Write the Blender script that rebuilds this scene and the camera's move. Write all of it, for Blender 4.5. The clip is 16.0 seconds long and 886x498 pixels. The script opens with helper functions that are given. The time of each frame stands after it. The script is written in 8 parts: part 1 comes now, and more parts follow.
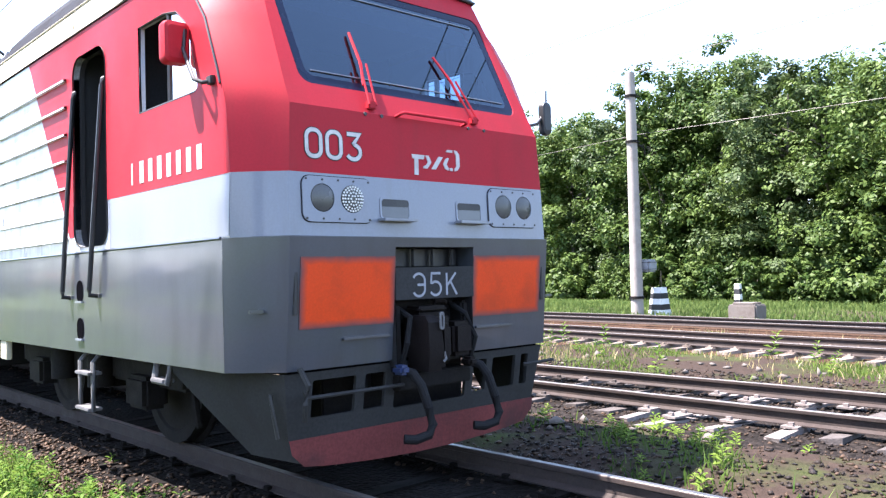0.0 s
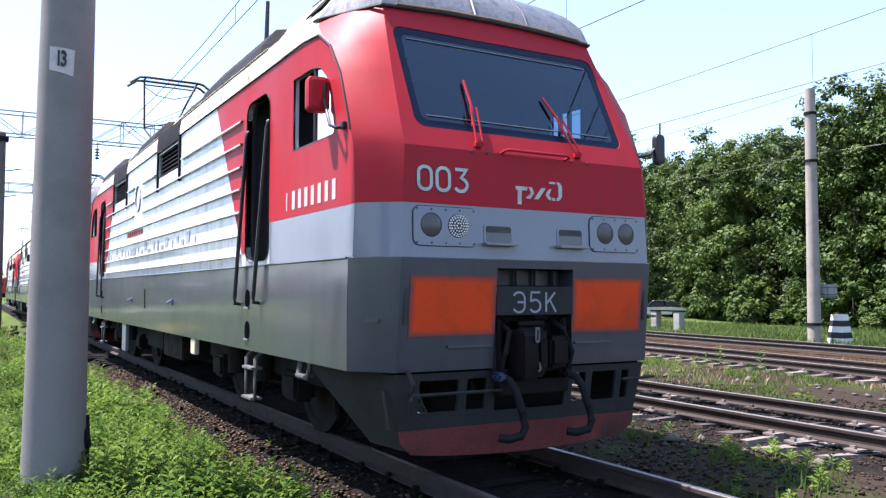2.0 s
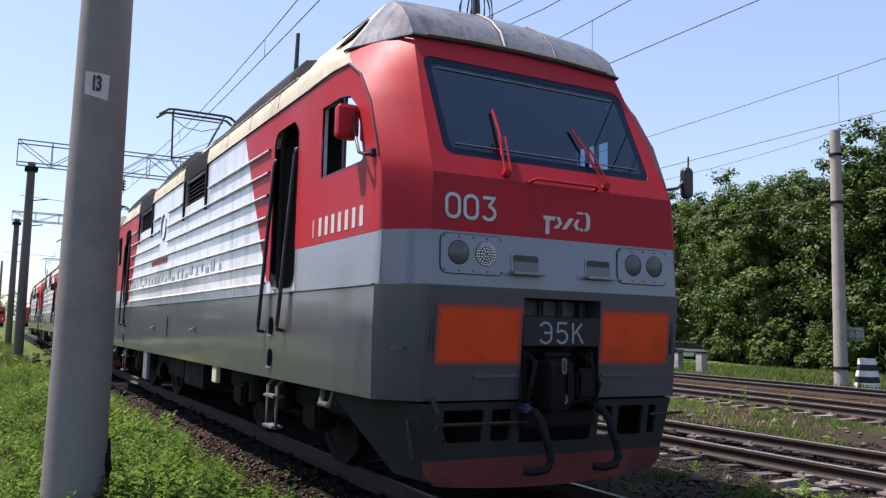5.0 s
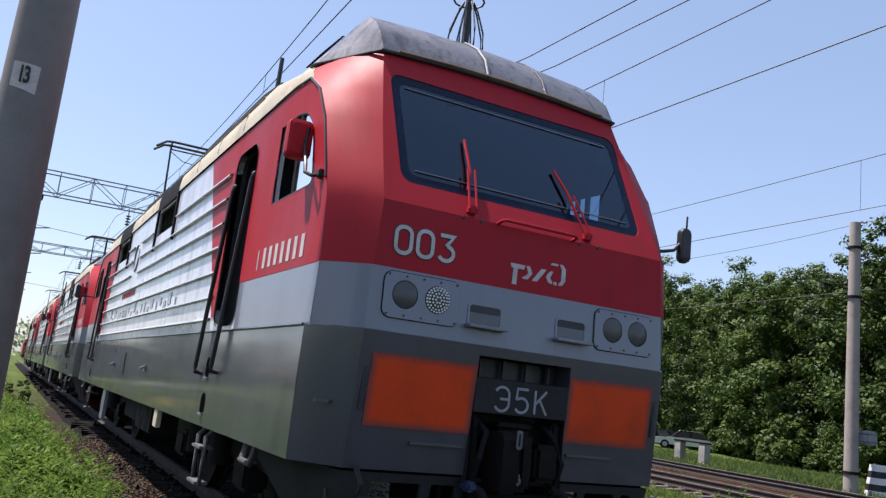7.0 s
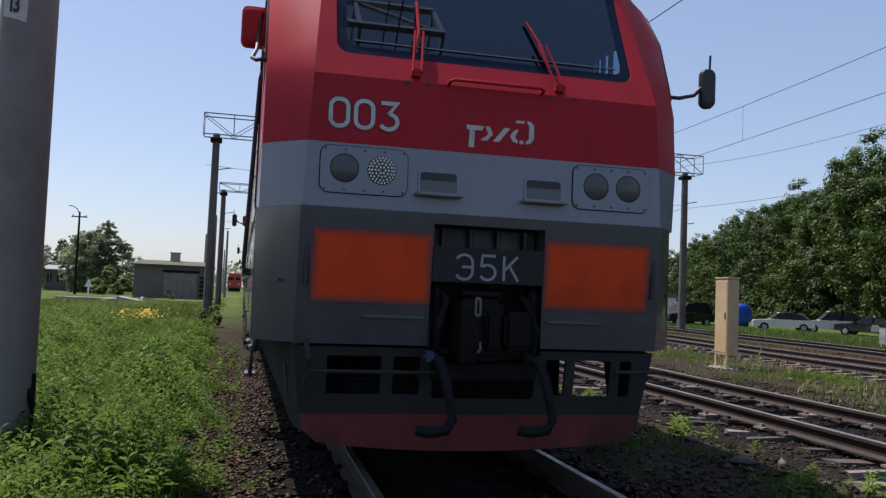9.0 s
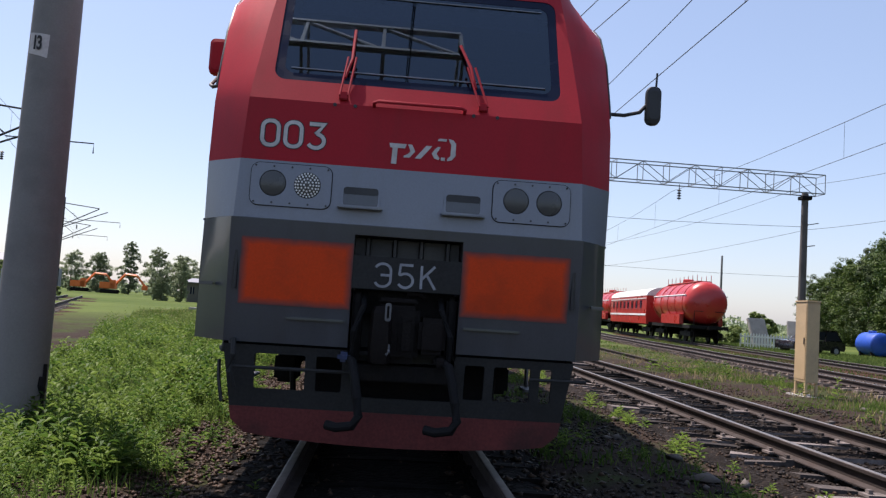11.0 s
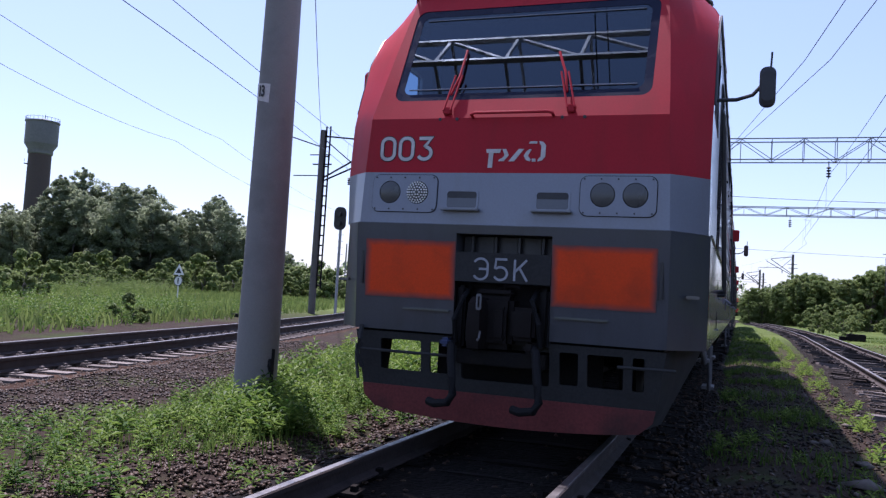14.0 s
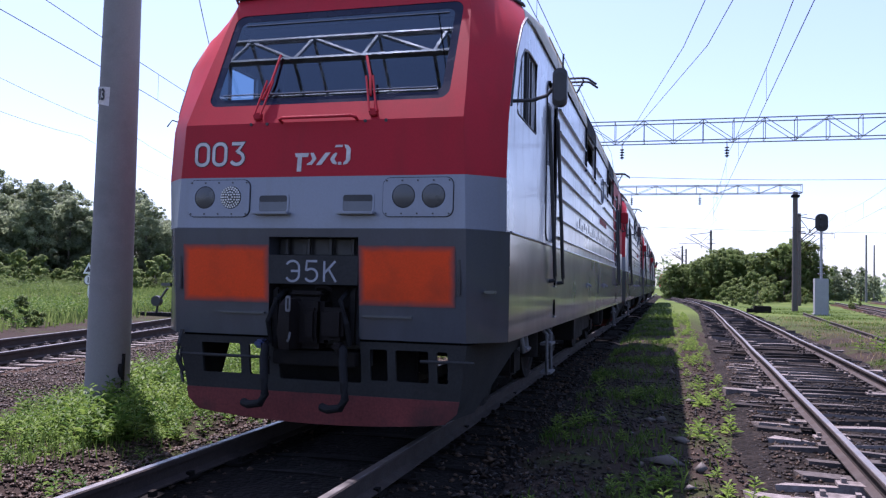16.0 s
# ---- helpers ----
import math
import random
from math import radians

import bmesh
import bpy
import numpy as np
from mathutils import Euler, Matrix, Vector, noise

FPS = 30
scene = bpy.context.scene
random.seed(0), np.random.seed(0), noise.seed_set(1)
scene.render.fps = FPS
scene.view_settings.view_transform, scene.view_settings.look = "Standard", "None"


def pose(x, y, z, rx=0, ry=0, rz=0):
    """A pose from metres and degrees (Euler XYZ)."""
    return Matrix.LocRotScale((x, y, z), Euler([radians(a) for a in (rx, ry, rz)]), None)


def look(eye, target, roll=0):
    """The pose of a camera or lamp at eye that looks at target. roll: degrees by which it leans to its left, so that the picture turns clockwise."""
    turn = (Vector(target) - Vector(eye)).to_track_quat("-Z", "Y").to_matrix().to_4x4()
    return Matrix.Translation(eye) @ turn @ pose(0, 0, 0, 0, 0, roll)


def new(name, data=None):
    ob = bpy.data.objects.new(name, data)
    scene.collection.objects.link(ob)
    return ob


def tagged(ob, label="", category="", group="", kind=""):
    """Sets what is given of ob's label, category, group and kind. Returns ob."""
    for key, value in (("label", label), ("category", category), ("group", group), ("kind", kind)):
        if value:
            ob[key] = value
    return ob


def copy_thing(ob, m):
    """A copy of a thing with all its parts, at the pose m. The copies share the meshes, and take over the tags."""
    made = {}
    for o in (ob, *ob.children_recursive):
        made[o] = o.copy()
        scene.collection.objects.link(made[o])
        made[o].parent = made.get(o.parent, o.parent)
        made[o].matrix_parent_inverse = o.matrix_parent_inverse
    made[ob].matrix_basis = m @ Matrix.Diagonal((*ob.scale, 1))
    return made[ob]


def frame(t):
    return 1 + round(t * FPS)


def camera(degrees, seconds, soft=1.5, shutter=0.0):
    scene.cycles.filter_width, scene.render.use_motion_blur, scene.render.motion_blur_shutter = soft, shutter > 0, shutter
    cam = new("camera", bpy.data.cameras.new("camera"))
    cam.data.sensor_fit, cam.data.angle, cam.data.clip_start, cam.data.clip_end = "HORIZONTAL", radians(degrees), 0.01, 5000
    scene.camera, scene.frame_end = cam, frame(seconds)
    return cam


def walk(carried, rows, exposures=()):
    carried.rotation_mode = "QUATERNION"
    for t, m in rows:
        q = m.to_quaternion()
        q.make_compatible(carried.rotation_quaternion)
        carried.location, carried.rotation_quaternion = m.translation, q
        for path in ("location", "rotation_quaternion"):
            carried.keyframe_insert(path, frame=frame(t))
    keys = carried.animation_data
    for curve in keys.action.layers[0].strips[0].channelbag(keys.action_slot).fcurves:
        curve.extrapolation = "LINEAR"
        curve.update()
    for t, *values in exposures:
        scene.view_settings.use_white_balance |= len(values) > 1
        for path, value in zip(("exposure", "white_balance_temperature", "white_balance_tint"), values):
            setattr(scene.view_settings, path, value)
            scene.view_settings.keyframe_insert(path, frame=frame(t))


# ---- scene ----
# ---------------------------------------------------------------- camera
cam = camera(57.0, 16.0, soft=1.3)
PATH = [
    (0, (-4.195, -4.602, 1.577), (-2.837, -3.135, 1.637), -1.5),
    (0.5, (-4.247, -4.928, 1.589), (-2.989, -3.386, 1.786), -0.1),
    (1, (-4.303, -5.260, 1.616), (-3.189, -3.614, 1.837), 0.4),
    (1.5, (-4.221, -5.538, 1.574), (-3.186, -3.837, 1.768), 0.4),
    (2, (-4.180, -5.625, 1.578), (-3.180, -3.896, 1.684), 0.2),
    (2.5, (-4.186, -5.634, 1.564), (-3.219, -3.888, 1.687), 0.9),
    (3, (-4.181, -5.629, 1.567), (-3.222, -3.879, 1.714), 0.7),
    (3.5, (-4.167, -5.629, 1.574), (-3.219, -3.874, 1.733), 0.7),
    (4, (-4.221, -5.721, 1.551), (-3.278, -3.965, 1.726), 0.8),
    (4.2, (-4.240, -5.709, 1.536), (-3.298, -3.953, 1.719), 0.8),
    (6.3, (-3.753, -5.191, 1.489), (-2.792, -3.451, 1.704), 2.8),
    (6.5, (-3.615, -5.135, 1.489), (-2.702, -3.371, 1.731), 4.4),
    (7, (-3.351, -4.972, 1.458), (-2.449, -3.224, 1.815), 6.3),
    (7.5, (-2.990, -5.000, 1.374), (-2.122, -3.228, 1.703), 6.4),
    (8, (-2.525, -5.111, 1.334), (-1.779, -3.264, 1.516), 5.8),
    (8.5, (-2.076, -5.157, 1.322), (-1.561, -3.236, 1.535), 3.9),
    (9, (-1.638, -5.366, 1.301), (-1.167, -3.425, 1.413), 2.3),
    (9.5, (-1.244, -5.537, 1.277), (-0.846, -3.580, 1.382), 1.8),
    (9.7, (-1.073, -5.558, 1.299), (-0.747, -3.589, 1.437), 2.1),
    (11.8, (0.242, -6.311, 1.277), (0.261, -4.317, 1.414), 2.3),
    (12, (0.351, -6.367, 1.298), (0.300, -4.369, 1.393), 1.6),
    (12.5, (0.651, -6.400, 1.328), (0.411, -4.417, 1.410), 1.7),
    (13, (1.033, -6.422, 1.307), (0.561, -4.479, 1.366), 2.3),
    (13.5, (1.503, -6.417, 1.339), (0.873, -4.520, 1.421), 2.1),
    (14, (1.797, -6.316, 1.278), (1.112, -4.440, 1.387), 3.4),
    (14.5, (2.066, -6.241, 1.348), (1.287, -4.402, 1.442), 1.9),
    (15, (2.435, -6.281, 1.416), (1.670, -4.435, 1.508), 0.7),
    (15.5, (2.638, -6.288, 1.438), (2.057, -4.375, 1.494), 0.5),
    (16, (2.833, -6.188, 1.437), (2.299, -4.262, 1.516), 1.2),
]
EXPOSURES = [(0.0, 2.54, 6400, 20), (0.5, 2.39, 6400, 20), (1.0, 1.8, 6400, 20), (2.0, 1.62, 6300, 20), (2.5, 1.52, 6300, 21), (3.0, 1.08, 6300, 20), (4.0, 0.85, 6700, 20), (6.5, 0.9, 6700, 22), (7.0, 0.7, 6600, 20), (7.5, 0.5, 6600, 20), (8.0, 0.64, 6700, 20), (8.5, 0.6, 6600, 20), (9.0, 0.32, 6600, 20), (9.5, 0.8, 6700, 22), (9.7, 0.8, 6700, 22), (12.0, 0.5, 6800, 23), (13.0, 0.69, 6360, 26), (14.0, 0.8, 5960, 32), (15.0, 0.88, 5960, 33), (15.5, 0.9, 5960, 34), (16.0, 1.11, 5960, 35)]
walk(cam, [(t, look(eye, target, roll)) for t, eye, target, roll in PATH], EXPOSURES)

# ---------------------------------------------------------------- light
world = bpy.data.worlds.new("world")
scene.world = world
world.use_nodes = True
wn = world.node_tree.nodes
sky = wn.new("ShaderNodeTexSky")
sky.sky_type = "NISHITA"
sky.sun_disc = False
SUN_TO = Vector((-0.35, 0.36, 1.0)).normalized()
sky.sun_elevation = math.asin(SUN_TO.z)
sky.sun_rotation = math.atan2(SUN_TO.x, SUN_TO.y)
sky.air_density, sky.dust_density, sky.ozone_density, sky.altitude = 1.0, 0.9, 0.9, 50
haze = wn.new("ShaderNodeMix")
haze.data_type = "RGBA"
haze.inputs[0].default_value = 0.32
haze.inputs[7].default_value = (2.8, 4.15, 5.9, 1)
world.node_tree.links.new(sky.outputs[0], haze.inputs[6])
world.node_tree.links.new(haze.outputs[2], wn["Background"].inputs[0])
wn["Background"].inputs[1].default_value = 0.112
sun = bpy.data.lights.new("sun", "SUN")
sun.energy, sun.angle, sun.color = 5.0, radians(0.6), (1.0, 0.96, 0.90)
new("sun", sun).matrix_world = look(SUN_TO * 60, (0, 0, 0))


# ---------------------------------------------------------------- materials
def mat(name, col, rough=0.6, metal=0.0, var=0.18, scale=3.0, fine=40.0, bump=0.15, dirt=None, dirt_amt=0.0, dirt_scale=1.2, rnd=0.0, spec=0.5, coat=0.0, dist=0.01, streak=False):
    """Procedural surface: colour varied at two scales, optional stains, fine relief."""
    m = bpy.data.materials.new(name)
    m.use_nodes = True
    n, l = m.node_tree.nodes, m.node_tree.links
    b = n["Principled BSDF"]
    tc = n.new("ShaderNodeTexCoord")
    big, small = n.new("ShaderNodeTexNoise"), n.new("ShaderNodeTexNoise")
    big.inputs["Scale"].default_value, big.inputs["Detail"].default_value = scale, 5
    small.inputs["Scale"].default_value, small.inputs["Detail"].default_value = fine, 3
    for t in (big, small):
        l.new(tc.outputs["Object"], t.inputs["Vector"])
    add = n.new("ShaderNodeMath"); add.operation = "ADD"
    l.new(big.outputs[0], add.inputs[0]); l.new(small.outputs[0], add.inputs[1])
    mp = n.new("ShaderNodeMapRange")
    mp.inputs[1].default_value, mp.inputs[2].default_value = 0.6, 1.4
    mp.inputs[3].default_value, mp.inputs[4].default_value = 1 - var, 1 + var
    l.new(add.outputs[0], mp.inputs[0])
    hsv = n.new("ShaderNodeHueSaturation")
    hsv.inputs["Color"].default_value = (*col, 1)
    l.new(mp.outputs[0], hsv.inputs["Value"])
    out = hsv.outputs[0]
    if rnd:
        oi = n.new("ShaderNodeObjectInfo")
        r = n.new("ShaderNodeMapRange"); r.inputs[3].default_value, r.inputs[4].default_value = 1 - rnd, 1 + rnd
        l.new(oi.outputs["Random"], r.inputs[0])
        h2 = n.new("ShaderNodeHueSaturation"); l.new(out, h2.inputs["Color"]); l.new(r.outputs[0], h2.inputs["Value"])
        out = h2.outputs[0]
    if dirt:
        d = n.new("ShaderNodeTexNoise"); d.inputs["Scale"].default_value, d.inputs["Detail"].default_value, d.inputs["Roughness"].default_value = dirt_scale, 8, 0.65
        if streak:
            mpn = n.new("ShaderNodeMapping"); mpn.inputs["Scale"].default_value = (3.2, 3.2, 0.55)
            l.new(tc.outputs["Object"], mpn.inputs["Vector"]); l.new(mpn.outputs[0], d.inputs["Vector"])
        else:
            l.new(tc.outputs["Object"], d.inputs["Vector"])
        dr = n.new("ShaderNodeMapRange"); dr.inputs[1].default_value, dr.inputs[2].default_value, dr.inputs[4].default_value = 0.48, 0.72, dirt_amt
        l.new(d.outputs[0], dr.inputs[0])
        mx = n.new("ShaderNodeMix"); mx.data_type = "RGBA"
        l.new(dr.outputs[0], mx.inputs[0]); l.new(out, mx.inputs[6]); mx.inputs[7].default_value = (*dirt, 1)
        out = mx.outputs[2]
    l.new(out, b.inputs["Base Color"])
    rr = n.new("ShaderNodeMapRange"); rr.inputs[1].default_value, rr.inputs[2].default_value = 0.3, 0.7
    rr.inputs[3].default_value, rr.inputs[4].default_value = max(rough - 0.12, 0.02), min(rough + 0.12, 1)
    l.new(big.outputs[0], rr.inputs[0]); l.new(rr.outputs[0], b.inputs["Roughness"])
    b.inputs["Metallic"].default_value = metal
    b.inputs["Specular IOR Level"].default_value = spec
    if coat:
        b.inputs["Coat Weight"].default_value, b.inputs["Coat Roughness"].default_value = coat, 0.08
    if bump:
        bp = n.new("ShaderNodeBump"); bp.inputs["Strength"].default_value, bp.inputs["Distance"].default_value = bump, dist
        l.new(small.outputs[0], bp.inputs["Height"]); l.new(bp.outputs[0], b.inputs["Normal"])
    return m


def glass(name, tint, ior=1.5, rough=0.0, gloss=(1.0, 1.0, 1.0)):
    m = bpy.data.materials.new(name)
    m.use_nodes = True
    n, l = m.node_tree.nodes, m.node_tree.links
    n.remove(n["Principled BSDF"])
    tr, gl, fr, mx = n.new("ShaderNodeBsdfTransparent"), n.new("ShaderNodeBsdfGlossy"), n.new("ShaderNodeFresnel"), n.new("ShaderNodeMixShader")
    tr.inputs[0].default_value = (*tint, 1)
    gl.inputs["Roughness"].default_value = rough
    gl.inputs["Color"].default_value = (*gloss, 1)
    fr.inputs[0].default_value = ior
    l.new(fr.outputs[0], mx.inputs[0]); l.new(tr.outputs[0], mx.inputs[1]); l.new(gl.outputs[0], mx.inputs[2])
    l.new(mx.outputs[0], n["Material Output"].inputs[0])
    return m


def leaf_mat(name, col, col2, trans=0.35, scale=0.35, spec=0.3):
    """Foliage: hue varied leaf by leaf and clump by clump, light passing through."""
    m = bpy.data.materials.new(name)
    m.use_nodes = True
    n, l = m.node_tree.nodes, m.node_tree.links
    b = n["Principled BSDF"]
    tc, nz, ge = n.new("ShaderNodeTexCoord"), n.new("ShaderNodeTexNoise"), n.new("ShaderNodeNewGeometry")
    nz.inputs["Scale"].default_value, nz.inputs["Detail"].default_value = scale, 4
    l.new(tc.outputs["Object"], nz.inputs["Vector"])
    add = n.new("ShaderNodeMath"); add.operation = "MULTIPLY_ADD"; add.inputs[1].default_value = 0.5
    l.new(ge.outputs["Random Per Island"], add.inputs[0]); l.new(nz.outputs[0], add.inputs[2])
    oi, ob = n.new("ShaderNodeObjectInfo"), n.new("ShaderNodeMath")
    ob.operation = "MULTIPLY_ADD"; ob.inputs[1].default_value = 0.30
    l.new(oi.outputs["Random"], ob.inputs[0]); l.new(add.outputs[0], ob.inputs[2])
    add = n.new("ShaderNodeMath"); add.operation = "SUBTRACT"; add.inputs[1].default_value = 0.15
    l.new(ob.outputs[0], add.inputs[0])
    mr = n.new("ShaderNodeMapRange"); mr.inputs[1].default_value, mr.inputs[2].default_value = 0.4, 1.05
    l.new(add.outputs[0], mr.inputs[0])
    mx = n.new("ShaderNodeMix"); mx.data_type = "RGBA"
    l.new(mr.outputs[0], mx.inputs[0]); mx.inputs[6].default_value, mx.inputs[7].default_value = (*col, 1), (*col2, 1)
    l.new(mx.outputs[2], b.inputs["Base Color"])
    b.inputs["Roughness"].default_value = 0.5
    b.inputs["Specular IOR Level"].default_value = spec
    ts, ms = n.new("ShaderNodeBsdfTranslucent"), n.new("ShaderNodeMixShader")
    l.new(mx.outputs[2], ts.inputs[0]); ms.inputs[0].default_value = trans
    l.new(b.outputs[0], ms.inputs[1]); l.new(ts.outputs[0], ms.inputs[2]); l.new(ms.outputs[0], n["Material Output"].inputs[0])
    return m


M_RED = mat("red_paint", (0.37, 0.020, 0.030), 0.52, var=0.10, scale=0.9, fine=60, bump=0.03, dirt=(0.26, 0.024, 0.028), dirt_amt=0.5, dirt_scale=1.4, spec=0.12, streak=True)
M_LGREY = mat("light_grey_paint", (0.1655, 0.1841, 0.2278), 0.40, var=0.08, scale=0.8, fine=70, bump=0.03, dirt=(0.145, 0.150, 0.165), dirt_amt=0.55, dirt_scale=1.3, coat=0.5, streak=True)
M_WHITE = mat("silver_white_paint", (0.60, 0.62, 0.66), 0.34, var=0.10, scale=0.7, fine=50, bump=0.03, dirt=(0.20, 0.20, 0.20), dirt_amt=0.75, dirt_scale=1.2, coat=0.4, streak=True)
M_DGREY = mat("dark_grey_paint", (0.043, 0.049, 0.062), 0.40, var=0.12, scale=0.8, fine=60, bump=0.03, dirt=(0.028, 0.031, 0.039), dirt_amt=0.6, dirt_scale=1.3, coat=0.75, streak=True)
M_ORANGE = mat("orange_paint", (0.68, 0.052, 0.003), 0.5, var=0.12, scale=2.5, fine=60, bump=0.04, dirt=(0.36, 0.036, 0.008), dirt_amt=0.7, dirt_scale=2.0, spec=0.3)


def sprayed(m, under):
    """Lets a paint fade raggedly towards the edges of its panel."""
    n, l = m.node_tree.nodes, m.node_tree.links
    b = n["Principled BSDF"]
    src = b.inputs["Base Color"].links[0].from_socket
    tc, sp, nz = n.new("ShaderNodeTexCoord"), n.new("ShaderNodeSeparateXYZ"), n.new("ShaderNodeTexNoise")
    l.new(tc.outputs["Generated"], sp.inputs[0])
    l.new(tc.outputs["Object"], nz.inputs["Vector"])
    nz.inputs["Scale"].default_value, nz.inputs["Detail"].default_value = 9.0, 5
    parts = []
    for ax, k in ((0, 0.8), (2, 0.5)):
        inv = n.new("ShaderNodeMath"); inv.operation = "SUBTRACT"; inv.inputs[0].default_value = 1.0
        l.new(sp.outputs[ax], inv.inputs[1])
        mn = n.new("ShaderNodeMath"); mn.operation = "MINIMUM"
        l.new(sp.outputs[ax], mn.inputs[0]); l.new(inv.outputs[0], mn.inputs[1])
        ml = n.new("ShaderNodeMath"); ml.operation = "MULTIPLY"; ml.inputs[1].default_value = k
        l.new(mn.outputs[0], ml.inputs[0])
        parts.append(ml.outputs[0])
    mn = n.new("ShaderNodeMath"); mn.operation = "MINIMUM"
    l.new(parts[0], mn.inputs[0]); l.new(parts[1], mn.inputs[1])
    ad = n.new("ShaderNodeMath"); ad.operation = "MULTIPLY_ADD"; ad.inputs[1].default_value = 0.035
    l.new(nz.outputs[0], ad.inputs[0]); l.new(mn.outputs[0], ad.inputs[2])
    mr = n.new("ShaderNodeMapRange"); mr.inputs[1].default_value, mr.inputs[2].default_value = 0.010, 0.075
    l.new(ad.outputs[0], mr.inputs[0])
    mx = n.new("ShaderNodeMix"); mx.data_type = "RGBA"
    l.new(mr.outputs[0], mx.inputs[0]); mx.inputs[6].default_value = (*under, 1); l.new(src, mx.inputs[7])
    l.new(mx.outputs[2], b.inputs["Base Color"])
    return m


sprayed(M_ORANGE, (0.060, 0.050, 0.055))
M_BUFFER = mat("worn_red_plough_paint", (0.135, 0.034, 0.032), 0.75, var=0.30, scale=3, fine=50, bump=0.2, dirt=(0.040, 0.024, 0.023), dirt_amt=0.85, dirt_scale=1.8, spec=0.15)
M_PLGREY = mat("dusty_grey_plough_paint", (0.034, 0.034, 0.034), 0.75, var=0.25, scale=3, fine=50, bump=0.15, dirt=(0.026, 0.024, 0.022), dirt_amt=0.8, dirt_scale=2.0, spec=0.12)
M_BEIGE = mat("weathered_cream_roof_paint", (0.50, 0.45, 0.33), 0.55, var=0.14, scale=1.2, fine=30, bump=0.08, dirt=(0.22, 0.18, 0.12), dirt_amt=0.7, dirt_scale=1.4)
M_ROOF = mat("dull_metal_roof_sheet", (0.165, 0.165, 0.178), 0.36, 0.3, var=0.38, scale=1.2, fine=30, bump=0.06, dirt=(0.040, 0.035, 0.034), dirt_amt=1.0, dirt_scale=2.2, spec=0.4, streak=True)
M_BLACK = mat("black_metal", (0.018, 0.018, 0.020), 0.45, var=0.3, scale=4, fine=60, bump=0.1)
M_HATCH = mat("matt_black_roof_paint", (0.011, 0.011, 0.014), 0.75, var=0.3, scale=3, fine=40, bump=0.1, spec=0.12)
M_UNDER = mat("greasy_black_underframe", (0.011, 0.010, 0.010), 0.75, var=0.4, scale=4, fine=40, bump=0.3, dirt=(0.022, 0.018, 0.015), dirt_amt=0.6, dirt_scale=3, spec=0.12)
M_COUPLER = mat("greasy_rust_brown_casting", (0.0072, 0.0048, 0.0045), 0.65, 0.1, var=0.35, scale=6, fine=50, bump=0.3, spec=0.2)
M_STEEL = mat("polished_rail_steel", (0.17, 0.16, 0.155), 0.42, 0.8, var=0.2, scale=6, fine=60, bump=0.05)
M_RUST = mat("rusty_rail_side", (0.036, 0.025, 0.021), 0.85, 0.1, var=0.35, scale=5, fine=50, bump=0.3, dirt=(0.018, 0.013, 0.012), dirt_amt=0.8, dirt_scale=6)
M_RAILTOP = mat("dull_worn_rail_top", (0.145, 0.136, 0.132), 0.5, 0.35, var=0.25, scale=5, fine=50, bump=0.1)
M_WOODSL = mat("weathered_grey_sleeper_wood", (0.112, 0.098, 0.092), 0.9, var=0.45, scale=3, fine=25, bump=0.5, dirt=(0.040, 0.033, 0.030), dirt_amt=0.85, dirt_scale=3, rnd=0.9, dist=0.02, spec=0.08)
M_CONCSL = mat("stained_concrete_sleeper", (0.1443, 0.1248, 0.1092), 0.9, var=0.25, scale=3, fine=40, bump=0.3, dirt=(0.085, 0.062, 0.048), dirt_amt=0.8, dirt_scale=3, rnd=0.3)
M_CONC = mat("weathered_concrete", (0.30, 0.29, 0.27), 0.9, var=0.14, scale=2, fine=40, bump=0.25, dirt=(0.19, 0.18, 0.165), dirt_amt=0.8, dirt_scale=1.5)
M_POLE = mat("smooth_grey_concrete_pole", (0.19, 0.182, 0.176), 0.75, var=0.12, scale=1.5, fine=60, bump=0.15, dirt=(0.12, 0.115, 0.11), dirt_amt=0.8, dirt_scale=1.4)
# darker copy of the pole concrete: backlit shade put into its colour
M_POLE_BACKLIT = mat("weathered_backlit_concrete_pole", (0.105, 0.094, 0.086), 0.8, var=0.14, scale=1.5, fine=50, bump=0.2, dirt=(0.060, 0.053, 0.048), dirt_amt=0.8, dirt_scale=1.2)
M_GALV = mat("silver_painted_steel", (0.30, 0.31, 0.33), 0.5, 0.2, var=0.15, scale=3, fine=30, bump=0.05)
# darker steel: the gantries' shaded look against the sky is in its colour
M_GSTEEL = mat("darkened_grey_steel", (0.22, 0.23, 0.24), 0.5, 0.3, var=0.2, scale=3, fine=30, bump=0.05)
M_WIRE = mat("dark_copper_wire", (0.06, 0.055, 0.05), 0.5, 0.5, bump=0)
M_STEPS = mat("scuffed_grey_step_paint", (0.115, 0.115, 0.12), 0.6, var=0.3, scale=5, fine=40, bump=0.1, dirt=(0.03, 0.027, 0.025), dirt_amt=0.8, dirt_scale=5)
M_WHITEP = mat("white_paint", (0.72, 0.72, 0.70), 0.5, var=0.08, scale=4, bump=0.05, dirt=(0.45, 0.43, 0.40), dirt_amt=0.5)
M_SIGN = mat("dusty_white_lettering_paint", (0.52, 0.50, 0.49), 0.6, var=0.12, scale=5, bump=0.05, dirt=(0.33, 0.29, 0.27), dirt_amt=0.6, dirt_scale=6, spec=0.2)
M_BLACKP = mat("matt_black_paint", (0.02, 0.02, 0.022), 0.6, bump=0.05)
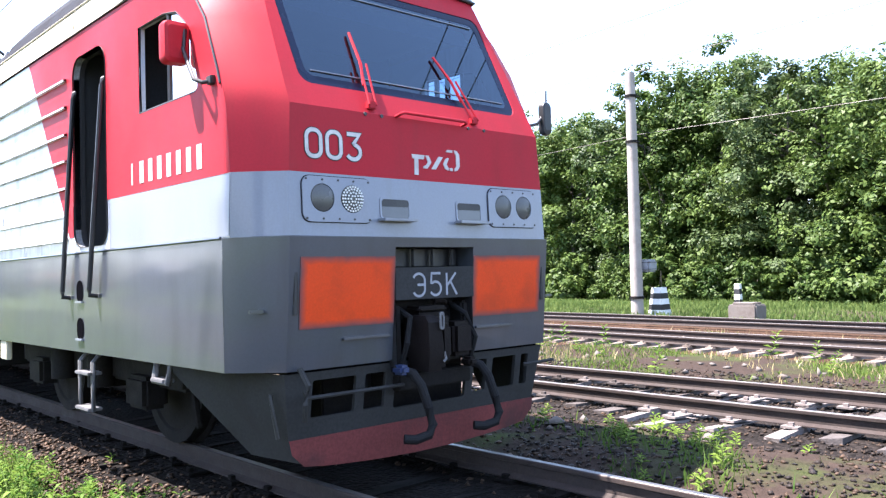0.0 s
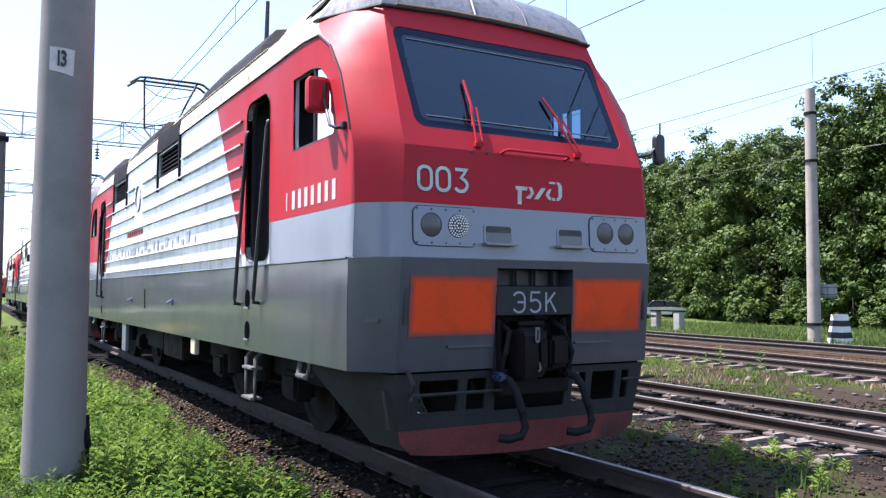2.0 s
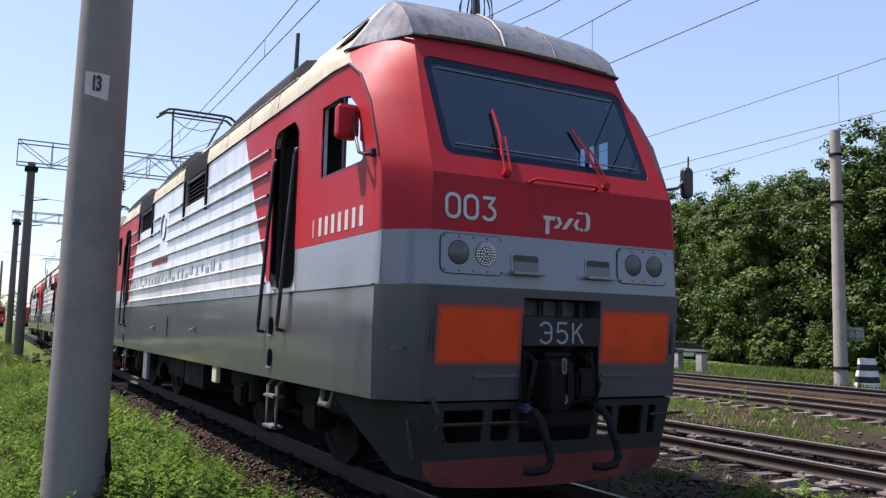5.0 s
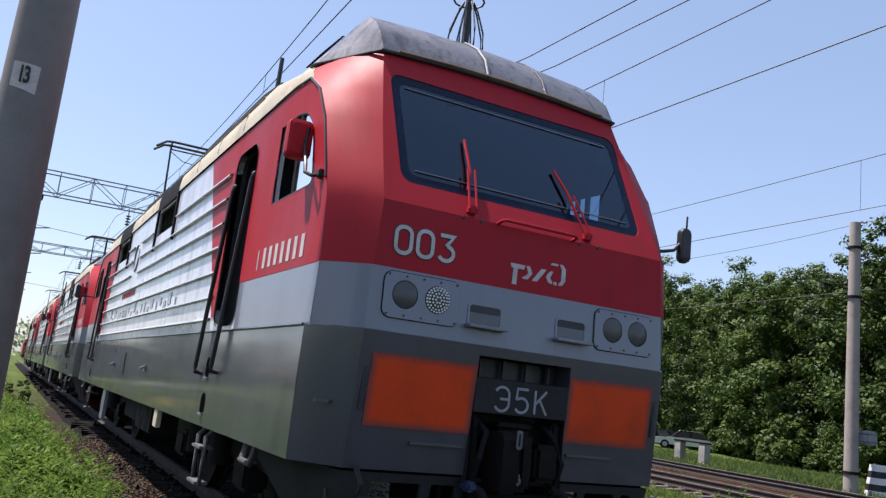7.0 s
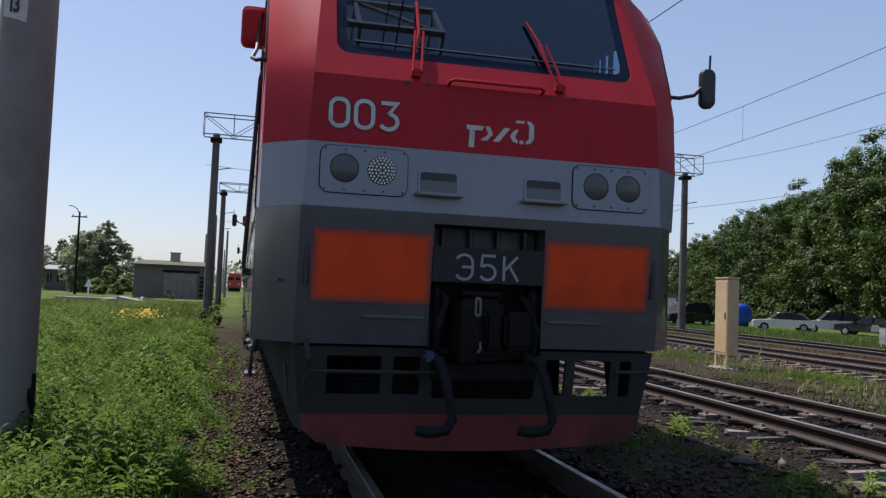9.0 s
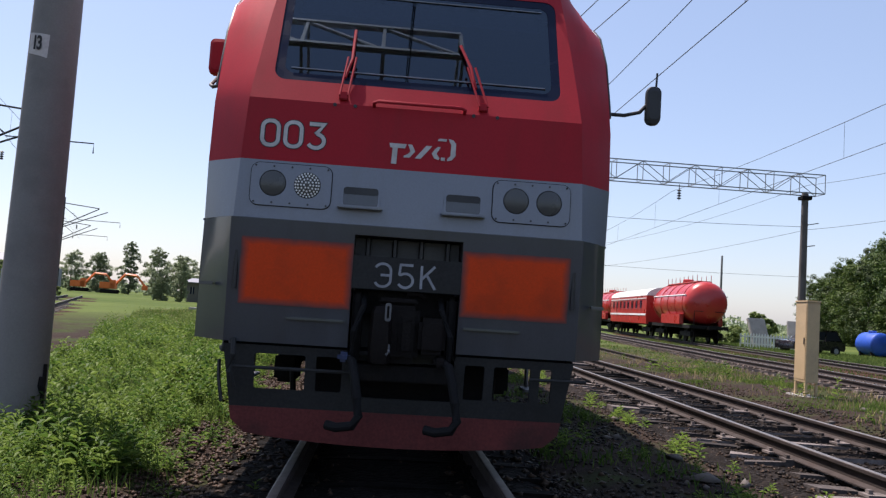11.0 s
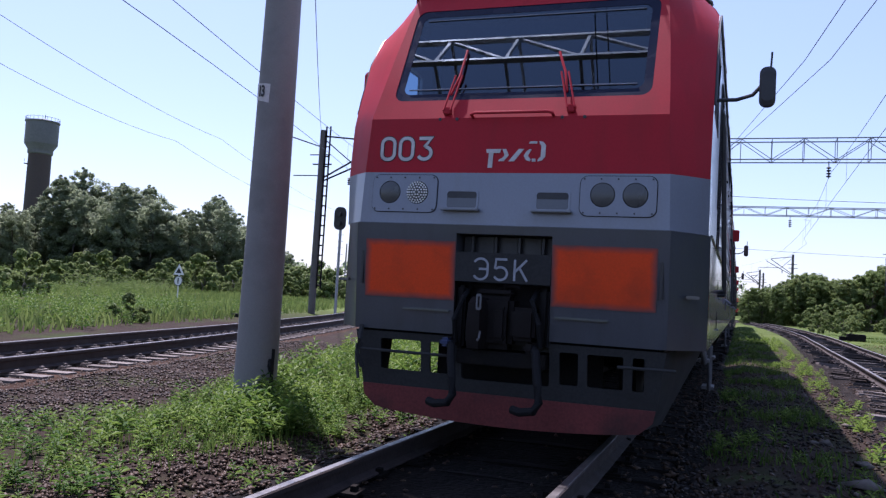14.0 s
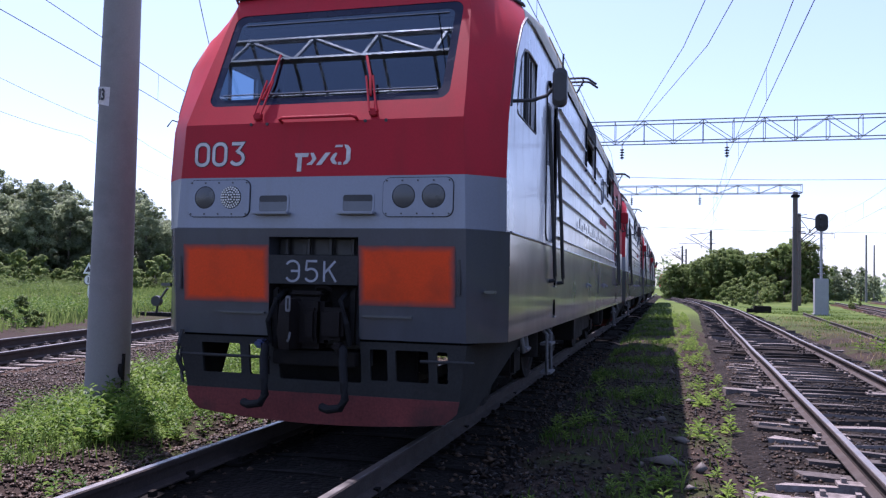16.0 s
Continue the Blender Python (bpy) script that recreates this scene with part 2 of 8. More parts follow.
# near-black that stands in for the shade inside hollows
M_VOID = mat("recess_shade_black", (0.004, 0.004, 0.005), 0.9, var=0.2, bump=0, spec=0.0)
M_RUBBER = mat("black_rubber", (0.011, 0.011, 0.012), 0.75, bump=0.1, spec=0.15)
M_BAND = mat("black_glass_border", (0.005, 0.010, 0.030), 0.25, bump=0, var=0.05, spec=0.15)
M_WIN = glass("tinted_windscreen", (0.13, 0.23, 0.34), 1.80, gloss=(0.62, 0.80, 1.0))
M_SIDEWIN = glass("side_window_glass", (0.14, 0.18, 0.20), 1.5)
M_LENS = mat("lamp_lens", (0.070, 0.072, 0.072), 0.3, bump=0.1, var=0.2, fine=120)
# paler steel for the overhead gantry, its stronger light put into the colour
M_GALV_LIT = mat("lit_silver_paint", (0.70, 0.72, 0.75), 0.5, 0.0, var=0.08, scale=3, fine=30, bump=0.03)
M_LETTER = mat("pale_grey_lettering_paint", (0.28, 0.29, 0.32), 0.6, var=0.2, scale=6, bump=0.05, spec=0.2)
M_LENSB = mat("dark_reflector", (0.06, 0.06, 0.055), 0.3, 0.2, bump=0.1, var=0.2, fine=90)
M_CABIN = mat("cab_lining", (0.055, 0.062, 0.070), 0.8, var=0.25, scale=2)
M_CABDK = mat("dark_console_plastic", (0.025, 0.027, 0.03), 0.6)
M_GRAVEL = leaf_mat("grey_brown_stones", (0.01954, 0.01278, 0.008225), (0.0855, 0.05487, 0.03617), 0.0, 3.0, 0.12)
# gravel right of the train, its shade put into the stone colour
M_GRAVEL_SHADE = leaf_mat("shade_dark_stones", (0.00378, 0.00315, 0.00294), (0.02772, 0.02184, 0.01848), 0.0, 0.9, 0.1)
M_GRASS = leaf_mat("grass_blades", (0.030, 0.074, 0.011), (0.140, 0.200, 0.045), 0.42, 1.1, 0.08)
M_WEED = leaf_mat("weed_leaves", (0.025, 0.079, 0.011), (0.171, 0.252, 0.047), 0.44, 1.6, 0.1)
M_DRY = leaf_mat("dry_straw", (0.28, 0.23, 0.11), (0.40, 0.33, 0.17), 0.3, 0.6)
M_YELLOW = leaf_mat("yellow_flowers", (0.55, 0.42, 0.02), (0.75, 0.6, 0.04), 0.2, 0.6)
M_LEAF = leaf_mat("tree_leaves", (0.018, 0.046, 0.007), (0.106, 0.155, 0.039), 0.28, 0.5, 0.15)
M_LEAFD = leaf_mat("dark_tree_leaves", (0.018, 0.039, 0.010), (0.085, 0.121, 0.046), 0.28, 0.5, 0.15)
M_BUSH = leaf_mat("bush_leaves", (0.095, 0.152, 0.043), (0.228, 0.285, 0.104), 0.58, 0.3, 0.08)
# far foliage: distance haze is put into these paler leaf colours
M_LEAF_HAZE = leaf_mat("haze_pale_tree_leaves", (0.135, 0.180, 0.105), (0.33, 0.38, 0.235), 0.70, 0.3, 0.08)
M_FIELD = leaf_mat("field_grass_blades", (0.046, 0.090, 0.020), (0.166, 0.219, 0.066), 0.5, 0.6, 0.08)
M_BARK = mat("grey_bark", (0.13, 0.11, 0.09), 0.95, var=0.3, scale=3, fine=20, bump=0.5, dist=0.03)


# ---------------------------------------------------------------- mesh helpers
def empty(name, at=(0, 0, 0)):
    e = new(name)
    e.location = at
    return e


def part(name, bm, material, parent=None, label="", smooth=0.6):
    me = bpy.data.meshes.new(name)
    bmesh.ops.recalc_face_normals(bm, faces=bm.faces)
    if smooth:
        for f in bm.faces:
            f.smooth = True
        for e in bm.edges:
            if len(e.link_faces) != 2 or e.calc_face_angle(0) > smooth:
                e.smooth = False
    bm.to_mesh(me)
    bm.free()
    me.materials.append(material)
    ob = new(name, me)
    if parent:
        ob.parent = parent
    if label:
        ob["label"] = label
    return ob


def box(bm, x0, x1, y0, y1, z0, z1, bevel=0.0, m=None):
    vs = [bm.verts.new(p) for p in ((x0, y0, z0), (x1, y0, z0), (x1, y1, z0), (x0, y1, z0), (x0, y0, z1), (x1, y0, z1), (x1, y1, z1), (x0, y1, z1))]
    fs = [bm.faces.new([vs[i] for i in q]) for q in ((3, 2, 1, 0), (4, 5, 6, 7), (0, 1, 5, 4), (1, 2, 6, 5), (2, 3, 7, 6), (3, 0, 4, 7))]
    if m is not None:
        bmesh.ops.transform(bm, matrix=m, verts=vs)
    if bevel:
        bmesh.ops.bevel(bm, geom=list({e for f in fs for e in f.edges}), offset=bevel, segments=2, affect="EDGES", clamp_overlap=True)
    return bm


def tube(bm, pts, r, n=8, r2=None, cap=True, turn=0.0):
    """A round bar along points; r2: radius at its end."""
    pts = [Vector(p) for p in pts]
    rings = []
    for i, p in enumerate(pts):
        d = (pts[min(i + 1, len(pts) - 1)] - pts[max(i - 1, 0)]).normalized()
        q = d.to_track_quat("Z", "Y")
        rr = r if r2 is None else r + (r2 - r) * i / (len(pts) - 1)
        rings.append([bm.verts.new(p + q @ Vector((rr * math.cos(2 * math.pi * k / n + turn), rr * math.sin(2 * math.pi * k / n + turn), 0))) for k in range(n)])
    for a, b in zip(rings, rings[1:]):
        for k in range(n):
            bm.faces.new((a[k], a[(k + 1) % n], b[(k + 1) % n], b[k]))
    if cap:
        bm.faces.new(rings[0][::-1])
        bm.faces.new(rings[-1])
    return bm


def disc(bm, c, axis, r, depth, n=24):
    c, a = Vector(c), Vector(axis).normalized()
    return tube(bm, [c, c + a * depth], r, n)


def lathe(bm, profile, at=(0, 0, 0), n=24):
    at = Vector(at)
    rings = [[bm.verts.new(at + Vector((r * math.cos(2 * math.pi * k / n), r * math.sin(2 * math.pi * k / n), z))) for k in range(n)] for r, z in profile]
    for a, b in zip(rings, rings[1:]):
        for k in range(n):
            bm.faces.new((a[k], a[(k + 1) % n], b[(k + 1) % n], b[k]))
    bm.faces.new(rings[0][::-1])
    bm.faces.new(rings[-1])
    return bm


def plate(bm, outer, holes, place, thick):
    """A sheet with holes: outlines in two coordinates, place(u, v, d) gives the point at depth d."""
    for d in (0.0, thick):
        edges = []
        for loop in (outer, *holes):
            vs = [bm.verts.new(place(u, v, d)) for u, v in loop]
            edges += [bm.edges.new((vs[i], vs[(i + 1) % len(vs)])) for i in range(len(vs))]
        bmesh.ops.triangle_fill(bm, use_beauty=True, edges=edges)
    for loop in (outer, *holes):
        k = len(loop)
        a = [bm.verts.new(place(u, v, 0.0)) for u, v in loop]
        b = [bm.verts.new(place(u, v, thick)) for u, v in loop]
        for i in range(k):
            bm.faces.new((a[i], a[(i + 1) % k], b[(i + 1) % k], b[i]))
    bmesh.ops.remove_doubles(bm, verts=bm.verts, dist=1e-4)
    return bm


def rounded(u0, u1, v0, v1, r, n=5):
    out = []
    for cx, cy, a0 in ((u1 - r, v1 - r, 0), (u0 + r, v1 - r, 90), (u0 + r, v0 + r, 180), (u1 - r, v0 + r, 270)):
        for k in range(n + 1):
            a = radians(a0 + 90 * k / n)
            out.append((cx + r * math.cos(a), cy + r * math.sin(a)))
    return out


def loft(bm, rows, close=False):
    vs = [[bm.verts.new(p) for p in row] for row in rows]
    for a, b in zip(vs, vs[1:]):
        for k in range(len(a) - (0 if close else 1)):
            j = (k + 1) % len(a)
            bm.faces.new((a[k], a[j], b[j], b[k]))
    return bm


def mesh_arrays(name, verts, faces, material, parent=None):
    """A mesh straight from arrays: faces is (n, 3) or (n, 4)."""
    me = bpy.data.meshes.new(name)
    k = faces.shape[1]
    me.vertices.add(len(verts))
    me.vertices.foreach_set("co", np.ascontiguousarray(verts, dtype=np.float32).ravel())
    me.loops.add(faces.size)
    me.loops.foreach_set("vertex_index", np.ascontiguousarray(faces, dtype=np.int32).ravel())
    me.polygons.add(len(faces))
    me.polygons.foreach_set("loop_start", np.arange(0, faces.size, k, dtype=np.int32))
    me.update(calc_edges=True)
    me.validate()
    me.materials.append(material)
    ob = new(name, me)
    if parent:
        ob.parent = parent
    return ob


def lettering(name, body, size, material, parent, m, squeeze=1.0, thin=0.0, depth=0.004):
    cu = bpy.data.curves.new(name, "FONT")
    cu.body, cu.size, cu.extrude, cu.offset = body, size, depth, thin
    tmp = bpy.data.objects.new(name, cu)
    scene.collection.objects.link(tmp)
    bpy.context.view_layer.update()
    me = bpy.data.meshes.new_from_object(tmp.evaluated_get(bpy.context.evaluated_depsgraph_get()))
    bpy.data.objects.remove(tmp)
    me.transform(m @ Matrix.Diagonal((squeeze, 1, 1, 1)))
    me.materials.clear()
    me.materials.append(material)
    ob = new(name, me)
    ob.parent = parent
    return ob


def ribbon(bm, pts, w, place):
    """A painted stroke of even width along points in two coordinates."""
    pts = [Vector(p) for p in pts]
    a, b = [], []
    for i, p in enumerate(pts):
        d = (pts[min(i + 1, len(pts) - 1)] - pts[max(i - 1, 0)]).normalized()
        nrm = Vector((-d.y, d.x))
        if 0 < i < len(pts) - 1:
            d0 = (p - pts[i - 1]).normalized()
            k = 1 / max(abs(nrm.dot(Vector((-d0.y, d0.x)))), 0.5)
        else:
            k = 1.0
        a.append(p + nrm * w / 2 * k)
        b.append(p - nrm * w / 2 * k)
    for i in range(len(pts) - 1):
        bm.faces.new([bm.verts.new(place(q.x, q.y)) for q in (a[i], a[i + 1], b[i + 1], b[i])])


def arc(cx, cy, rx, ry, a0, a1, n=12):
    return [(cx + rx * math.cos(radians(a0 + (a1 - a0) * i / n)), cy + ry * math.sin(radians(a0 + (a1 - a0) * i / n))) for i in range(n + 1)]


# single-stroke characters in a unit box
GLYPHS = {"0": [arc(0.56, 0.72, 0.38, 0.28, 0, 90, 6) + arc(0.44, 0.72, 0.38, 0.28, 90, 180, 6) + arc(0.44, 0.28, 0.38, 0.28, 180, 270, 6) + arc(0.56, 0.28, 0.38, 0.28, 270, 360, 6) + [(0.94, 0.72)]],
          "3": [[(0.08, 0.99), (0.90, 0.99), (0.46, 0.58)] + arc(0.48, 0.30, 0.46, 0.29, 80, -150)],
          "5": [[(0.88, 0.99), (0.16, 0.99), (0.11, 0.54)] + arc(0.46, 0.315, 0.44, 0.305, 130, -150)],
          "\u042d": [arc(0.44, 0.68, 0.46, 0.31, 155, 0) + arc(0.44, 0.31, 0.46, 0.31, 0, -155), [(0.32, 0.50), (0.90, 0.50)]],
          "\u041a": [[(0.10, 0.0), (0.10, 1.0)], [(0.12, 0.42), (0.86, 1.0)], [(0.40, 0.62), (0.92, 0.0)]]}


def stroke_text(name, text, x, z, w, h, gap, sw, material, parent, place):
    for ch in text:
        bm = bmesh.new()
        for line in GLYPHS[ch]:
            ribbon(bm, [(x + u * w, z + v * h) for u, v in line], sw, place)
        x += w + gap
        part(name, bm, material, parent, smooth=0)


# ---------------------------------------------------------------- plan of the tracks
def main_line(s):
    return 0.0, s


def second_x(s):
    """Across-track place of the siding: it drifts out, then swings in towards the far junction."""
    return 5.12 + 0.024 * np.clip(s, -20, 45) - 4.4 * np.clip((s - 48) / 70, 0, 1) ** 2


def left_x(s):
    """Across-track place of the curving track."""
    near = np.clip(s, 0, 36)
    back = np.minimum(s, 0)
    return -7.85 - 0.205 * near - 0.0018 * near * near - 0.317 * np.maximum(s - 36, 0) - 0.205 * back * np.exp(back / 12)


def second_line(s):
    return float(second_x(s)), s


def left_line(s):
    return float(left_x(s)), s


def third_line(s):
    return 11.9 + 0.10 * s, s


def fourth_line(s):
    return 16.6 + 0.113 * s, s


RAIL = 0.06
rng = np.random.default_rng(4)


def fbm(x, y, k=1.0, seed=0.0):
    """Cheap smooth noise for arrays, about -1 to 1."""
    a = np.sin(x * 1.7 * k + 1.3 * np.sin(y * 1.1 * k + seed) + seed) + np.sin(y * 1.9 * k + 1.7 * np.sin(x * 0.9 * k - seed) + 2 * seed)
    b = np.sin(x * 4.3 * k + 2.1 * np.sin(y * 3.7 * k) + 3 * seed) + np.sin(y * 5.1 * k + 1.9 * np.sin(x * 3.1 * k + seed))
    return 0.35 * a + 0.15 * b


def track_dist(x, y):
    """Distance across to the nearest track's middle."""
    d = np.full(np.shape(x), 1e3)
    for c in (0 * y, second_x(y), left_x(y), 11.9 + 0.10 * y, 16.2 + 0.085 * y):
        d = np.minimum(d, np.abs(x - c))
    return d


def ground_z(x, y):
    d = track_dist(x, y)
    bank = np.clip((d - 1.45) / 0.5, 0, 1)
    z = -0.27 + bank * (0.15 + 0.035 * fbm(x, y, 0.9, 2.0))
    return z + 0.012 * fbm(x, y, 5.0, 1.0) + np.clip((x - 26) / 8, 0, 1) * -0.28


# ground: one sheet to the horizon, finer near the tracks
def steps(a, b, fine, far):
    mid = np.arange(a, b + fine / 2, fine)
    out, s = [], fine
    p = b
    while p < far:
        s *= 1.35
        p += s
        out.append(p)
    out = np.array(out)
    return np.concatenate([(a + b) - out[::-1], mid, out])


gx, gy = steps(-11, 19, 0.22, 2600), steps(-9, 34, 0.25, 2600)
X, Y = np.meshgrid(gx, gy)
Zg = ground_z(X, Y)
nx, ny = len(gx), len(gy)
idx = np.arange(nx * ny).reshape(ny, nx)
quads = np.stack([idx[:-1, :-1], idx[:-1, 1:], idx[1:, 1:], idx[1:, :-1]], -1).reshape(-1, 4)


def ground_material():
    m = bpy.data.materials.new("soil_and_turf")
    m.use_nodes = True
    n, l = m.node_tree.nodes, m.node_tree.links
    b = n["Principled BSDF"]
    geo = n.new("ShaderNodeNewGeometry")

    def nz(scale, det=6, rough=0.6):
        t = n.new("ShaderNodeTexNoise")
        t.inputs["Scale"].default_value, t.inputs["Detail"].default_value, t.inputs["Roughness"].default_value = scale, det, rough
        l.new(geo.outputs["Position"], t.inputs["Vector"])
        return t.outputs[0]

    def ramp(src, a, c):
        r = n.new("ShaderNodeMapRange")
        r.inputs[1].default_value, r.inputs[2].default_value = a, c
        l.new(src, r.inputs[0])
        return r.outputs[0]

    def mix(f, a, c):
        x = n.new("ShaderNodeMix"); x.data_type = "RGBA"
        l.new(f, x.inputs[0])
        for s, v in ((6, a), (7, c)):
            if isinstance(v, tuple):
                x.inputs[s].default_value = (*v, 1)
            else:
                l.new(v, x.inputs[s])
        return x.outputs[2]

    soil = mix(nz(14, 4), (0.017, 0.0120, 0.0096), (0.054, 0.038, 0.030))
    turf = mix(nz(2.2), (0.020, 0.034, 0.009), (0.052, 0.066, 0.019))
    near = mix(ramp(nz(0.55), 0.50, 0.66), soil, turf)
    far = mix(ramp(nz(0.06), 0.35, 0.65), (0.050, 0.082, 0.018), (0.100, 0.130, 0.036))
    sx = n.new("ShaderNodeSeparateXYZ"); l.new(geo.outputs["Position"], sx.inputs[0])
    ab = n.new("ShaderNodeVectorMath"); ab.operation = "LENGTH"; l.new(geo.outputs["Position"], ab.inputs[0])
    l.new(mix(ramp(ab.outputs["Value"], 22, 45), near, far), b.inputs["Base Color"])
    b.inputs["Roughness"].default_value = 0.95
    b.inputs["Specular IOR Level"].default_value = 0.08
    bp = n.new("ShaderNodeBump"); bp.inputs["Strength"].default_value, bp.inputs["Distance"].default_value = 0.7, 0.03
    l.new(nz(30, 5), bp.inputs["Height"]); l.new(bp.outputs[0], b.inputs["Normal"])
    return m


ground = mesh_arrays("ground", np.stack([X.ravel(), Y.ravel(), Zg.ravel()], 1), quads, ground_material())
for p in ground.data.polygons:
    p.use_smooth = True
tagged(ground, "trampled brown soil with patchy green turf between railway tracks", "ground", kind="structure")


def ballast_material(name, c1, c2, c3):
    m = bpy.data.materials.new(name)
    m.use_nodes = True
    n, l = m.node_tree.nodes, m.node_tree.links
    b = n["Principled BSDF"]
    geo = n.new("ShaderNodeNewGeometry")
    v = n.new("ShaderNodeTexVoronoi"); v.inputs["Scale"].default_value = 22
    l.new(geo.outputs["Position"], v.inputs["Vector"])
    t = n.new("ShaderNodeTexNoise"); t.inputs["Scale"].default_value, t.inputs["Detail"].default_value = 1.1, 6
    l.new(geo.outputs["Position"], t.inputs["Vector"])
    sep = n.new("ShaderNodeSeparateColor"); l.new(v.outputs["Color"], sep.inputs[0])
    x = n.new("ShaderNodeMix"); x.data_type = "RGBA"; l.new(sep.outputs[0], x.inputs[0])
    x.inputs[6].default_value, x.inputs[7].default_value = (*c1, 1), (*c2, 1)
    r = n.new("ShaderNodeMapRange"); r.inputs[1].default_value, r.inputs[2].default_value, r.inputs[4].default_value = 0.4, 0.65, 0.8
    l.new(t.outputs[0], r.inputs[0])
    y = n.new("ShaderNodeMix"); y.data_type = "RGBA"; l.new(r.outputs[0], y.inputs[0]); l.new(x.outputs[2], y.inputs[6]); y.inputs[7].default_value = (*c3, 1)
    l.new(y.outputs[2], b.inputs["Base Color"])
    b.inputs["Roughness"].default_value = 0.95
    b.inputs["Specular IOR Level"].default_value = 0.08
    bp = n.new("ShaderNodeBump"); bp.inputs["Strength"].default_value, bp.inputs["Distance"].default_value = 1.0, 0.03
    bp.invert = True
    l.new(v.outputs["Distance"], bp.inputs["Height"]); l.new(bp.outputs[0], b.inputs["Normal"])
    return m


# oily stones, blackened further to hold the locomotive's shade in their colour
M_BAL_OIL_SHADE = ballast_material("oily_shade_black_ballast", (0.0065, 0.00585, 0.0052), (0.0182, 0.01495, 0.013), (0.00585, 0.0052, 0.00455))
M_BAL_DK = ballast_material("dark_grey_ballast", (0.00896, 0.00736, 0.0064), (0.0352, 0.02816, 0.02432), (0.01024, 0.00832, 0.00704))
M_BAL_BR = ballast_material("brown_ballast", (0.0264, 0.01536, 0.00968), (0.088, 0.05122, 0.03252), (0.03784, 0.02134, 0.01394))


def ballast_bed(line, s0, s1, half, material, label, top=-0.165, name="ballast", step=0.5):
    """A shallow bank of stones under a track, ragged at the edges."""
    ss = np.arange(s0, s1 + step, step)
    c = np.array([line(float(s)) for s in ss])
    t = np.gradient(c, axis=0)
    t /= np.linalg.norm(t, axis=1)[:, None]
    nrm = np.stack([t[:, 1], -t[:, 0]], 1)
    rows, cols = [], 15
    for j in range(cols):
        u = j / (cols - 1) * 2 - 1
        w = half * u * (1 + 0.10 * fbm(ss, ss * 0 + j * 0.4, 1.3, 3.0))
        z = top - 0.16 * max(abs(u) - 0.70, 0) / 0.30 + 0.014 * fbm(ss * 2.3, ss * 0 + j, 2.0, 1.0)
        rows.append(np.stack([c[:, 0] + nrm[:, 0] * w, c[:, 1] + nrm[:, 1] * w, z + 0 * ss], 1))
    v = np.stack(rows, 1).reshape(-1, 3)
    k = np.arange(len(v)).reshape(len(ss), cols)
    q = np.stack([k[:-1, :-1], k[:-1, 1:], k[1:, 1:], k[1:, :-1]], -1).reshape(-1, 4)
    return tagged(mesh_arrays(name, v, q, material), label, "ballast", kind="structure")


ballast_bed(main_line, -14, 120, 1.75, M_BAL_OIL_SHADE, "oil-soaked gravel bed under the locomotive, blackened for its shade", top=-0.138)
ballast_bed(second_line, -14, 118, 2.15, M_BAL_DK, "dark grey gravel bed of a siding", top=-0.172)
ballast_bed(left_line, -20, 90, 3.35, M_BAL_BR, "brown gravel bed of a curving track", top=-0.19)
ballast_bed(lambda s: (left_line(s)[0] + 4.1 + 0.035 * max(s - 20, 0), s), 6, 90, 1.9, M_BAL_BR, "trodden brown gravel shoulder of the curving track", top=-0.235, name="gravel_shoulder")
ballast_bed(lambda s: (-2.75 - 0.004 * s, s), 10, 110, 1.05, M_BAL_BR, "trodden brown path beside the standing train", top=-0.225, name="gravel_shoulder")
ballast_bed(third_line, -6, 90, 1.9, M_BAL_BR, "weedy brown gravel bed of a far siding", top=-0.185)
ballast_bed(fourth_line, -6, 112, 1.6, M_BAL_BR, "overgrown gravel bed of a far siding")

RAIL_PROFILE = [(-0.075, -0.16), (0.075, -0.16), (0.075, -0.148), (0.012, -0.125), (0.010, -0.045), (0.035, -0.035), (0.036, -0.006), (0.028, 0.0), (-0.028, 0.0), (-0.036, -0.006), (-0.035, -0.035), (-0.010, -0.045), (-0.012, -0.125), (-0.075, -0.148)]


def rail_track(name, line, s0, s1, label, shiny=True, step=1.5, tall=1.0):
    """A track: two rails swept along the line; sleepers are added later."""
    tr = tagged(empty(name, (*line(s0), -0.1)), label, "railway track", kind="structure")
    inv = Matrix.Translation(-tr.location)
    for side in (-1, 1):
        for nm, prof, m in (("rail", RAIL_PROFILE, M_RUST), ("rail_head", [(-0.030, 0.0), (0.030, 0.0), (0.026, 0.003), (-0.026, 0.003)], M_STEEL if shiny else M_RAILTOP)):
            bm = bmesh.new()
            rows = []
            n = max(int((s1 - s0) / step), 1)
            for i in range(n + 1):
                s = s0 + (s1 - s0) * i / n
                a, b = Vector(line(s - 0.1)), Vector(line(s + 0.1))
                t = (b - a).normalized()
                nn = Vector((t.y, -t.x))
                c = Vector(line(s)) + nn * side * 0.76
                wob = 0.006 * math.sin(s * 0.9 + side)
                rows.append([(c.x + nn.x * (u + wob), c.y + nn.y * (u + wob), RAIL + v * tall + 0.006 * math.sin(s * 0.5 + 2 * side)) for u, v in prof])
            loft(bm, rows, close=True)
            bm.transform(inv)
            part(nm, bm, m, tr, "worn bright running surface" if nm == "rail_head" and shiny else "")
    return tr


track_main = rail_track("railway_track", main_line, -14, 150, "worn railway track with oily, shade-darkened sleepers under the locomotives")
track_second = rail_track("railway_track", second_line, -14, 118, "straight siding with rusty rails on weathered wooden sleepers", shiny=False)
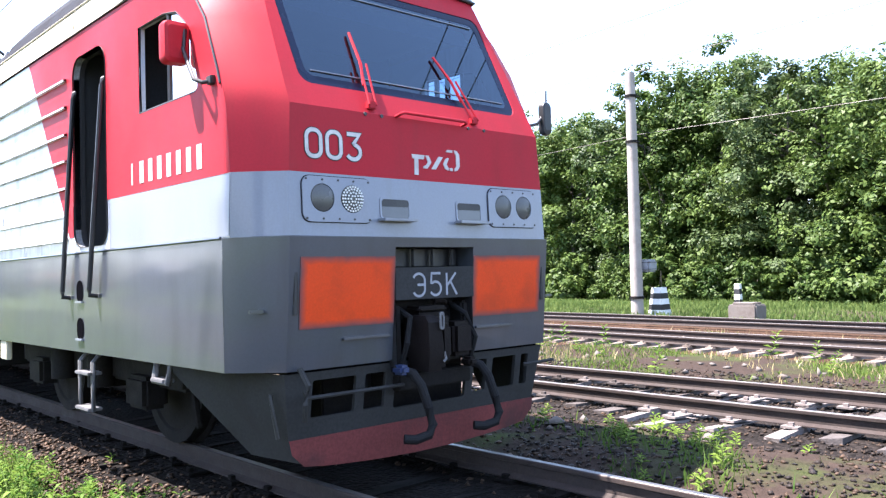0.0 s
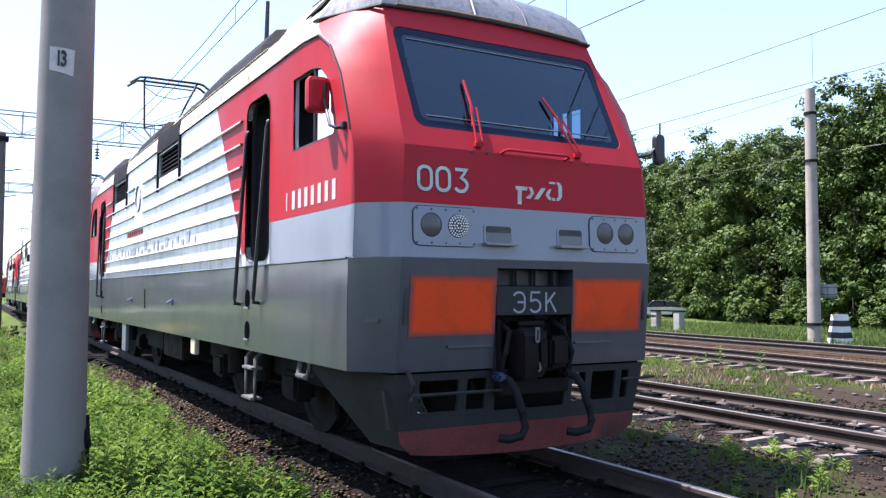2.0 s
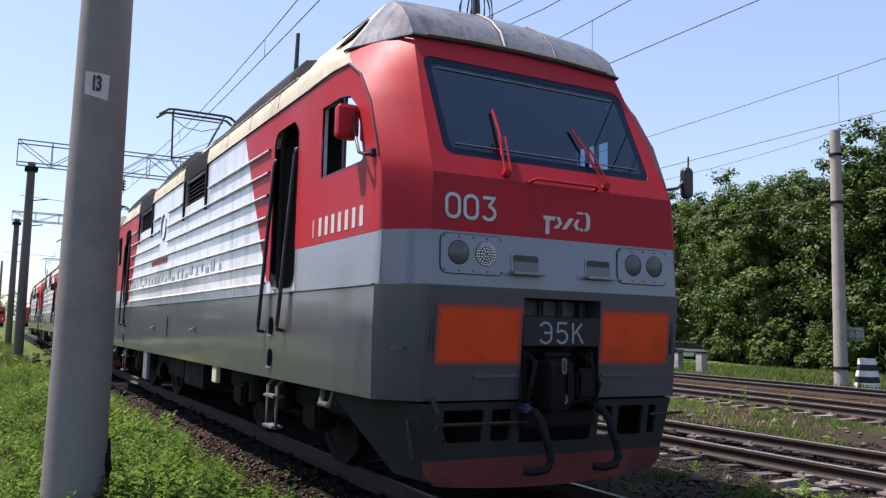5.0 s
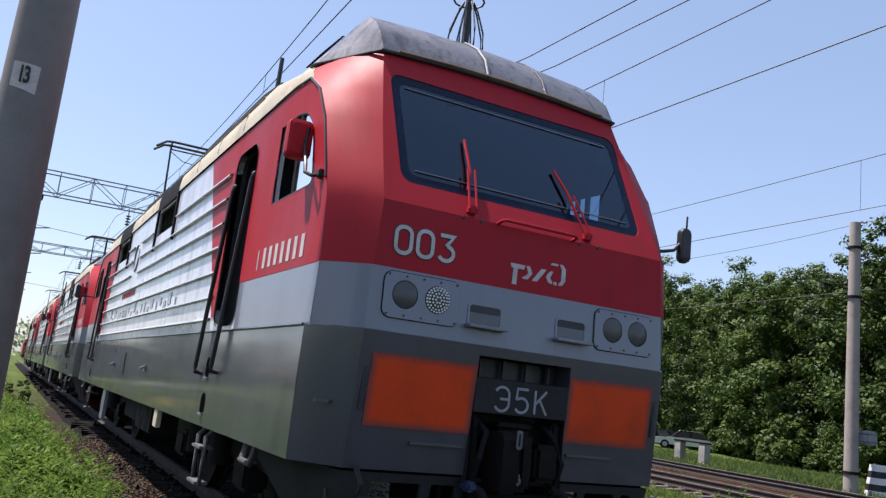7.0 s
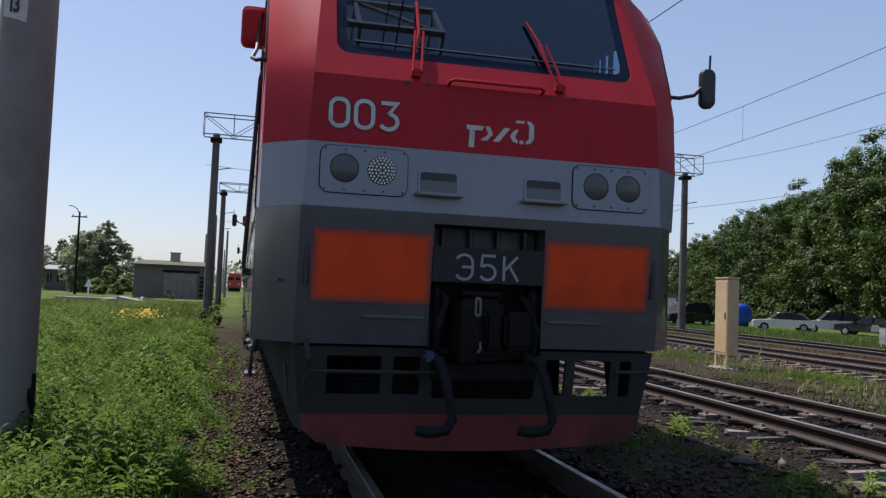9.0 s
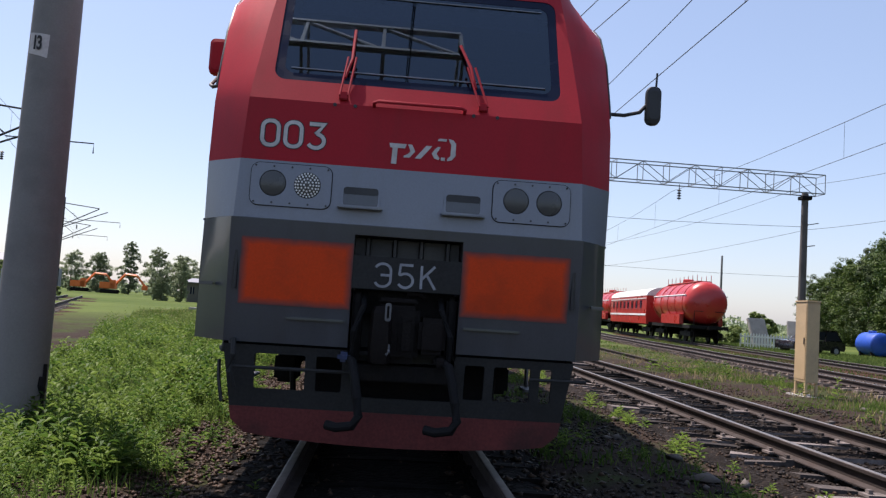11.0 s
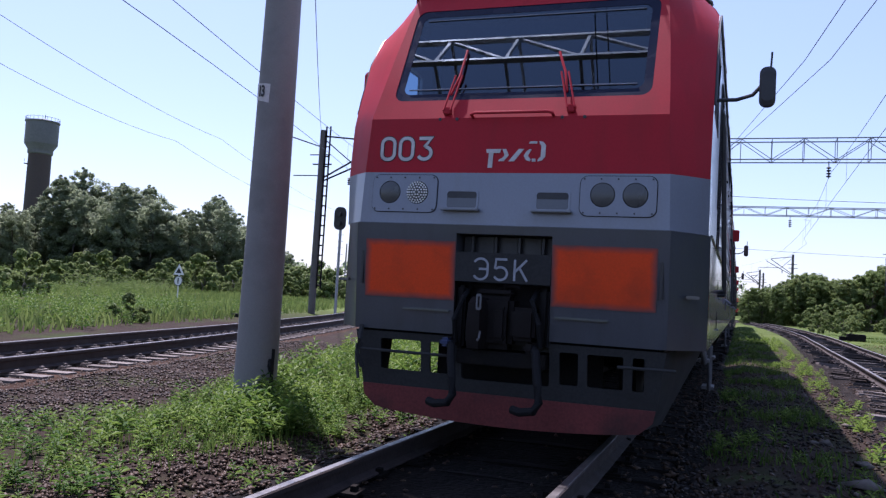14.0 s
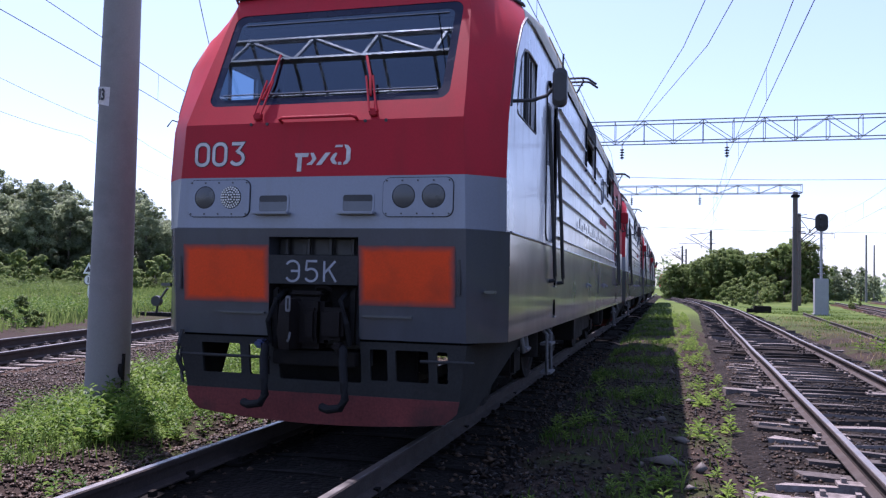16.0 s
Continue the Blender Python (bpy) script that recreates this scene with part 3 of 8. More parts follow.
track_left = rail_track("railway_track", left_line, -20, 90, "curving track on concrete sleepers in brown gravel", tall=1.25)
track_third = rail_track("railway_track", third_line, -6, 90, "rusty far siding on pale sleepers among weeds", shiny=False)
rail_track("railway_track", fourth_line, -6, 112, "rusty overgrown siding carrying a red fire train", shiny=False)
spare = bmesh.new()
loft(spare, [[(x + u, y, -0.02 + v + 0.06) for u, v in RAIL_PROFILE] for x, y in ((8.9, 20), (9.6, 32), (10.5, 46))], close=True)
tagged(part("spare_rail", spare, M_RUST), "rusty spare rail lying on the ground beside the siding", "rail")


# ---------------------------------------------------------------- trees
def leaf_quads(c, nrm, size, aspect=0.6, droop=0.25):
    """Bent four-cornered leaves at points c, facing nrm."""
    n = len(c)
    nrm = nrm / np.linalg.norm(nrm, axis=1)[:, None]
    r = rng.normal(size=(n, 3))
    u = np.cross(nrm, r)
    u /= np.linalg.norm(u, axis=1)[:, None] + 1e-9
    w = np.cross(nrm, u)
    s = size * rng.uniform(0.6, 1.3, (n, 1))
    v = np.stack([c - u * s * 0.5, c + w * s * aspect * 0.5 - nrm * s * droop * 0.3, c + u * s * 0.5 - nrm * s * droop, c - w * s * aspect * 0.5 - nrm * s * droop * 0.3], 1)
    return v.reshape(-1, 3), np.arange(4 * n).reshape(-1, 4)


def crown_cloud(h0, h1, rad, clumps, per, lean=0.0, taper=0.75):
    """Points and facings of a tree's leaves: clumps scattered through an uneven crown."""
    lobes = max(clumps // 12, 3)
    t = (np.arange(lobes) + rng.uniform(0, 1, lobes)) / lobes
    prof = np.sin(np.pi * np.clip(0.14 + t * 0.80, 0, 1)) ** taper
    ang = np.arange(lobes) * 2.4 + rng.uniform(-0.5, 0.5, lobes)
    rr = rad * prof * rng.uniform(0.25, 0.85, lobes)
    big = rad * rng.uniform(0.26, 0.42, lobes) * (0.7 + 0.3 * prof)
    lc = np.stack([rr * np.cos(ang), rr * np.sin(ang), h0 + t * (h1 - h0 - 0.3 * rad)], 1)
    which = np.arange(clumps) % lobes
    e = rng.normal(size=(clumps, 3)) + np.array([0, 0, 0.35])
    e /= np.linalg.norm(e, axis=1)[:, None]
    cc = lc[which] + e * (big[which] * rng.uniform(0.7, 1.0, clumps))[:, None]
    cc[:, 2] = np.maximum(cc[:, 2], h0 + 0.15)
    cr = big[which] * rng.uniform(0.26, 0.50, clumps)
    d = rng.normal(size=(clumps, per, 3))
    d /= np.linalg.norm(d, axis=2)[..., None]
    p = cc[:, None] + d * (cr[:, None, None] * rng.uniform(0.5, 1.1, (clumps, per, 1))) * np.array([1, 1, 0.75])
    f = d + e[:, None] * 0.6 + np.array([0, 0, 0.7]) + rng.normal(size=d.shape) * 0.4
    return p.reshape(-1, 3), f.reshape(-1, 3)


def make_tree(kind, height, rad, base, clumps, per, leaf, material, label, multi=1):
    t = empty(kind)
    bm = bmesh.new()
    reach = 0.5 if multi < 3 else 0.2
    for k in range(multi):
        a = 2 * math.pi * k / multi + rng.uniform(0, 1)
        off = 0.0 if multi == 1 else 0.25
        top = Vector((rng.normal() * 0.3 + off * 3 * math.cos(a), rng.normal() * 0.3 + off * 3 * math.sin(a), height * (0.82 if multi < 3 else 0.5)))
        foot = Vector((off * math.cos(a), off * math.sin(a), -0.3))
        mid = foot.lerp(top, 0.5) + Vector((rng.normal() * 0.2, rng.normal() * 0.2, 0))
        tube(bm, [foot, foot.lerp(mid, 0.5), mid, mid.lerp(top, 0.5), top], 0.018 * height / math.sqrt(multi), 8, 0.02)
        for _ in range(7 if multi < 3 else 3):
            s = rng.uniform(0.25, 0.8) * (1.0 if multi < 3 else 0.6)
            st = foot.lerp(top, s)
            an = rng.uniform(0, 6.28)
            en = st + Vector((math.cos(an) * rad * reach, math.sin(an) * rad * reach, height * rng.uniform(0.05, 0.14)))
            tube(bm, [st, st.lerp(en, 0.5) + Vector((0, 0, 0.15)), en], 0.006 * height, 6, 0.01)
    part("trunk", bm, M_BARK, t)
    p, f = crown_cloud(base, height, rad, clumps, per)
    v, q = leaf_quads(p, f, leaf)
    mesh_arrays("crown", v, q, material, t)
    return tagged(t, label, "tree")


def scatter(proto, spots, group):
    first = True
    for x, y, s, r in spots:
        m = pose(x, y, float(ground_z(np.array(x), np.array(y))), 0, 0, r)
        if first:
            proto.matrix_basis = m
            proto.scale = (s, s, s)
            first = False
            o = proto
        else:
            o = copy_thing(proto, m)
            o.scale = (s, s, s)
        o["group"] = group


wood = [make_tree("tree", 12.5, 4.3, 0.0, 360, 75, 0.22, M_LEAF, "dense green broadleaf tree at the edge of the wood"),
        make_tree("tree", 12.0, 3.9, 0.0, 340, 75, 0.21, M_LEAFD, "tall dark green broadleaf tree in the wood"),
        make_tree("tree", 11.0, 4.6, 0.0, 360, 75, 0.23, M_LEAF, "broad bright green tree at the edge of the wood")]
spots = [[], [], []]
k = 0


def wood_edge(y):
    return 37.0 + 0.32 * (y - 8) * (1.0 if y > 8 else 0.2)


for row in range(3):
    y = -12.0
    while y < 134:
        tall = float(np.interp(y, (-10, 9, 16, 23, 35, 44, 54, 64, 82, 102, 132), (12.2, 12.2, 13.4, 14.6, 13.6, 14.2, 15.4, 15.0, 14.0, 13.6, 11.5)))
        spots[k % 3].append((wood_edge(y) + row * 4.2 + rng.uniform(-1.0, 1.0), y + rng.uniform(-1.3, 1.3), (tall + 0.5 * row) / (11.8 if y < 20 else 11.3) * rng.uniform(0.90, 1.04), rng.uniform(0, 360)))
        k += 1
        y += 3.9 + 0.028 * max(y, 0)
for p, s in zip(wood, spots):
    scatter(p, s, "trees of the wood")
bush = make_tree("bush", 3.0, 2.1, 0.0, 110, 60, 0.24, M_LEAF, "low green bush at the foot of the wood", multi=3)
bush["category"] = "bush"
scatter(bush, [(wood_edge(y) - 3.6 + rng.uniform(-0.7, 1.0) + (1.6 if 34 < y < 64 else 0.0), y, rng.uniform(0.7, 1.25), rng.uniform(0, 360)) for y in np.arange(-10, 80, 2.5)], "bushes of the wood")


# ---------------------------------------------------------------- locomotive
LEN = 17.5
SIDE = 1.557


def low_y(z):
    """Front face of the lower body: it leans back a little towards the bottom."""
    return 0.075 * (1.85 - z) / 0.9


def up_y(z):
    """Front face above the ledge: upright, then raked along the windscreen."""
    return 0.02 + 0.03 * (z - 1.85) / 0.9 if z < 2.75 else 0.05 + 0.492 * (z - 2.75)


# height, half width at the front crease, y there, half width and y at the side corner
LEVELS = [(1.85, 1.29, 0.02, SIDE, 0.33), (2.285, 1.275, up_y(2.285), SIDE, 0.30), (2.75, 1.25, 0.05, SIDE, 0.34), (3.0, 1.235, up_y(3.0), SIDE, 0.43), (3.4, 1.205, up_y(3.4), SIDE, 0.60),
          (3.7, 1.175, up_y(3.7), 1.553, 0.84), (3.86, 1.155, up_y(3.86), 1.545, 1.10), (3.98, 1.145, up_y(3.98), 1.505, 1.27), (4.09, 1.135, up_y(4.09), 1.44, 1.42)]
ARCH = [(a[4], a[0]) for a in LEVELS if a[0] < 3.9]


def both_ends(fn):
    """Runs fn with a map from cab coordinates to each end of the locomotive."""
    for flip in (False, True):
        fn((lambda x, y, z: (-x, LEN - y, z)) if flip else (lambda x, y, z: (x, y, z)), flip)


def locomotive():
    loco = empty("locomotive")
    P = lambda name, bm, m, parent=loco, label="", smooth=0.6: part(name, bm, m, parent, label, smooth)

    # lower body: sides, chamfered corners, front with the coupler pocket
    bm = bmesh.new()
    for sx in (-1, 1):
        loft(bm, [[(sx * 1.575, 0.40, 0.95), (sx * 1.575, LEN - 0.40, 0.95)], [(sx * 1.578, 0.40, 1.5), (sx * 1.578, LEN - 0.40, 1.5)], [(sx * 1.575, 0.40, 1.85), (sx * 1.575, LEN - 0.40, 1.85)], [(sx * 1.55, 0.42, 1.858), (sx * 1.55, LEN - 0.42, 1.858)]])

    def low_end(T, flip):
        for sx in (-1, 1):
            loft(bm, [[T(sx * 1.30, low_y(z), z), T(sx * 1.46, low_y(z) + 0.19, z), T(sx * 1.575, 0.40, z)] for z in (0.95, 1.4, 1.85)] + [[T(sx * 1.28, 0.03, 1.858), T(sx * 1.45, 0.20, 1.858), T(sx * 1.55, 0.42, 1.858)]])
            loft(bm, [[T(sx * 0.40, low_y(z), z), T(sx * 1.30, low_y(z), z)] for z in (0.95, 1.4, 1.78)])
            loft(bm, [[T(sx * 0.40, low_y(z), z), T(sx * 0.40, 0.75, z)] for z in (0.95, 1.4, 1.78)])
        loft(bm, [[T(-1.30, low_y(z), z), T(1.30, low_y(z), z)] for z in (1.78, 1.85)] + [[T(-1.28, 0.03, 1.858), T(1.28, 0.03, 1.858)]])
        loft(bm, [[T(-0.40, low_y(1.78), 1.78), T(0.40, low_y(1.78), 1.78)], [T(-0.40, 0.6, 1.78), T(0.40, 0.6, 1.78)]])
        loft(bm, [[T(-0.40, 0.42, z), T(0.40, 0.42, z)] for z in (0.7, 1.78)])
    both_ends(low_end)
    loft(bm, [[(-1.57, 0.45, 0.955), (1.57, 0.45, 0.955)], [(-1.57, LEN - 0.45, 0.955), (1.57, LEN - 0.45, 0.955)]])
    bmesh.ops.remove_doubles(bm, verts=bm.verts, dist=1e-3)
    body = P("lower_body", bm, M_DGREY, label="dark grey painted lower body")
    for sx in (-1, 1):
        bm = bmesh.new()
        tube(bm, [(sx * 1.578, 0.42, 1.85), (sx * 1.578, LEN - 0.42, 1.85)], 0.012, 6)
        P("body_seam", bm, M_DGREY)

    # cab shells
    def shell(z0, z1, name, material, label):
        lv = [a for a in LEVELS if z0 - 1e-6 <= a[0] <= z1 + 1e-6]

        def corner(bm, T, sx):
            rows = []
            for z, xf, yf, xs, ys in lv:
                row = []
                for k in range(6):
                    t = k / 5
                    b = (0.006 + 0.022 * min(max((z - 2.9) / 0.9, 0), 1)) * math.sin(math.pi * t)
                    row.append(T(sx * (xf + (xs - xf) * t + b), yf + (ys - yf) * t - b, z))
                rows.append(row)
            loft(bm, rows)

        def end(T, flip):
            if z1 < 3:
                bm = bmesh.new()
                corner(bm, T, -1)
                corner(bm, T, 1)
                loft(bm, [[T(-a[1], a[2], a[0]), T(a[1], a[2], a[0])] for a in lv])
                bmesh.ops.remove_doubles(bm, verts=bm.verts, dist=1e-4)
                P(name, bm, material, label=label, smooth=0.35)
            else:
                for sx in (-1, 1):
                    bm = bmesh.new()
                    corner(bm, T, sx)
                    P(name, bm, material, label=label, smooth=0.35)
        both_ends(end)

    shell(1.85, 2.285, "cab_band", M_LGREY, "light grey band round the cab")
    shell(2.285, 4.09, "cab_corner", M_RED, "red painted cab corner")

    def front(T, flip):
        bm = bmesh.new()
        plate(bm, [(-1.275, 2.285), (1.275, 2.285), (1.25, 2.75), (-1.25, 2.75)], [], lambda u, v, d: T(u, up_y(v) + d, v), 0.03)
        plate(bm, [(-1.25, 2.75), (1.25, 2.75), (1.235, 3.0), (1.205, 3.4), (1.175, 3.7), (1.135, 4.09), (0.57, 4.125), (0.0, 4.14), (-0.57, 4.125), (-1.135, 4.09), (-1.175, 3.7), (-1.205, 3.4), (-1.235, 3.0)], [rounded(-1.10, 1.10, 2.925, 3.885, 0.09)], lambda u, v, d: T(u, up_y(v) + d, v), 0.035)
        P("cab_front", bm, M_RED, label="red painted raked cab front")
    both_ends(front)

    # side walls with door, window and vent openings
    window = [(1.77, 2.91), (1.77, 3.60), (1.30, 3.60), (1.08, 3.56), (0.92, 3.44), (0.83, 3.25), (0.75, 2.99), (0.76, 2.93), (0.80, 2.91)]
    door = rounded(2.47, 3.27, 1.90, 3.65, 0.17)
    flipy = lambda lp: [(LEN - u, v) for u, v in lp]
    vents = [rounded(6.70, 8.25, 3.42, 3.80, 0.02, 1), rounded(11.4, 13.0, 3.42, 3.80, 0.02, 1)]
    outline = ARCH + [(1.6, 3.88)] + [(LEN - 1.6, 3.88)] + flipy(ARCH)[::-1]
    for sx in (-1, 1):
        bm = bmesh.new()
        holes = [window, door, flipy(window), flipy(door)] + vents
        plate(bm, outline, holes, lambda u, v, d: (sx * (SIDE - 0.004 - d), u, v), 0.05)
        P("side_wall", bm, M_WHITE, label="silver-white ribbed side wall")
        # red livery field on the cab part of the wall
        on_side = lambda u, v, d: (sx * (SIDE + 0.002 - d), u, v)
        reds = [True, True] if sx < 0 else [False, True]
        for which, on in zip((lambda l: l, flipy), reds):
            if on:
                fore = [p for p in ARCH if p[1] > 2.28] + [(1.6, 3.875), (2.43, 3.875), (2.43, 2.285)]
                over = [(2.43, 3.69), (3.31, 3.69), (3.31, 3.875), (2.43, 3.875)]
                aft = [(3.31, 2.0), (3.42, 2.0), (4.60, 3.875), (3.31, 3.875)]
                arch = [(3.31, 2.285), (3.31, 3.69), (2.43, 3.69), (2.43, 2.285), (2.472, 2.285)] + sorted([p for p in door if p[1] > 3.3], key=lambda p: p[0]) + [(3.268, 2.285)]
                for loop, hole in ((fore, [which(window)]), (over, []), (aft, []), (arch, [])):
                    bm = bmesh.new()
                    plate(bm, which(loop), hole, on_side, 0.004)
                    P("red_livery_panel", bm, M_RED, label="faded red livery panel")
            bm = bmesh.new()
            plate(bm, which([(0.335, 1.862), (2.43, 1.862), (2.43, 2.28), (0.305, 2.28)]), [], lambda u, v, d: (sx * (SIDE + 0.003 - d), u, v), 0.004)
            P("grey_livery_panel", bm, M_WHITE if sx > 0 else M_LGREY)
        # ribs
        for z in (3.50, 3.24, 2.98, 2.73, 2.47, 2.21, 1.98):
            spans = [(3.45, LEN - 3.45)] if z < 3.35 else [(3.45, 6.5), (8.45, 9.7), (10.5, 11.2), (13.2, LEN - 3.45)]
            if 2.9 < z < 3.3:
                spans = [(3.45, 9.7), (10.5, LEN - 3.45)]
            for a, b in spans:
                bm = bmesh.new()
                loft(bm, [[(sx * SIDE, y, z + 0.022), (sx * (SIDE + 0.032), y, z + 0.008), (sx * (SIDE + 0.034), y, z - 0.008), (sx * SIDE, y, z - 0.010)] for y in (a, b)], close=True)
                P("rib", bm, M_WHITE)
        # grey lettering left over as plain bars, round emblem
        bm = bmesh.new()
        for i in range(26):
            y = 5.6 + i * 0.36
            zz = 2.24 + 0.05 * math.sin(i * 2.7)
            box(bm, sx * (SIDE + 0.001), sx * (SIDE + 0.004), y, y + 0.07 + 0.05 * ((i * 7) % 4), zz, zz + 0.10 + 0.03 * ((i * 5) % 3))
        P("faded_lettering", bm, M_LGREY, label="faded grey lettering on the side")["kind"] = "stuff"
        for i in range(7):
            bm = bmesh.new()
            box(bm, sx * (SIDE + 0.001), sx * (SIDE + 0.004), 9.6 + i * 0.24, 9.76 + i * 0.24, 2.60, 2.70)
            P("small_red_lettering", bm, M_RED)
        bm = bmesh.new()
        tube(bm, [(sx * (SIDE + 0.006), 10.1 + 0.24 * math.cos(a * 0.524), 3.28 + 0.24 * math.sin(a * 0.524)) for a in range(13)], 0.012, 6)
        P("round_emblem", bm, M_LGREY)
        # vent louvres and duct hoods above them
        for y0, y1 in ((6.70, 8.25), (11.4, 13.0)):
            bm = bmesh.new()
            for k in range(6):
                z = 3.45 + k * 0.063
                loft(bm, [[(sx * (SIDE - 0.012), y0, z), (sx * (SIDE - 0.012), y1, z)], [(sx * (SIDE - 0.05), y0, z + 0.05), (sx * (SIDE - 0.05), y1, z + 0.05)]])
            box(bm, sx * (SIDE - 0.09), sx * (SIDE - 0.08), y0 - 0.05, y1 + 0.05, 3.38, 3.84)
            for y in (y0 - 0.03, y1 + 0.03):
                box(bm, sx * (SIDE - 0.004), sx * (SIDE + 0.025), y - 0.03, y + 0.03, 3.20, 3.86)
            P("vent_louvre", bm, M_HATCH)
            bm = bmesh.new()
            loft(bm, [[(sx * x, y0 - 0.05, z), (sx * x, y1 + 0.05, z)] for x, z in ((1.582, 3.83), (1.58, 4.0), (1.558, 4.13), (1.385, 4.265), (1.14, 4.575), (1.065, 4.66))])
            P("duct_hood", bm, M_HATCH, smooth=0.2)
        # arch trim over the cab window
        for which in ((lambda l: l), flipy):
            bm = bmesh.new()
            tube(bm, [(sx * (SIDE + 0.008), y, z) for y, z in which([(0.41, 2.90)] + [(a + 0.012, b) for a, b in ARCH[3:]] + [(1.5, 3.89), (3.42, 3.89)])], 0.010, 6)
            P("window_arch_trim", bm, M_BLACK)
        # doorway: jamb lining, dark vestibule, steps, handrails
        for e, which in enumerate(((lambda l: l), flipy)):
            Y = (lambda y: y) if e == 0 else (lambda y: LEN - y)
            bm = bmesh.new()
            ring = which(door)
            loft(bm, [[(sx * (SIDE + 0.012), y, z) for y, z in ring], [(sx * (SIDE - 0.10), y, z) for y, z in ring]], close=True)
            P("door_frame", bm, M_BLACKP)
            if sx > 0:
                bm = bmesh.new()
                plate(bm, which(rounded(2.48, 3.26, 1.91, 3.64, 0.16)), [which(rounded(2.66, 3.08, 2.75, 3.45, 0.06))], lambda u, v, d: (sx * (SIDE - 0.03 - d), u, v), 0.03)
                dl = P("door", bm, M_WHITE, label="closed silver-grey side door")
                bm = bmesh.new()
                plate(bm, which(rounded(2.66, 3.08, 2.75, 3.45, 0.06)), [], lambda u, v, d: (sx * (SIDE - 0.042 - d), u, v), 0.006)
                P("door_pane", bm, M_BAND, dl)
            bm = bmesh.new()
            a, b = sorted((Y(2.42), Y(3.32)))
            box(bm, sx * 0.55, sx * 0.56, a, b, 1.86, 3.75)
            for y in (a, b):
                box(bm, sx * 0.55, sx * 1.49, y - 0.005, y + 0.005, 1.86, 3.75)
            box(bm, sx * 0.55, sx * 1.49, a, b, 1.86, 1.87)
            P("vestibule", bm, M_CABDK)
            for y0, y1, z0, z1 in ((3.22, 3.37, 3.32, 1.45), (2.50, 2.68, 3.32, 1.47)):
                bm = bmesh.new()
                tube(bm, [(sx * 1.555, Y(y0), z0 + 0.02), (sx * 1.572, Y(y0), z0 + 0.01), (sx * 1.58, Y(y0), z0 - 0.04), (sx * 1.645, Y(y1), z1 + 0.05), (sx * 1.642, Y(y1), z1), (sx * 1.555, Y(y1), z1 - 0.01)], 0.022, 8)
                P("handrail", bm, M_BLACK, label="black door handrail")
            for z in (1.50, 1.16):
                # flat black patch on the wall paints the shade of a foot hole
                bm = bmesh.new()
                ring = rounded(Y(3.10) - 0.085, Y(3.10) + 0.085, z - 0.10, z + 0.10, 0.075)
                loft(bm, [[(sx * 1.580, y, q) for y, q in ring], [(sx * 1.5785, y, q) for y, q in ring]], close=True)
                bm.faces.new([bm.verts.new((sx * 1.581, y, q)) for y, q in ring])
                P("foot_hole", bm, M_VOID)
                bm = bmesh.new()
                box(bm, sx * 1.578, sx * 1.60, Y(3.10) - 0.08, Y(3.10) + 0.08, z - 0.105, z - 0.088)
                P("foot_sill", bm, M_LGREY)
            bm = bmesh.new()
            for y in (Y(3.10) - 0.16, Y(3.10) + 0.16):
                tube(bm, [(sx * 1.45, y, 0.95), (sx * 1.53, y, 0.86), (sx * 1.53, y, 0.42)], 0.022, 6)
            for z in (0.76, 0.44):
                box(bm, sx * 1.45, sx * 1.58, Y(3.10) - 0.17, Y(3.10) + 0.17, z - 0.015, z + 0.015, 0.006)
            P("step_ladder", bm, M_STEPS, label="grey boarding step under the door")
            bm = bmesh.new()
            tube(bm, [(sx * 1.50, Y(1.62), 0.98), (sx * 1.53, Y(1.62), 0.80), (sx * 1.53, Y(1.38), 0.80), (sx * 1.50, Y(1.38), 0.98)], 0.028, 8)
            box(bm, sx * 1.47, sx * 1.57, Y(1.5) - 0.11, Y(1.5) + 0.11, 0.80, 0.83, 0.006)
            P("shunter_step", bm, M_STEPS)
            # window glass and frame
            bm = bmesh.new()
            ring = which([(1.24, 2.93), (1.24, 3.60), (1.08, 3.56), (0.92, 3.44), (0.83, 3.25), (0.75, 2.99), (0.76, 2.93)])
            bm.faces.new([bm.verts.new((sx * (SIDE - 0.02), y, z)) for y, z in ring])
            g = P("side_window", bm, M_SIDEWIN)
            g.visible_shadow = False
            bm = bmesh.new()
            tube(bm, [(sx * (SIDE - 0.02), Y(1.24), 2.91), (sx * (SIDE - 0.02), Y(1.24), 3.60)], 0.022, 6)
            ring = [(sx * (SIDE - 0.01), y, z) for y, z in which(window)]
            tube(bm, ring + ring[:1], 0.014, 6)
            if sx > 0:
                for y in (1.02, 1.44, 1.60):
                    box(bm, sx * (SIDE - 0.05), sx * (SIDE - 0.02), Y(y) - 0.025, Y(y) + 0.025, 2.92, 3.58)
            P("window_frame", bm, M_BLACK, g)
        bm = bmesh.new()
        for y in (6.9, 10.4):
            box(bm, sx * 1.577, sx * 1.60, y - 0.045, y + 0.045, 1.37, 1.47, 0.01)
            tube(bm, [(sx * 1.60, y, 1.44), (sx * 1.66, y, 1.40)], 0.02, 6)
        P("side_fitting", bm, M_LGREY)
        bm = bmesh.new()
        box(bm, sx * 1.577, sx * 1.590, 9.1, 9.15, 1.28, 1.62, 0.004)
        P("data_plate", bm, M_BLACK)

    # windscreens with border, wipers, grab bar
    def screens(T, flip):
        outer, inner = rounded(-1.10, 1.10, 2.925, 3.885, 0.09), rounded(-1.03, 1.03, 2.99, 3.815, 0.07)
        bm = bmesh.new()
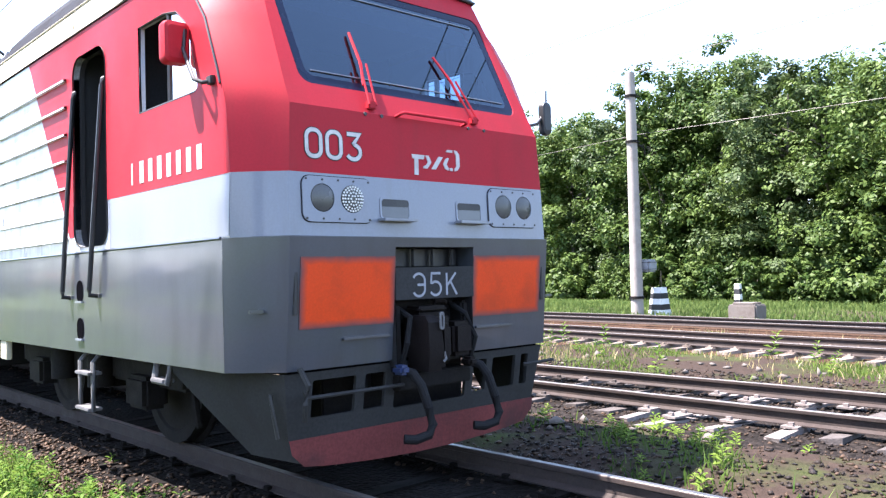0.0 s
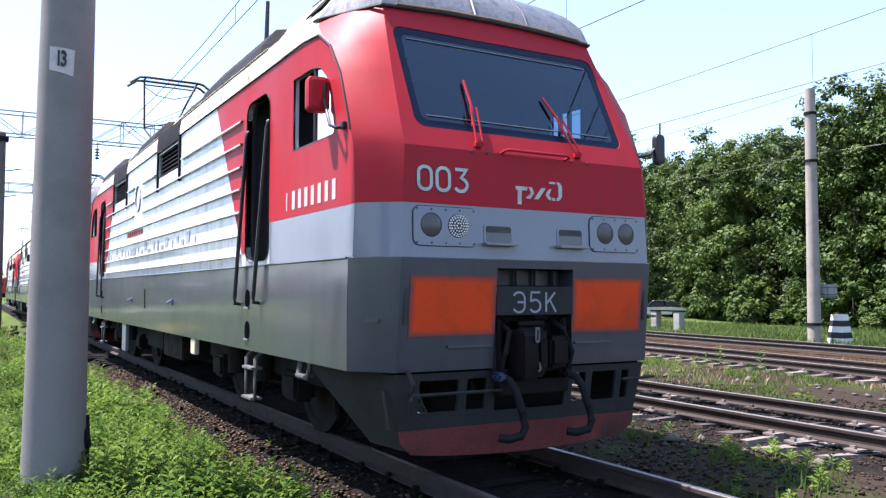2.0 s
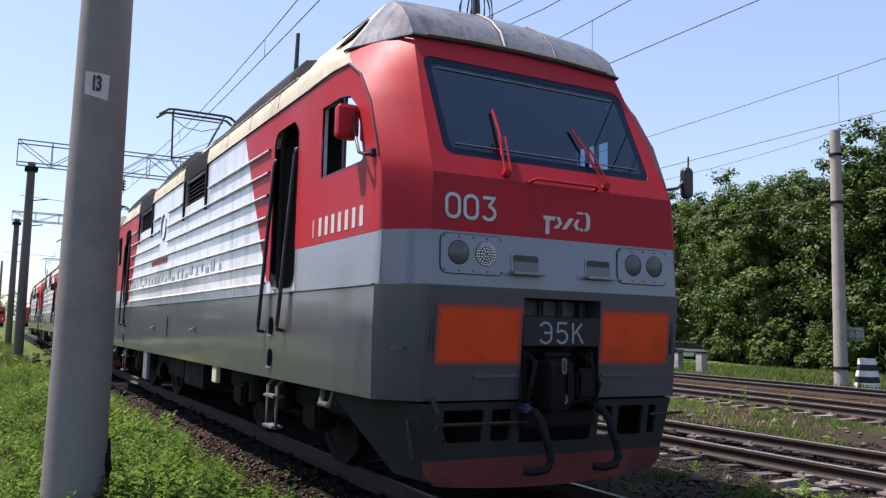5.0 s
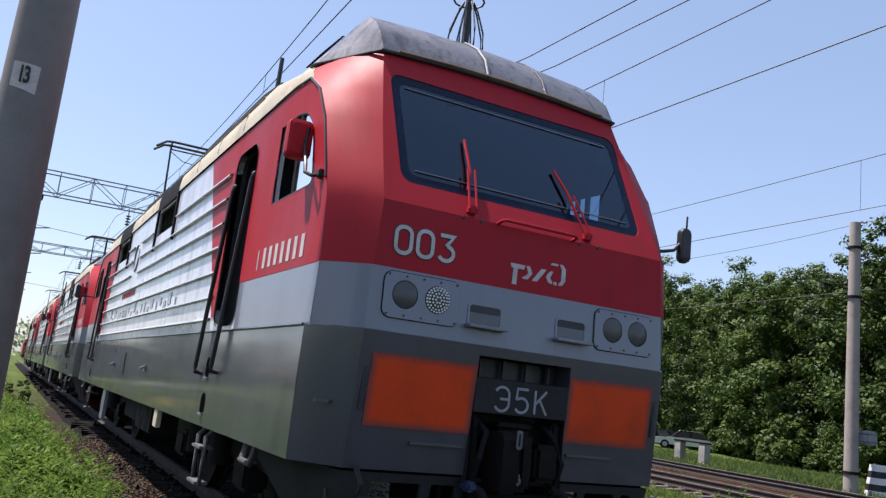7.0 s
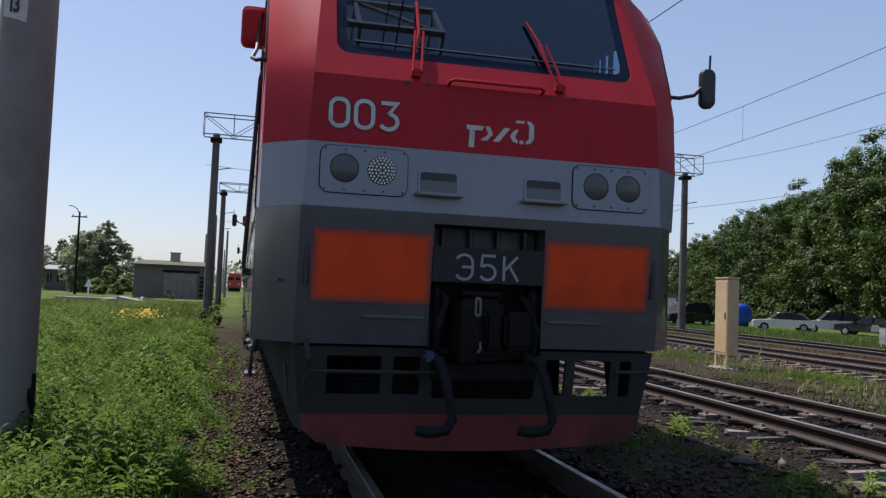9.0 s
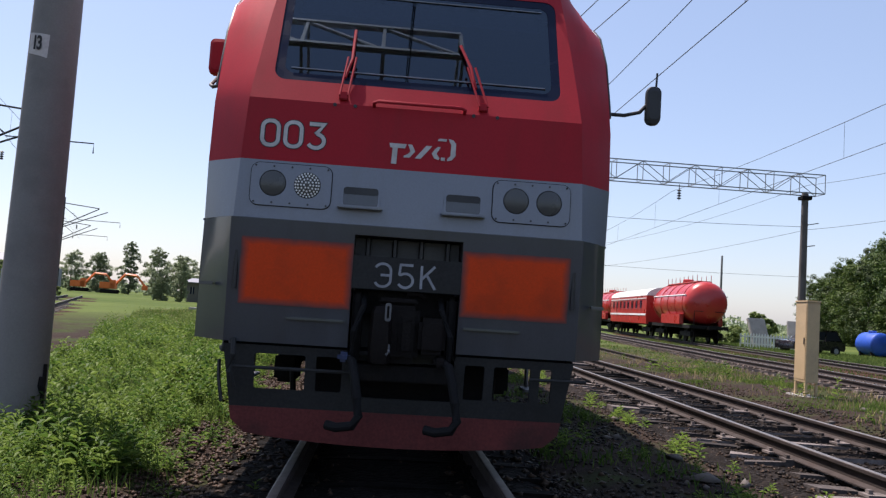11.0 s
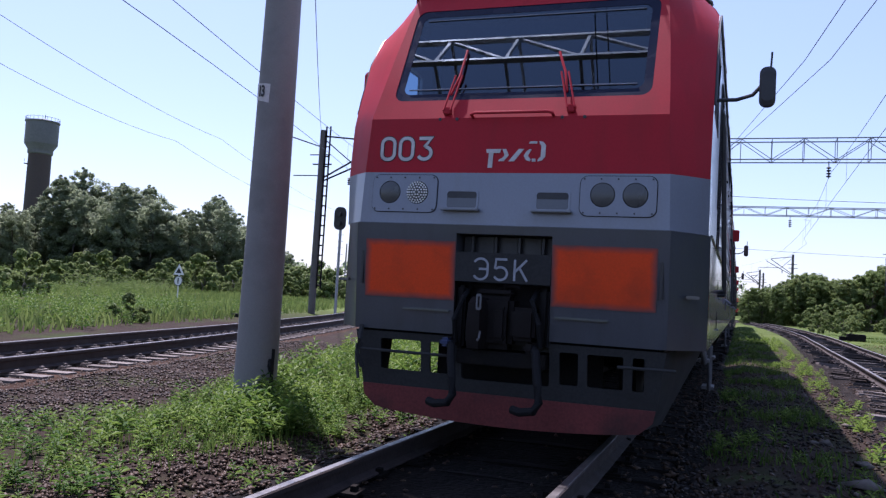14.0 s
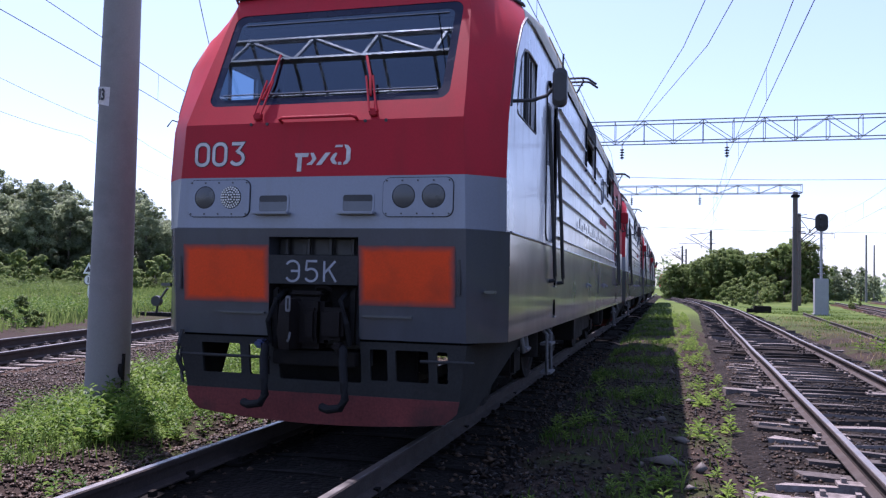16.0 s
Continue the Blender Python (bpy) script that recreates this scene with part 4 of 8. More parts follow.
        plate(bm, outer, [inner], lambda u, v, d: T(u, up_y(v) + 0.006 + d, v), 0.006)
        P("windscreen_border", bm, M_BAND, label="black windscreen border")
        bm = bmesh.new()
        bm.faces.new([bm.verts.new(T(u, up_y(v) + 0.009, v)) for u, v in inner])
        g = P("windscreen", bm, M_WIN, label="tinted one-piece windscreen")
        g.visible_shadow = False
        bm = bmesh.new()
        for z in (3.035, 3.775):
            tube(bm, [T(-0.98, up_y(z) + 0.002, z), T(0.98, up_y(z) + 0.002, z)], 0.006, 5)
        P("heating_strip", bm, M_LGREY, g)
        bm = bmesh.new()
        plate(bm, [(-0.98, 3.60), (0.98, 3.60), (0.97, 3.76), (-0.97, 3.76)], [], lambda u, v, d: T(u, up_y(v) + 0.10 + d, v), 0.01)
        P("sun_blind", bm, M_CABIN, g)
        for x0, x1 in ((-0.56, -0.50), (0.49, 0.33)):
            bm = bmesh.new()
            zt = 3.42 if x0 < 0 else 3.36
            box(bm, -0.035, 0.035, -0.05, 0.0, -0.03, 0.03, 0.008, Matrix.Translation(T(x0, up_y(2.81) - (0 if not flip else -0.05), 2.81)))
            for dx in (-0.03, 0.03):
                tube(bm, [T(x0 + dx, up_y(2.81) - 0.05, 2.81), T(x0 + dx + (x1 - x0) * 0.6, up_y(3.15) - 0.06, 3.15)], 0.009, 6)
            tube(bm, [T(x0 + (x1 - x0) * 0.25 - 0.02, up_y(2.97) - 0.03, 2.97), T(x0 + (x1 - x0) * 0.6, up_y(3.15) - 0.035, 3.15), T(x1 - 0.02, up_y(zt) - 0.02, zt)], 0.012, 6)
            P("wiper", bm, M_RED, label="red painted windscreen wiper")
        bm = bmesh.new()
        tube(bm, [T(-0.33, up_y(2.76), 2.75), T(-0.33, up_y(2.76) - 0.06, 2.765), T(-0.30, up_y(2.76) - 0.07, 2.775), T(0.32, up_y(2.76) - 0.07, 2.775), T(0.35, up_y(2.76) - 0.06, 2.765), T(0.35, up_y(2.76), 2.75)], 0.013, 8)
        P("grab_bar", bm, M_RED)
        bm = bmesh.new()
        for x in (-0.62, -0.47, 0.42, 0.60):
            disc(bm, T(x, up_y(2.74) + 0.004, 2.74), (0, -1 if not flip else 1, 0), 0.014, 0.012, 10)
        P("washer_nozzle", bm, M_BLACK)
    both_ends(screens)

    # lamps, steps, painted panels on the front
    def fittings(T, flip):
        dy = 1 if flip else -1
        for sx in (-1, 1):
            bm = bmesh.new()
            a, b = sorted((sx * 0.60, sx * 1.185))
            ring = rounded(a, b, 1.95, 2.262, 0.06)
            lens = [[(sx * xc + 0.098 * math.cos(k * math.pi / 12), 2.115 + 0.098 * math.sin(k * math.pi / 12)) for k in range(24)] for xc in (1.025, 0.775)]
            plate(bm, ring, lens, lambda u, v, d: T(u, up_y(v) - 0.014 + d, v), 0.013)
            ring = rounded(a - 0.006, b + 0.006, 1.944, 2.268, 0.065)
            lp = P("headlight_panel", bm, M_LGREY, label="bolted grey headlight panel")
            bm = bmesh.new()
            plate(bm, ring, [], lambda u, v, d: T(u, up_y(v) - 0.004 + d, v), 0.003)
            P("panel_seal", bm, M_RUBBER, lp)
            for xc, i in ((1.025, 0), (0.775, 1)):
                bm = bmesh.new()
                prof = [(0.098, 0.0), (0.09, 0.012), (0.06, 0.022), (0.02, 0.027)]
                lathe(bm, prof, n=24)
                bm.transform(Matrix.Translation(T(sx * xc, up_y(2.115) - 0.003, 2.115)) @ Matrix.Rotation(radians(-90 if flip else 90), 4, "X"))
                bright = sx < 0 and i == 1
                h = P("headlight", bm, M_LENSB if bright else M_LENS, lp, "dotted silvery headlight lens" if bright else "dark round headlight lens")
                if bright:
                    bm = bmesh.new()
                    for r, cnt in ((0.022, 6), (0.045, 12), (0.068, 18), (0.086, 24)):
                        for k in range(cnt):
                            an = 2 * math.pi * k / cnt
                            c = T(sx * xc + r * math.cos(an), up_y(2.115) - 0.030 + 0.13 * r, 2.115 + r * math.sin(an))
                            disc(bm, c, (0, dy, 0), 0.0075, 0.006, 6)
                    part("reflector_dot", bm, M_WHITEP, h)
            for k in range(10):
                bm = bmesh.new()
                u = a + 0.03 + (b - a - 0.06) * (k % 5) / 4
                v = 1.972 if k < 5 else 2.24
                disc(bm, T(u, up_y(v) - 0.012, v), (0, dy, 0), 0.008, 0.007, 6)
                P("panel_bolt", bm, M_BLACK, lp)
            # foot rests; flat dark plates paint the shade of their recess
            bm = bmesh.new()
            a, b = sorted((sx * 0.235, sx * 0.525))
            plate(bm, rounded(a, b, 1.985, 2.145, 0.03), [rounded(a + 0.016, b - 0.016, 1.99, 2.129, 0.025)], lambda u, v, d: T(u, up_y(v) - 0.007 + d, v), 0.007)
            fr = P("foot_rest", bm, M_LGREY)
            bm = bmesh.new()
            plate(bm, rounded(a + 0.016, b - 0.016, 1.988, 2.13, 0.02), [], lambda u, v, d: T(u, up_y(v) - 0.004 + d, v), 0.003)
            P("recess_back", bm, M_DGREY, fr)
            bm = bmesh.new()
            plate(bm, rounded(a + 0.016, b - 0.016, 2.075, 2.128, 0.02), [], lambda u, v, d: T(u, up_y(v) - 0.0055 + d, v), 0.001)
            P("recess_mouth", bm, M_BLACK, fr)
            bm = bmesh.new()
            p0, p1 = T(a - 0.02, up_y(1.98) - 0.085, 1.965), T(b + 0.02, up_y(1.98) + 0.01, 1.987)
            box(bm, min(p0[0], p1[0]), max(p0[0], p1[0]), min(p0[1], p1[1]), max(p0[1], p1[1]), 1.965, 1.987, 0.006)
            P("tread", bm, M_LGREY, fr)
            # orange panels
            bm = bmesh.new()
            a, b = sorted((sx * 0.402, sx * 1.215))
            plate(bm, rounded(a, b, 1.225, 1.715, 0.012, 2), [], lambda u, v, d: T(u, low_y(v) - 0.006 + d, v), 0.006)
            P("orange_panel", bm, M_ORANGE, label="scuffed orange warning panel")
            bm = bmesh.new()
            tube(bm, [T(sx * 1.245, low_y(1.45), z) for z in (1.33, 1.36, 1.58, 1.61)], 0.018, 8)
            P("tail_lamp_recess", bm, M_BLACK)
            bm = bmesh.new()
            p = T(sx * 0.65, low_y(1.15) - 0.012, 1.15)
            box(bm, p[0] - 0.21, p[0] + 0.21, p[1] - 0.012, p[1] + 0.012, 1.13, 1.15, 0.004)
            P("ledge_strip", bm, M_DGREY)
            bm = bmesh.new()
            p = T(sx * 1.47, 0.17, 1.36)
            box(bm, p[0] - 0.05, p[0] + 0.05, p[1] - 0.03, p[1] + 0.01, 1.345, 1.37, 0.006)
            P("corner_lug", bm, M_DGREY)
        bm = bmesh.new()
        plate(bm, [(-0.398, 1.39), (0.398, 1.39), (0.398, 1.63), (-0.398, 1.63)], [], lambda u, v, d: T(u, 0.015 + d, v), 0.02)
        P("name_board", bm, M_PLGREY, label="dark grey board with raised letters")
        # ribs and black sheets; the sheets put the coupler pocket's shade into colour
        bm = bmesh.new()
        loft(bm, [[T(-0.39, 0.20, 1.64), T(0.39, 0.20, 1.64)], [T(-0.39, 0.20, 1.77), T(0.39, 0.20, 1.77)]])
        for x in (-0.30, -0.1, 0.1, 0.3):
            tube(bm, [T(x, 0.16, 1.64), T(x, 0.16, 1.77)], 0.02, 6)
        loft(bm, [[T(-0.385, 0.40, z), T(0.385, 0.40, z)] for z in (0.7, 1.775)])
        for x in (-0.396, 0.396):
            loft(bm, [[T(x, 0.03, z), T(x, 0.41, z)] for z in (0.9, 1.385)])
        P("pocket_lining", bm, M_BLACK)
    both_ends(fittings)

    # lettering
    stroke_text("number_shadow", "003", -1.140, 2.398, 0.132, 0.182, 0.036, 0.041, M_BLACKP, loco, lambda u, v: (u, up_y(v) - 0.003, v))
    stroke_text("fleet_number", "003", -1.140, 2.398, 0.132, 0.182, 0.036, 0.028, M_SIGN, loco, lambda u, v: (u, up_y(v) - 0.006, v))
    stroke_text("class_letters", "\u042d5\u041a", -0.235, 1.412, 0.128, 0.170, 0.036, 0.019, M_LETTER, loco, lambda u, v: (u, 0.011, v))
    bm = bmesh.new()
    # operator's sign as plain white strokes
    strokes = [[(-0.196, 2.483), (-0.068, 2.483), (-0.079, 2.45), (-0.133, 2.45), (-0.137, 2.328), (-0.176, 2.328), (-0.171, 2.449), (-0.19, 2.452)],
               [(-0.058, 2.483), (-0.027, 2.483), (-0.001, 2.433), (-0.043, 2.382), (-0.087, 2.382), (-0.083, 2.396), (-0.054, 2.41), (-0.037, 2.432)],
               [(-0.002, 2.381), (0.043, 2.381), (0.124, 2.483), (0.079, 2.483)],
               [(0.123, 2.427), (0.145, 2.464), (0.168, 2.481), (0.186, 2.478), (0.158, 2.427), (0.183, 2.396), (0.176, 2.381), (0.143, 2.392)],
               [(0.193, 2.403), (0.221, 2.403), (0.224, 2.379), (0.193, 2.379)],
               [(0.171, 2.545), (0.23, 2.545), (0.227, 2.526), (0.16, 2.526)],
               [(0.245, 2.548), (0.277, 2.541), (0.301, 2.514), (0.301, 2.421), (0.274, 2.387), (0.239, 2.379), (0.242, 2.398), (0.263, 2.418), (0.265, 2.506), (0.251, 2.526)]]
    for st in strokes:
        plate(bm, st, [], lambda u, v, d: (u, up_y(v) - 0.006 + d, v), 0.006)
    P("operator_emblem", bm, M_SIGN)
    # registration number as plain bars
    for i in range(8):
        y = 1.93 - i * 0.165
        bm = bmesh.new()
        box(bm, -SIDE - 0.006, -SIDE - 0.002, y - (0.075 if i else 0.025), y, 2.355, 2.53)
        P("registration_bar", bm, M_SIGN)

    # mirrors
    def mirror(T, flip):
        bm = bmesh.new()
        heads = []
        for k, dep in enumerate((-0.06, -0.045, 0.0, 0.045, 0.055)):
            s = (0.75, 0.95, 1.0, 0.97, 0.90)[k]
            heads.append([T(-1.655 + u * s, 0.90 + dep, 3.265 + v * s) for u, v in rounded(-0.098, 0.098, -0.155, 0.155, 0.045, 5)])
        loft(bm, heads, close=True)
        bm.faces.new([bm.verts.new(p) for p in heads[0]])
        bm.faces.new([bm.verts.new(p) for p in heads[-1]])
        mr = P("left_mirror", bm, M_RED, label="red door mirror housing")
        bm = bmesh.new()
        tube(bm, [T(-1.55, 0.52, 2.94), T(-1.63, 0.54, 2.92), T(-1.66, 0.60, 2.95), T(-1.63, 0.72, 3.05), T(-1.62, 0.84, 3.22), T(-1.60, 0.84, 3.36)], 0.015, 8)
        box(bm, -0.03, 0.03, -0.04, 0.04, -0.03, 0.03, 0.008, Matrix.Translation(T(-1.565, 0.52, 2.94)))
        P("mirror_arm", bm, M_BLACK, mr)
        bm = bmesh.new()
        heads = []
        for k, dep in enumerate((-0.040, -0.03, 0.0, 0.03, 0.036)):
            s = (0.72, 0.95, 1.0, 0.97, 0.90)[k]
            heads.append([T(1.95 + u * s, 0.52 + dep, 3.06 + v * s) for u, v in rounded(-0.062, 0.062, -0.165, 0.165, 0.055, 5)])
        loft(bm, heads, close=True)
        bm.faces.new([bm.verts.new(p) for p in heads[0]])
        bm.faces.new([bm.verts.new(p) for p in heads[-1]])
        mr = P("right_mirror", bm, M_BLACK, label="black mirror on a long arm")
        bm = bmesh.new()
        tube(bm, [T(1.55, 0.55, 2.97), T(1.72, 0.55, 2.97), T(1.84, 0.53, 3.0), T(1.93, 0.52, 3.10)], 0.016, 8)
        tube(bm, [T(1.97, 0.52, 3.2), T(1.975, 0.52, 3.34)], 0.009, 6)
        P("mirror_arm", bm, M_BLACK, mr)
    both_ends(mirror)

    # roof: cream side slopes, metal cab domes, dark equipment housings
    for sx in (-1, 1):
        bm = bmesh.new()
        ends = ((1.547, 1.09, 3.862), (1.507, 1.265, 3.98), (1.443, 1.425, 4.09), (1.337, 1.47, 4.28), (1.128, 1.45, 4.57), (1.058, 1.45, 4.655))
        mids = ((1.575, 3.885), (1.57, 4.0), (1.545, 4.12), (1.37, 4.26), (1.125, 4.57), (1.058, 4.65))
        loft(bm, [[(sx * e[0], e[1], e[2]), (sx * m[0], 2.2, m[1]), (sx * m[0], LEN - 2.2, m[1]), (sx * e[0], LEN - e[1], e[2])] for e, m in zip(ends, mids)])
        P("roof_slope", bm, M_BEIGE, label="weathered cream roof slope")
        bm = bmesh.new()
        for z, x in ((4.125, 1.548), (4.26, 1.375)):
            tube(bm, [(sx * x, 2.6, z), (sx * x, LEN - 2.6, z)], 0.010, 5)
        for y in np.arange(3.2, LEN - 3, 1.15):
            tube(bm, [(sx * 1.576, y, 3.93), (sx * 1.548, y, 4.12), (sx * 1.375, y, 4.255)], 0.008, 5)
        P("roof_seam", bm, M_BEIGE)
    bm = bmesh.new()
    loft(bm, [[(-1.06, 2.4, 4.64), (1.06, 2.4, 4.64)], [(-1.06, LEN - 2.4, 4.64), (1.06, LEN - 2.4, 4.64)]])
    P("roof_deck", bm, M_ROOF)

    def dome(T, flip):
        bm = bmesh.new()
        rows = []
        for xf, yf, zf, xs, ys, zs, c in ((1.14, 0.690, 4.065, 1.445, 1.43, 4.075, 0.05), (1.15, 0.685, 4.10, 1.45, 1.42, 4.12, 0.05), (1.15, 0.79, 4.27, 1.335, 1.43, 4.28, 0.055), (1.12, 1.0, 4.45, 1.225, 1.43, 4.43, 0.06), (1.09, 1.22, 4.58, 1.125, 1.41, 4.57, 0.06), (1.05, 1.37, 4.66, 1.055, 1.41, 4.655, 0.06)):
            rows.append([T(-xs, ys + 0.06, zs), T(-xs, ys, zs), T(-xf, yf, zf), T(-xf * 0.5, yf + 0.02, zf + c * 0.7), T(0, yf + 0.03, zf + c), T(xf * 0.5, yf + 0.02, zf + c * 0.7), T(xf, yf, zf), T(xs, ys, zs), T(xs, ys + 0.06, zs)])
        rows.append([T(x, 2.62, 4.66 + 0.06 * (1 - (x / 1.07) ** 2)) for x in (-1.07, -1.07, -1.05, -0.5, 0, 0.5, 1.05, 1.07, 1.07)])
        loft(bm, rows)
        d = P("cab_roof", bm, M_ROOF, label="stained bare metal cab roof", smooth=0.32)
        for x, k in ((-0.10, 0.06), (0.50, 0.045)):
            bm = bmesh.new()
            tube(bm, [T(x - 0.08, 0.70, 4.10 + k), T(x - 0.06, 0.81, 4.275 + k), T(x - 0.03, 1.02, 4.455 + k), T(x, 1.24, 4.585 + k), T(x + 0.03, 1.39, 4.665 + k), T(x + 0.05, 2.5, 4.668 + k)], 0.010, 6)
            P("roof_strap", bm, M_GALV if x < 0 else M_DGREY, d)
        bm = bmesh.new()
        tube(bm, [T(-1.465, 1.50, 4.105), T(-1.46, 1.42, 4.105), T(-1.16, 0.675, 4.075), T(-0.57, 0.69, 4.112), T(0, 0.70, 4.125), T(0.57, 0.69, 4.112), T(1.16, 0.675, 4.075), T(1.46, 1.42, 4.105), T(1.465, 1.50, 4.105)], 0.014, 8)
        P("roof_gutter", bm, M_BLACK, d, "black rain gutter")
        bm = bmesh.new()
        tube(bm, [T(-1.02, 0.672, 4.105), T(-0.5, 0.682, 4.138), T(0, 0.688, 4.148), T(0.5, 0.682, 4.138), T(1.02, 0.672, 4.105)], 0.011, 6)
        P("gutter_strip", bm, mat("rusty_tan_sealant", (0.22, 0.14, 0.075), 0.8), d)
        for sx in (-1, 1):
            bm = bmesh.new()
            px = lambda v: float(np.interp(v, (4.09, 4.28, 4.57, 4.64), (1.48, 1.362, 1.135, 1.065)))
            plate(bm, [(1.56, 4.50), (1.58, 4.30), (2.0, 4.29), (1.93, 4.41), (1.70, 4.50)], [], lambda u, v, dd: T(sx * (px(v) + 0.016 - dd), u, v), 0.02)
            P("roof_grille", bm, M_HATCH, d)
    both_ends(dome)

    for y0, y1 in ((3.0, 5.7), (8.9, 10.7), (13.6, 15.4)):
        for sx in (-1, 1):
            bm = bmesh.new()
            loft(bm, [[(sx * 1.53, y0, 4.15), (sx * 1.53, y1, 4.15)], [(sx * 1.45, y0 + 0.1, 4.32), (sx * 1.45, y1 - 0.1, 4.32)], [(sx * 1.25, y0 + 0.25, 4.56), (sx * 1.25, y1 - 0.25, 4.56)], [(sx * 1.02, y0 + 0.3, 4.62), (sx * 1.02, y1 - 0.3, 4.62)]])
            for y, k in ((y0, 1), (y1, -1)):
                bm.faces.new([bm.verts.new(p) for p in ((sx * 1.53, y, 4.15), (sx * 1.45, y + 0.1 * k, 4.32), (sx * 1.25, y + 0.25 * k, 4.56), (sx * 1.02, y + 0.3 * k, 4.62), (sx * 1.02, y, 4.40))])
            P("roof_hatch", bm, M_HATCH, label="black roof edge equipment cover", smooth=0.2)
    for y0, y1, zt, xt in ((4.4, 8.4, 4.72, 1.0), (9.0, 9.1 + 2.2, 4.62, 0.9), (11.2, 13.2, 4.74, 1.0)):
        bm = bmesh.new()
        loft(bm, [[(-1.12, y0, 4.45), (-xt, y0 + 0.25, zt), (xt, y0 + 0.25, zt), (1.12, y0, 4.45)], [(-1.12, y1, 4.45), (-xt, y1 - 0.25, zt), (xt, y1 - 0.25, zt), (1.12, y1, 4.45)]])
        for s, (a, b) in (((y0, (y0, y0 + 0.25))), ((y1, (y1, y1 - 0.25)))):
            bm.faces.new([bm.verts.new(p) for p in ((-1.12, a, 4.45), (1.12, a, 4.45), (xt, b, zt), (-xt, b, zt))])
        P("roof_housing", bm, M_HATCH, label="black roof equipment housing")
        bm = bmesh.new()
        for y in np.arange(y0 + 0.6, y1 - 0.3, 0.8):
            for sx in (-1, 1):
                tube(bm, [(sx * 1.15, y, 4.45), (sx * (xt + 0.02), y, zt + 0.01)], 0.02, 5)
        P("housing_rib", bm, M_GSTEEL)
    # pantograph
    bm = bmesh.new()
    tube(bm, [(-0.62, 15.25, 6.76), (-0.60, 15.22, 5.55), (-0.52, 13.9, 4.92)], 0.026, 6)
    tube(bm, [(0.62, 15.25, 6.76), (0.12, 15.0, 5.75), (0.45, 13.9, 4.92)], 0.026, 6)
    tube(bm, [(-0.60, 15.22, 5.60), (0.12, 15.0, 5.75)], 0.018, 6)
    for y in (15.05, 15.45):
        tube(bm, [(-0.98, y, 6.62), (-0.76, y, 6.78), (-0.62, y, 6.80), (0.62, y, 6.80), (0.76, y, 6.78), (0.98, y, 6.62)], 0.030, 6)
    for x in (-0.62, 0.62):
        tube(bm, [(x, 15.05, 6.78), (x, 15.45, 6.78)], 0.022, 6)
    tube(bm, [(-0.62, 15.25, 6.66), (0.62, 15.25, 6.66)], 0.018, 6)
    tube(bm, [(-0.60, 15.25, 6.60), (-0.30, 15.25, 6.42), (0.10, 15.25, 6.38), (0.55, 15.25, 6.52)], 0.010, 5)
    pt = P("pantograph", bm, M_BLACK, label="raised black pantograph")
    bm = bmesh.new()
    for x in (-0.6, 0.6):
        for y in (13.3, 14.6):
            lathe(bm, [(0.05, 0), (0.10, 0.04), (0.05, 0.08), (0.10, 0.12), (0.05, 0.16), (0.10, 0.20), (0.05, 0.26)], (x, y, 4.5), 12)
    P("insulator", bm, M_BUFFER, pt)
    bm = bmesh.new()
    tube(bm, [(-1.0, 4.42, 4.40), (-1.0, 4.36, 5.28)], 0.035, 6, 0.026)
    tube(bm, [(-0.98, 4.70, 4.6), (-0.98, 3.6, 4.62), (-0.98, 3.0, 4.55)], 0.014, 5)
    P("horn_mast", bm, M_BLACK, label="slanting black roof mast")
    bm = bmesh.new()
    ax, ay = 0.06, 1.66
    tube(bm, [(ax, ay, 4.62), (ax, ay, 5.75)], 0.042, 8, 0.028)
    ra = P("radio_antenna", bm, M_BLACK, label="black whip antenna in a wire cage")
    for q in range(8):
        a = q * math.pi / 4
        bm = bmesh.new()
        tube(bm, [(ax + r * math.cos(a), ay + r * math.sin(a), z) for r, z in ((0.13, 4.68), (0.185, 4.80), (0.175, 4.95), (0.10, 5.18), (0.05, 5.28))], 0.009, 5)
        P("cage_wire", bm, M_BLACK, ra)
    for z, r in ((4.69, 0.14), (5.30, 0.15)):
        bm = bmesh.new()
        tube(bm, [(ax + r * math.cos(a * 0.524), ay + r * math.sin(a * 0.524), z) for a in range(13)], 0.010, 5)
        P("cage_ring", bm, M_BLACK, ra)

    # cab interior
    def interior(T, flip):
        bm = bmesh.new()
        for p in (((-1.50, 2.35, 1.9), (1.50, 2.40, 4.0)), ((-1.50, 0.42, 1.88), (1.50, 2.35, 1.92)), ((-1.35, 1.15, 3.90), (1.35, 2.35, 3.94))):
            a, b = T(*p[0]), T(*p[1])
            box(bm, min(a[0], b[0]), max(a[0], b[0]), min(a[1], b[1]), max(a[1], b[1]), a[2], b[2])
        P("cab_lining", bm, M_CABIN)
        bm = bmesh.new()
        loft(bm, [[T(x, y, z) for x in (-1.2, 1.2)] for y, z in ((0.14, 2.86), (0.50, 2.90), (0.85, 2.72), (0.88, 2.0))])
        P("control_desk", bm, M_CABDK)
        for x in (-0.6, 0.6):
            bm = bmesh.new()
            a = T(x, 1.5, 2.3)
            box(bm, a[0] - 0.24, a[0] + 0.24, a[1] - 0.22, a[1] + 0.22, 2.26, 2.38, 0.04)
            b = T(x, 1.72, 2.7)
            box(bm, b[0] - 0.23, b[0] + 0.23, b[1] - 0.06, b[1] + 0.06, 2.36, 3.02, 0.05)
            tube(bm, [(a[0], a[1], 1.92), (a[0], a[1], 2.28)], 0.05, 8)
            P("driver_seat", bm, M_CABDK)
        bm = bmesh.new()
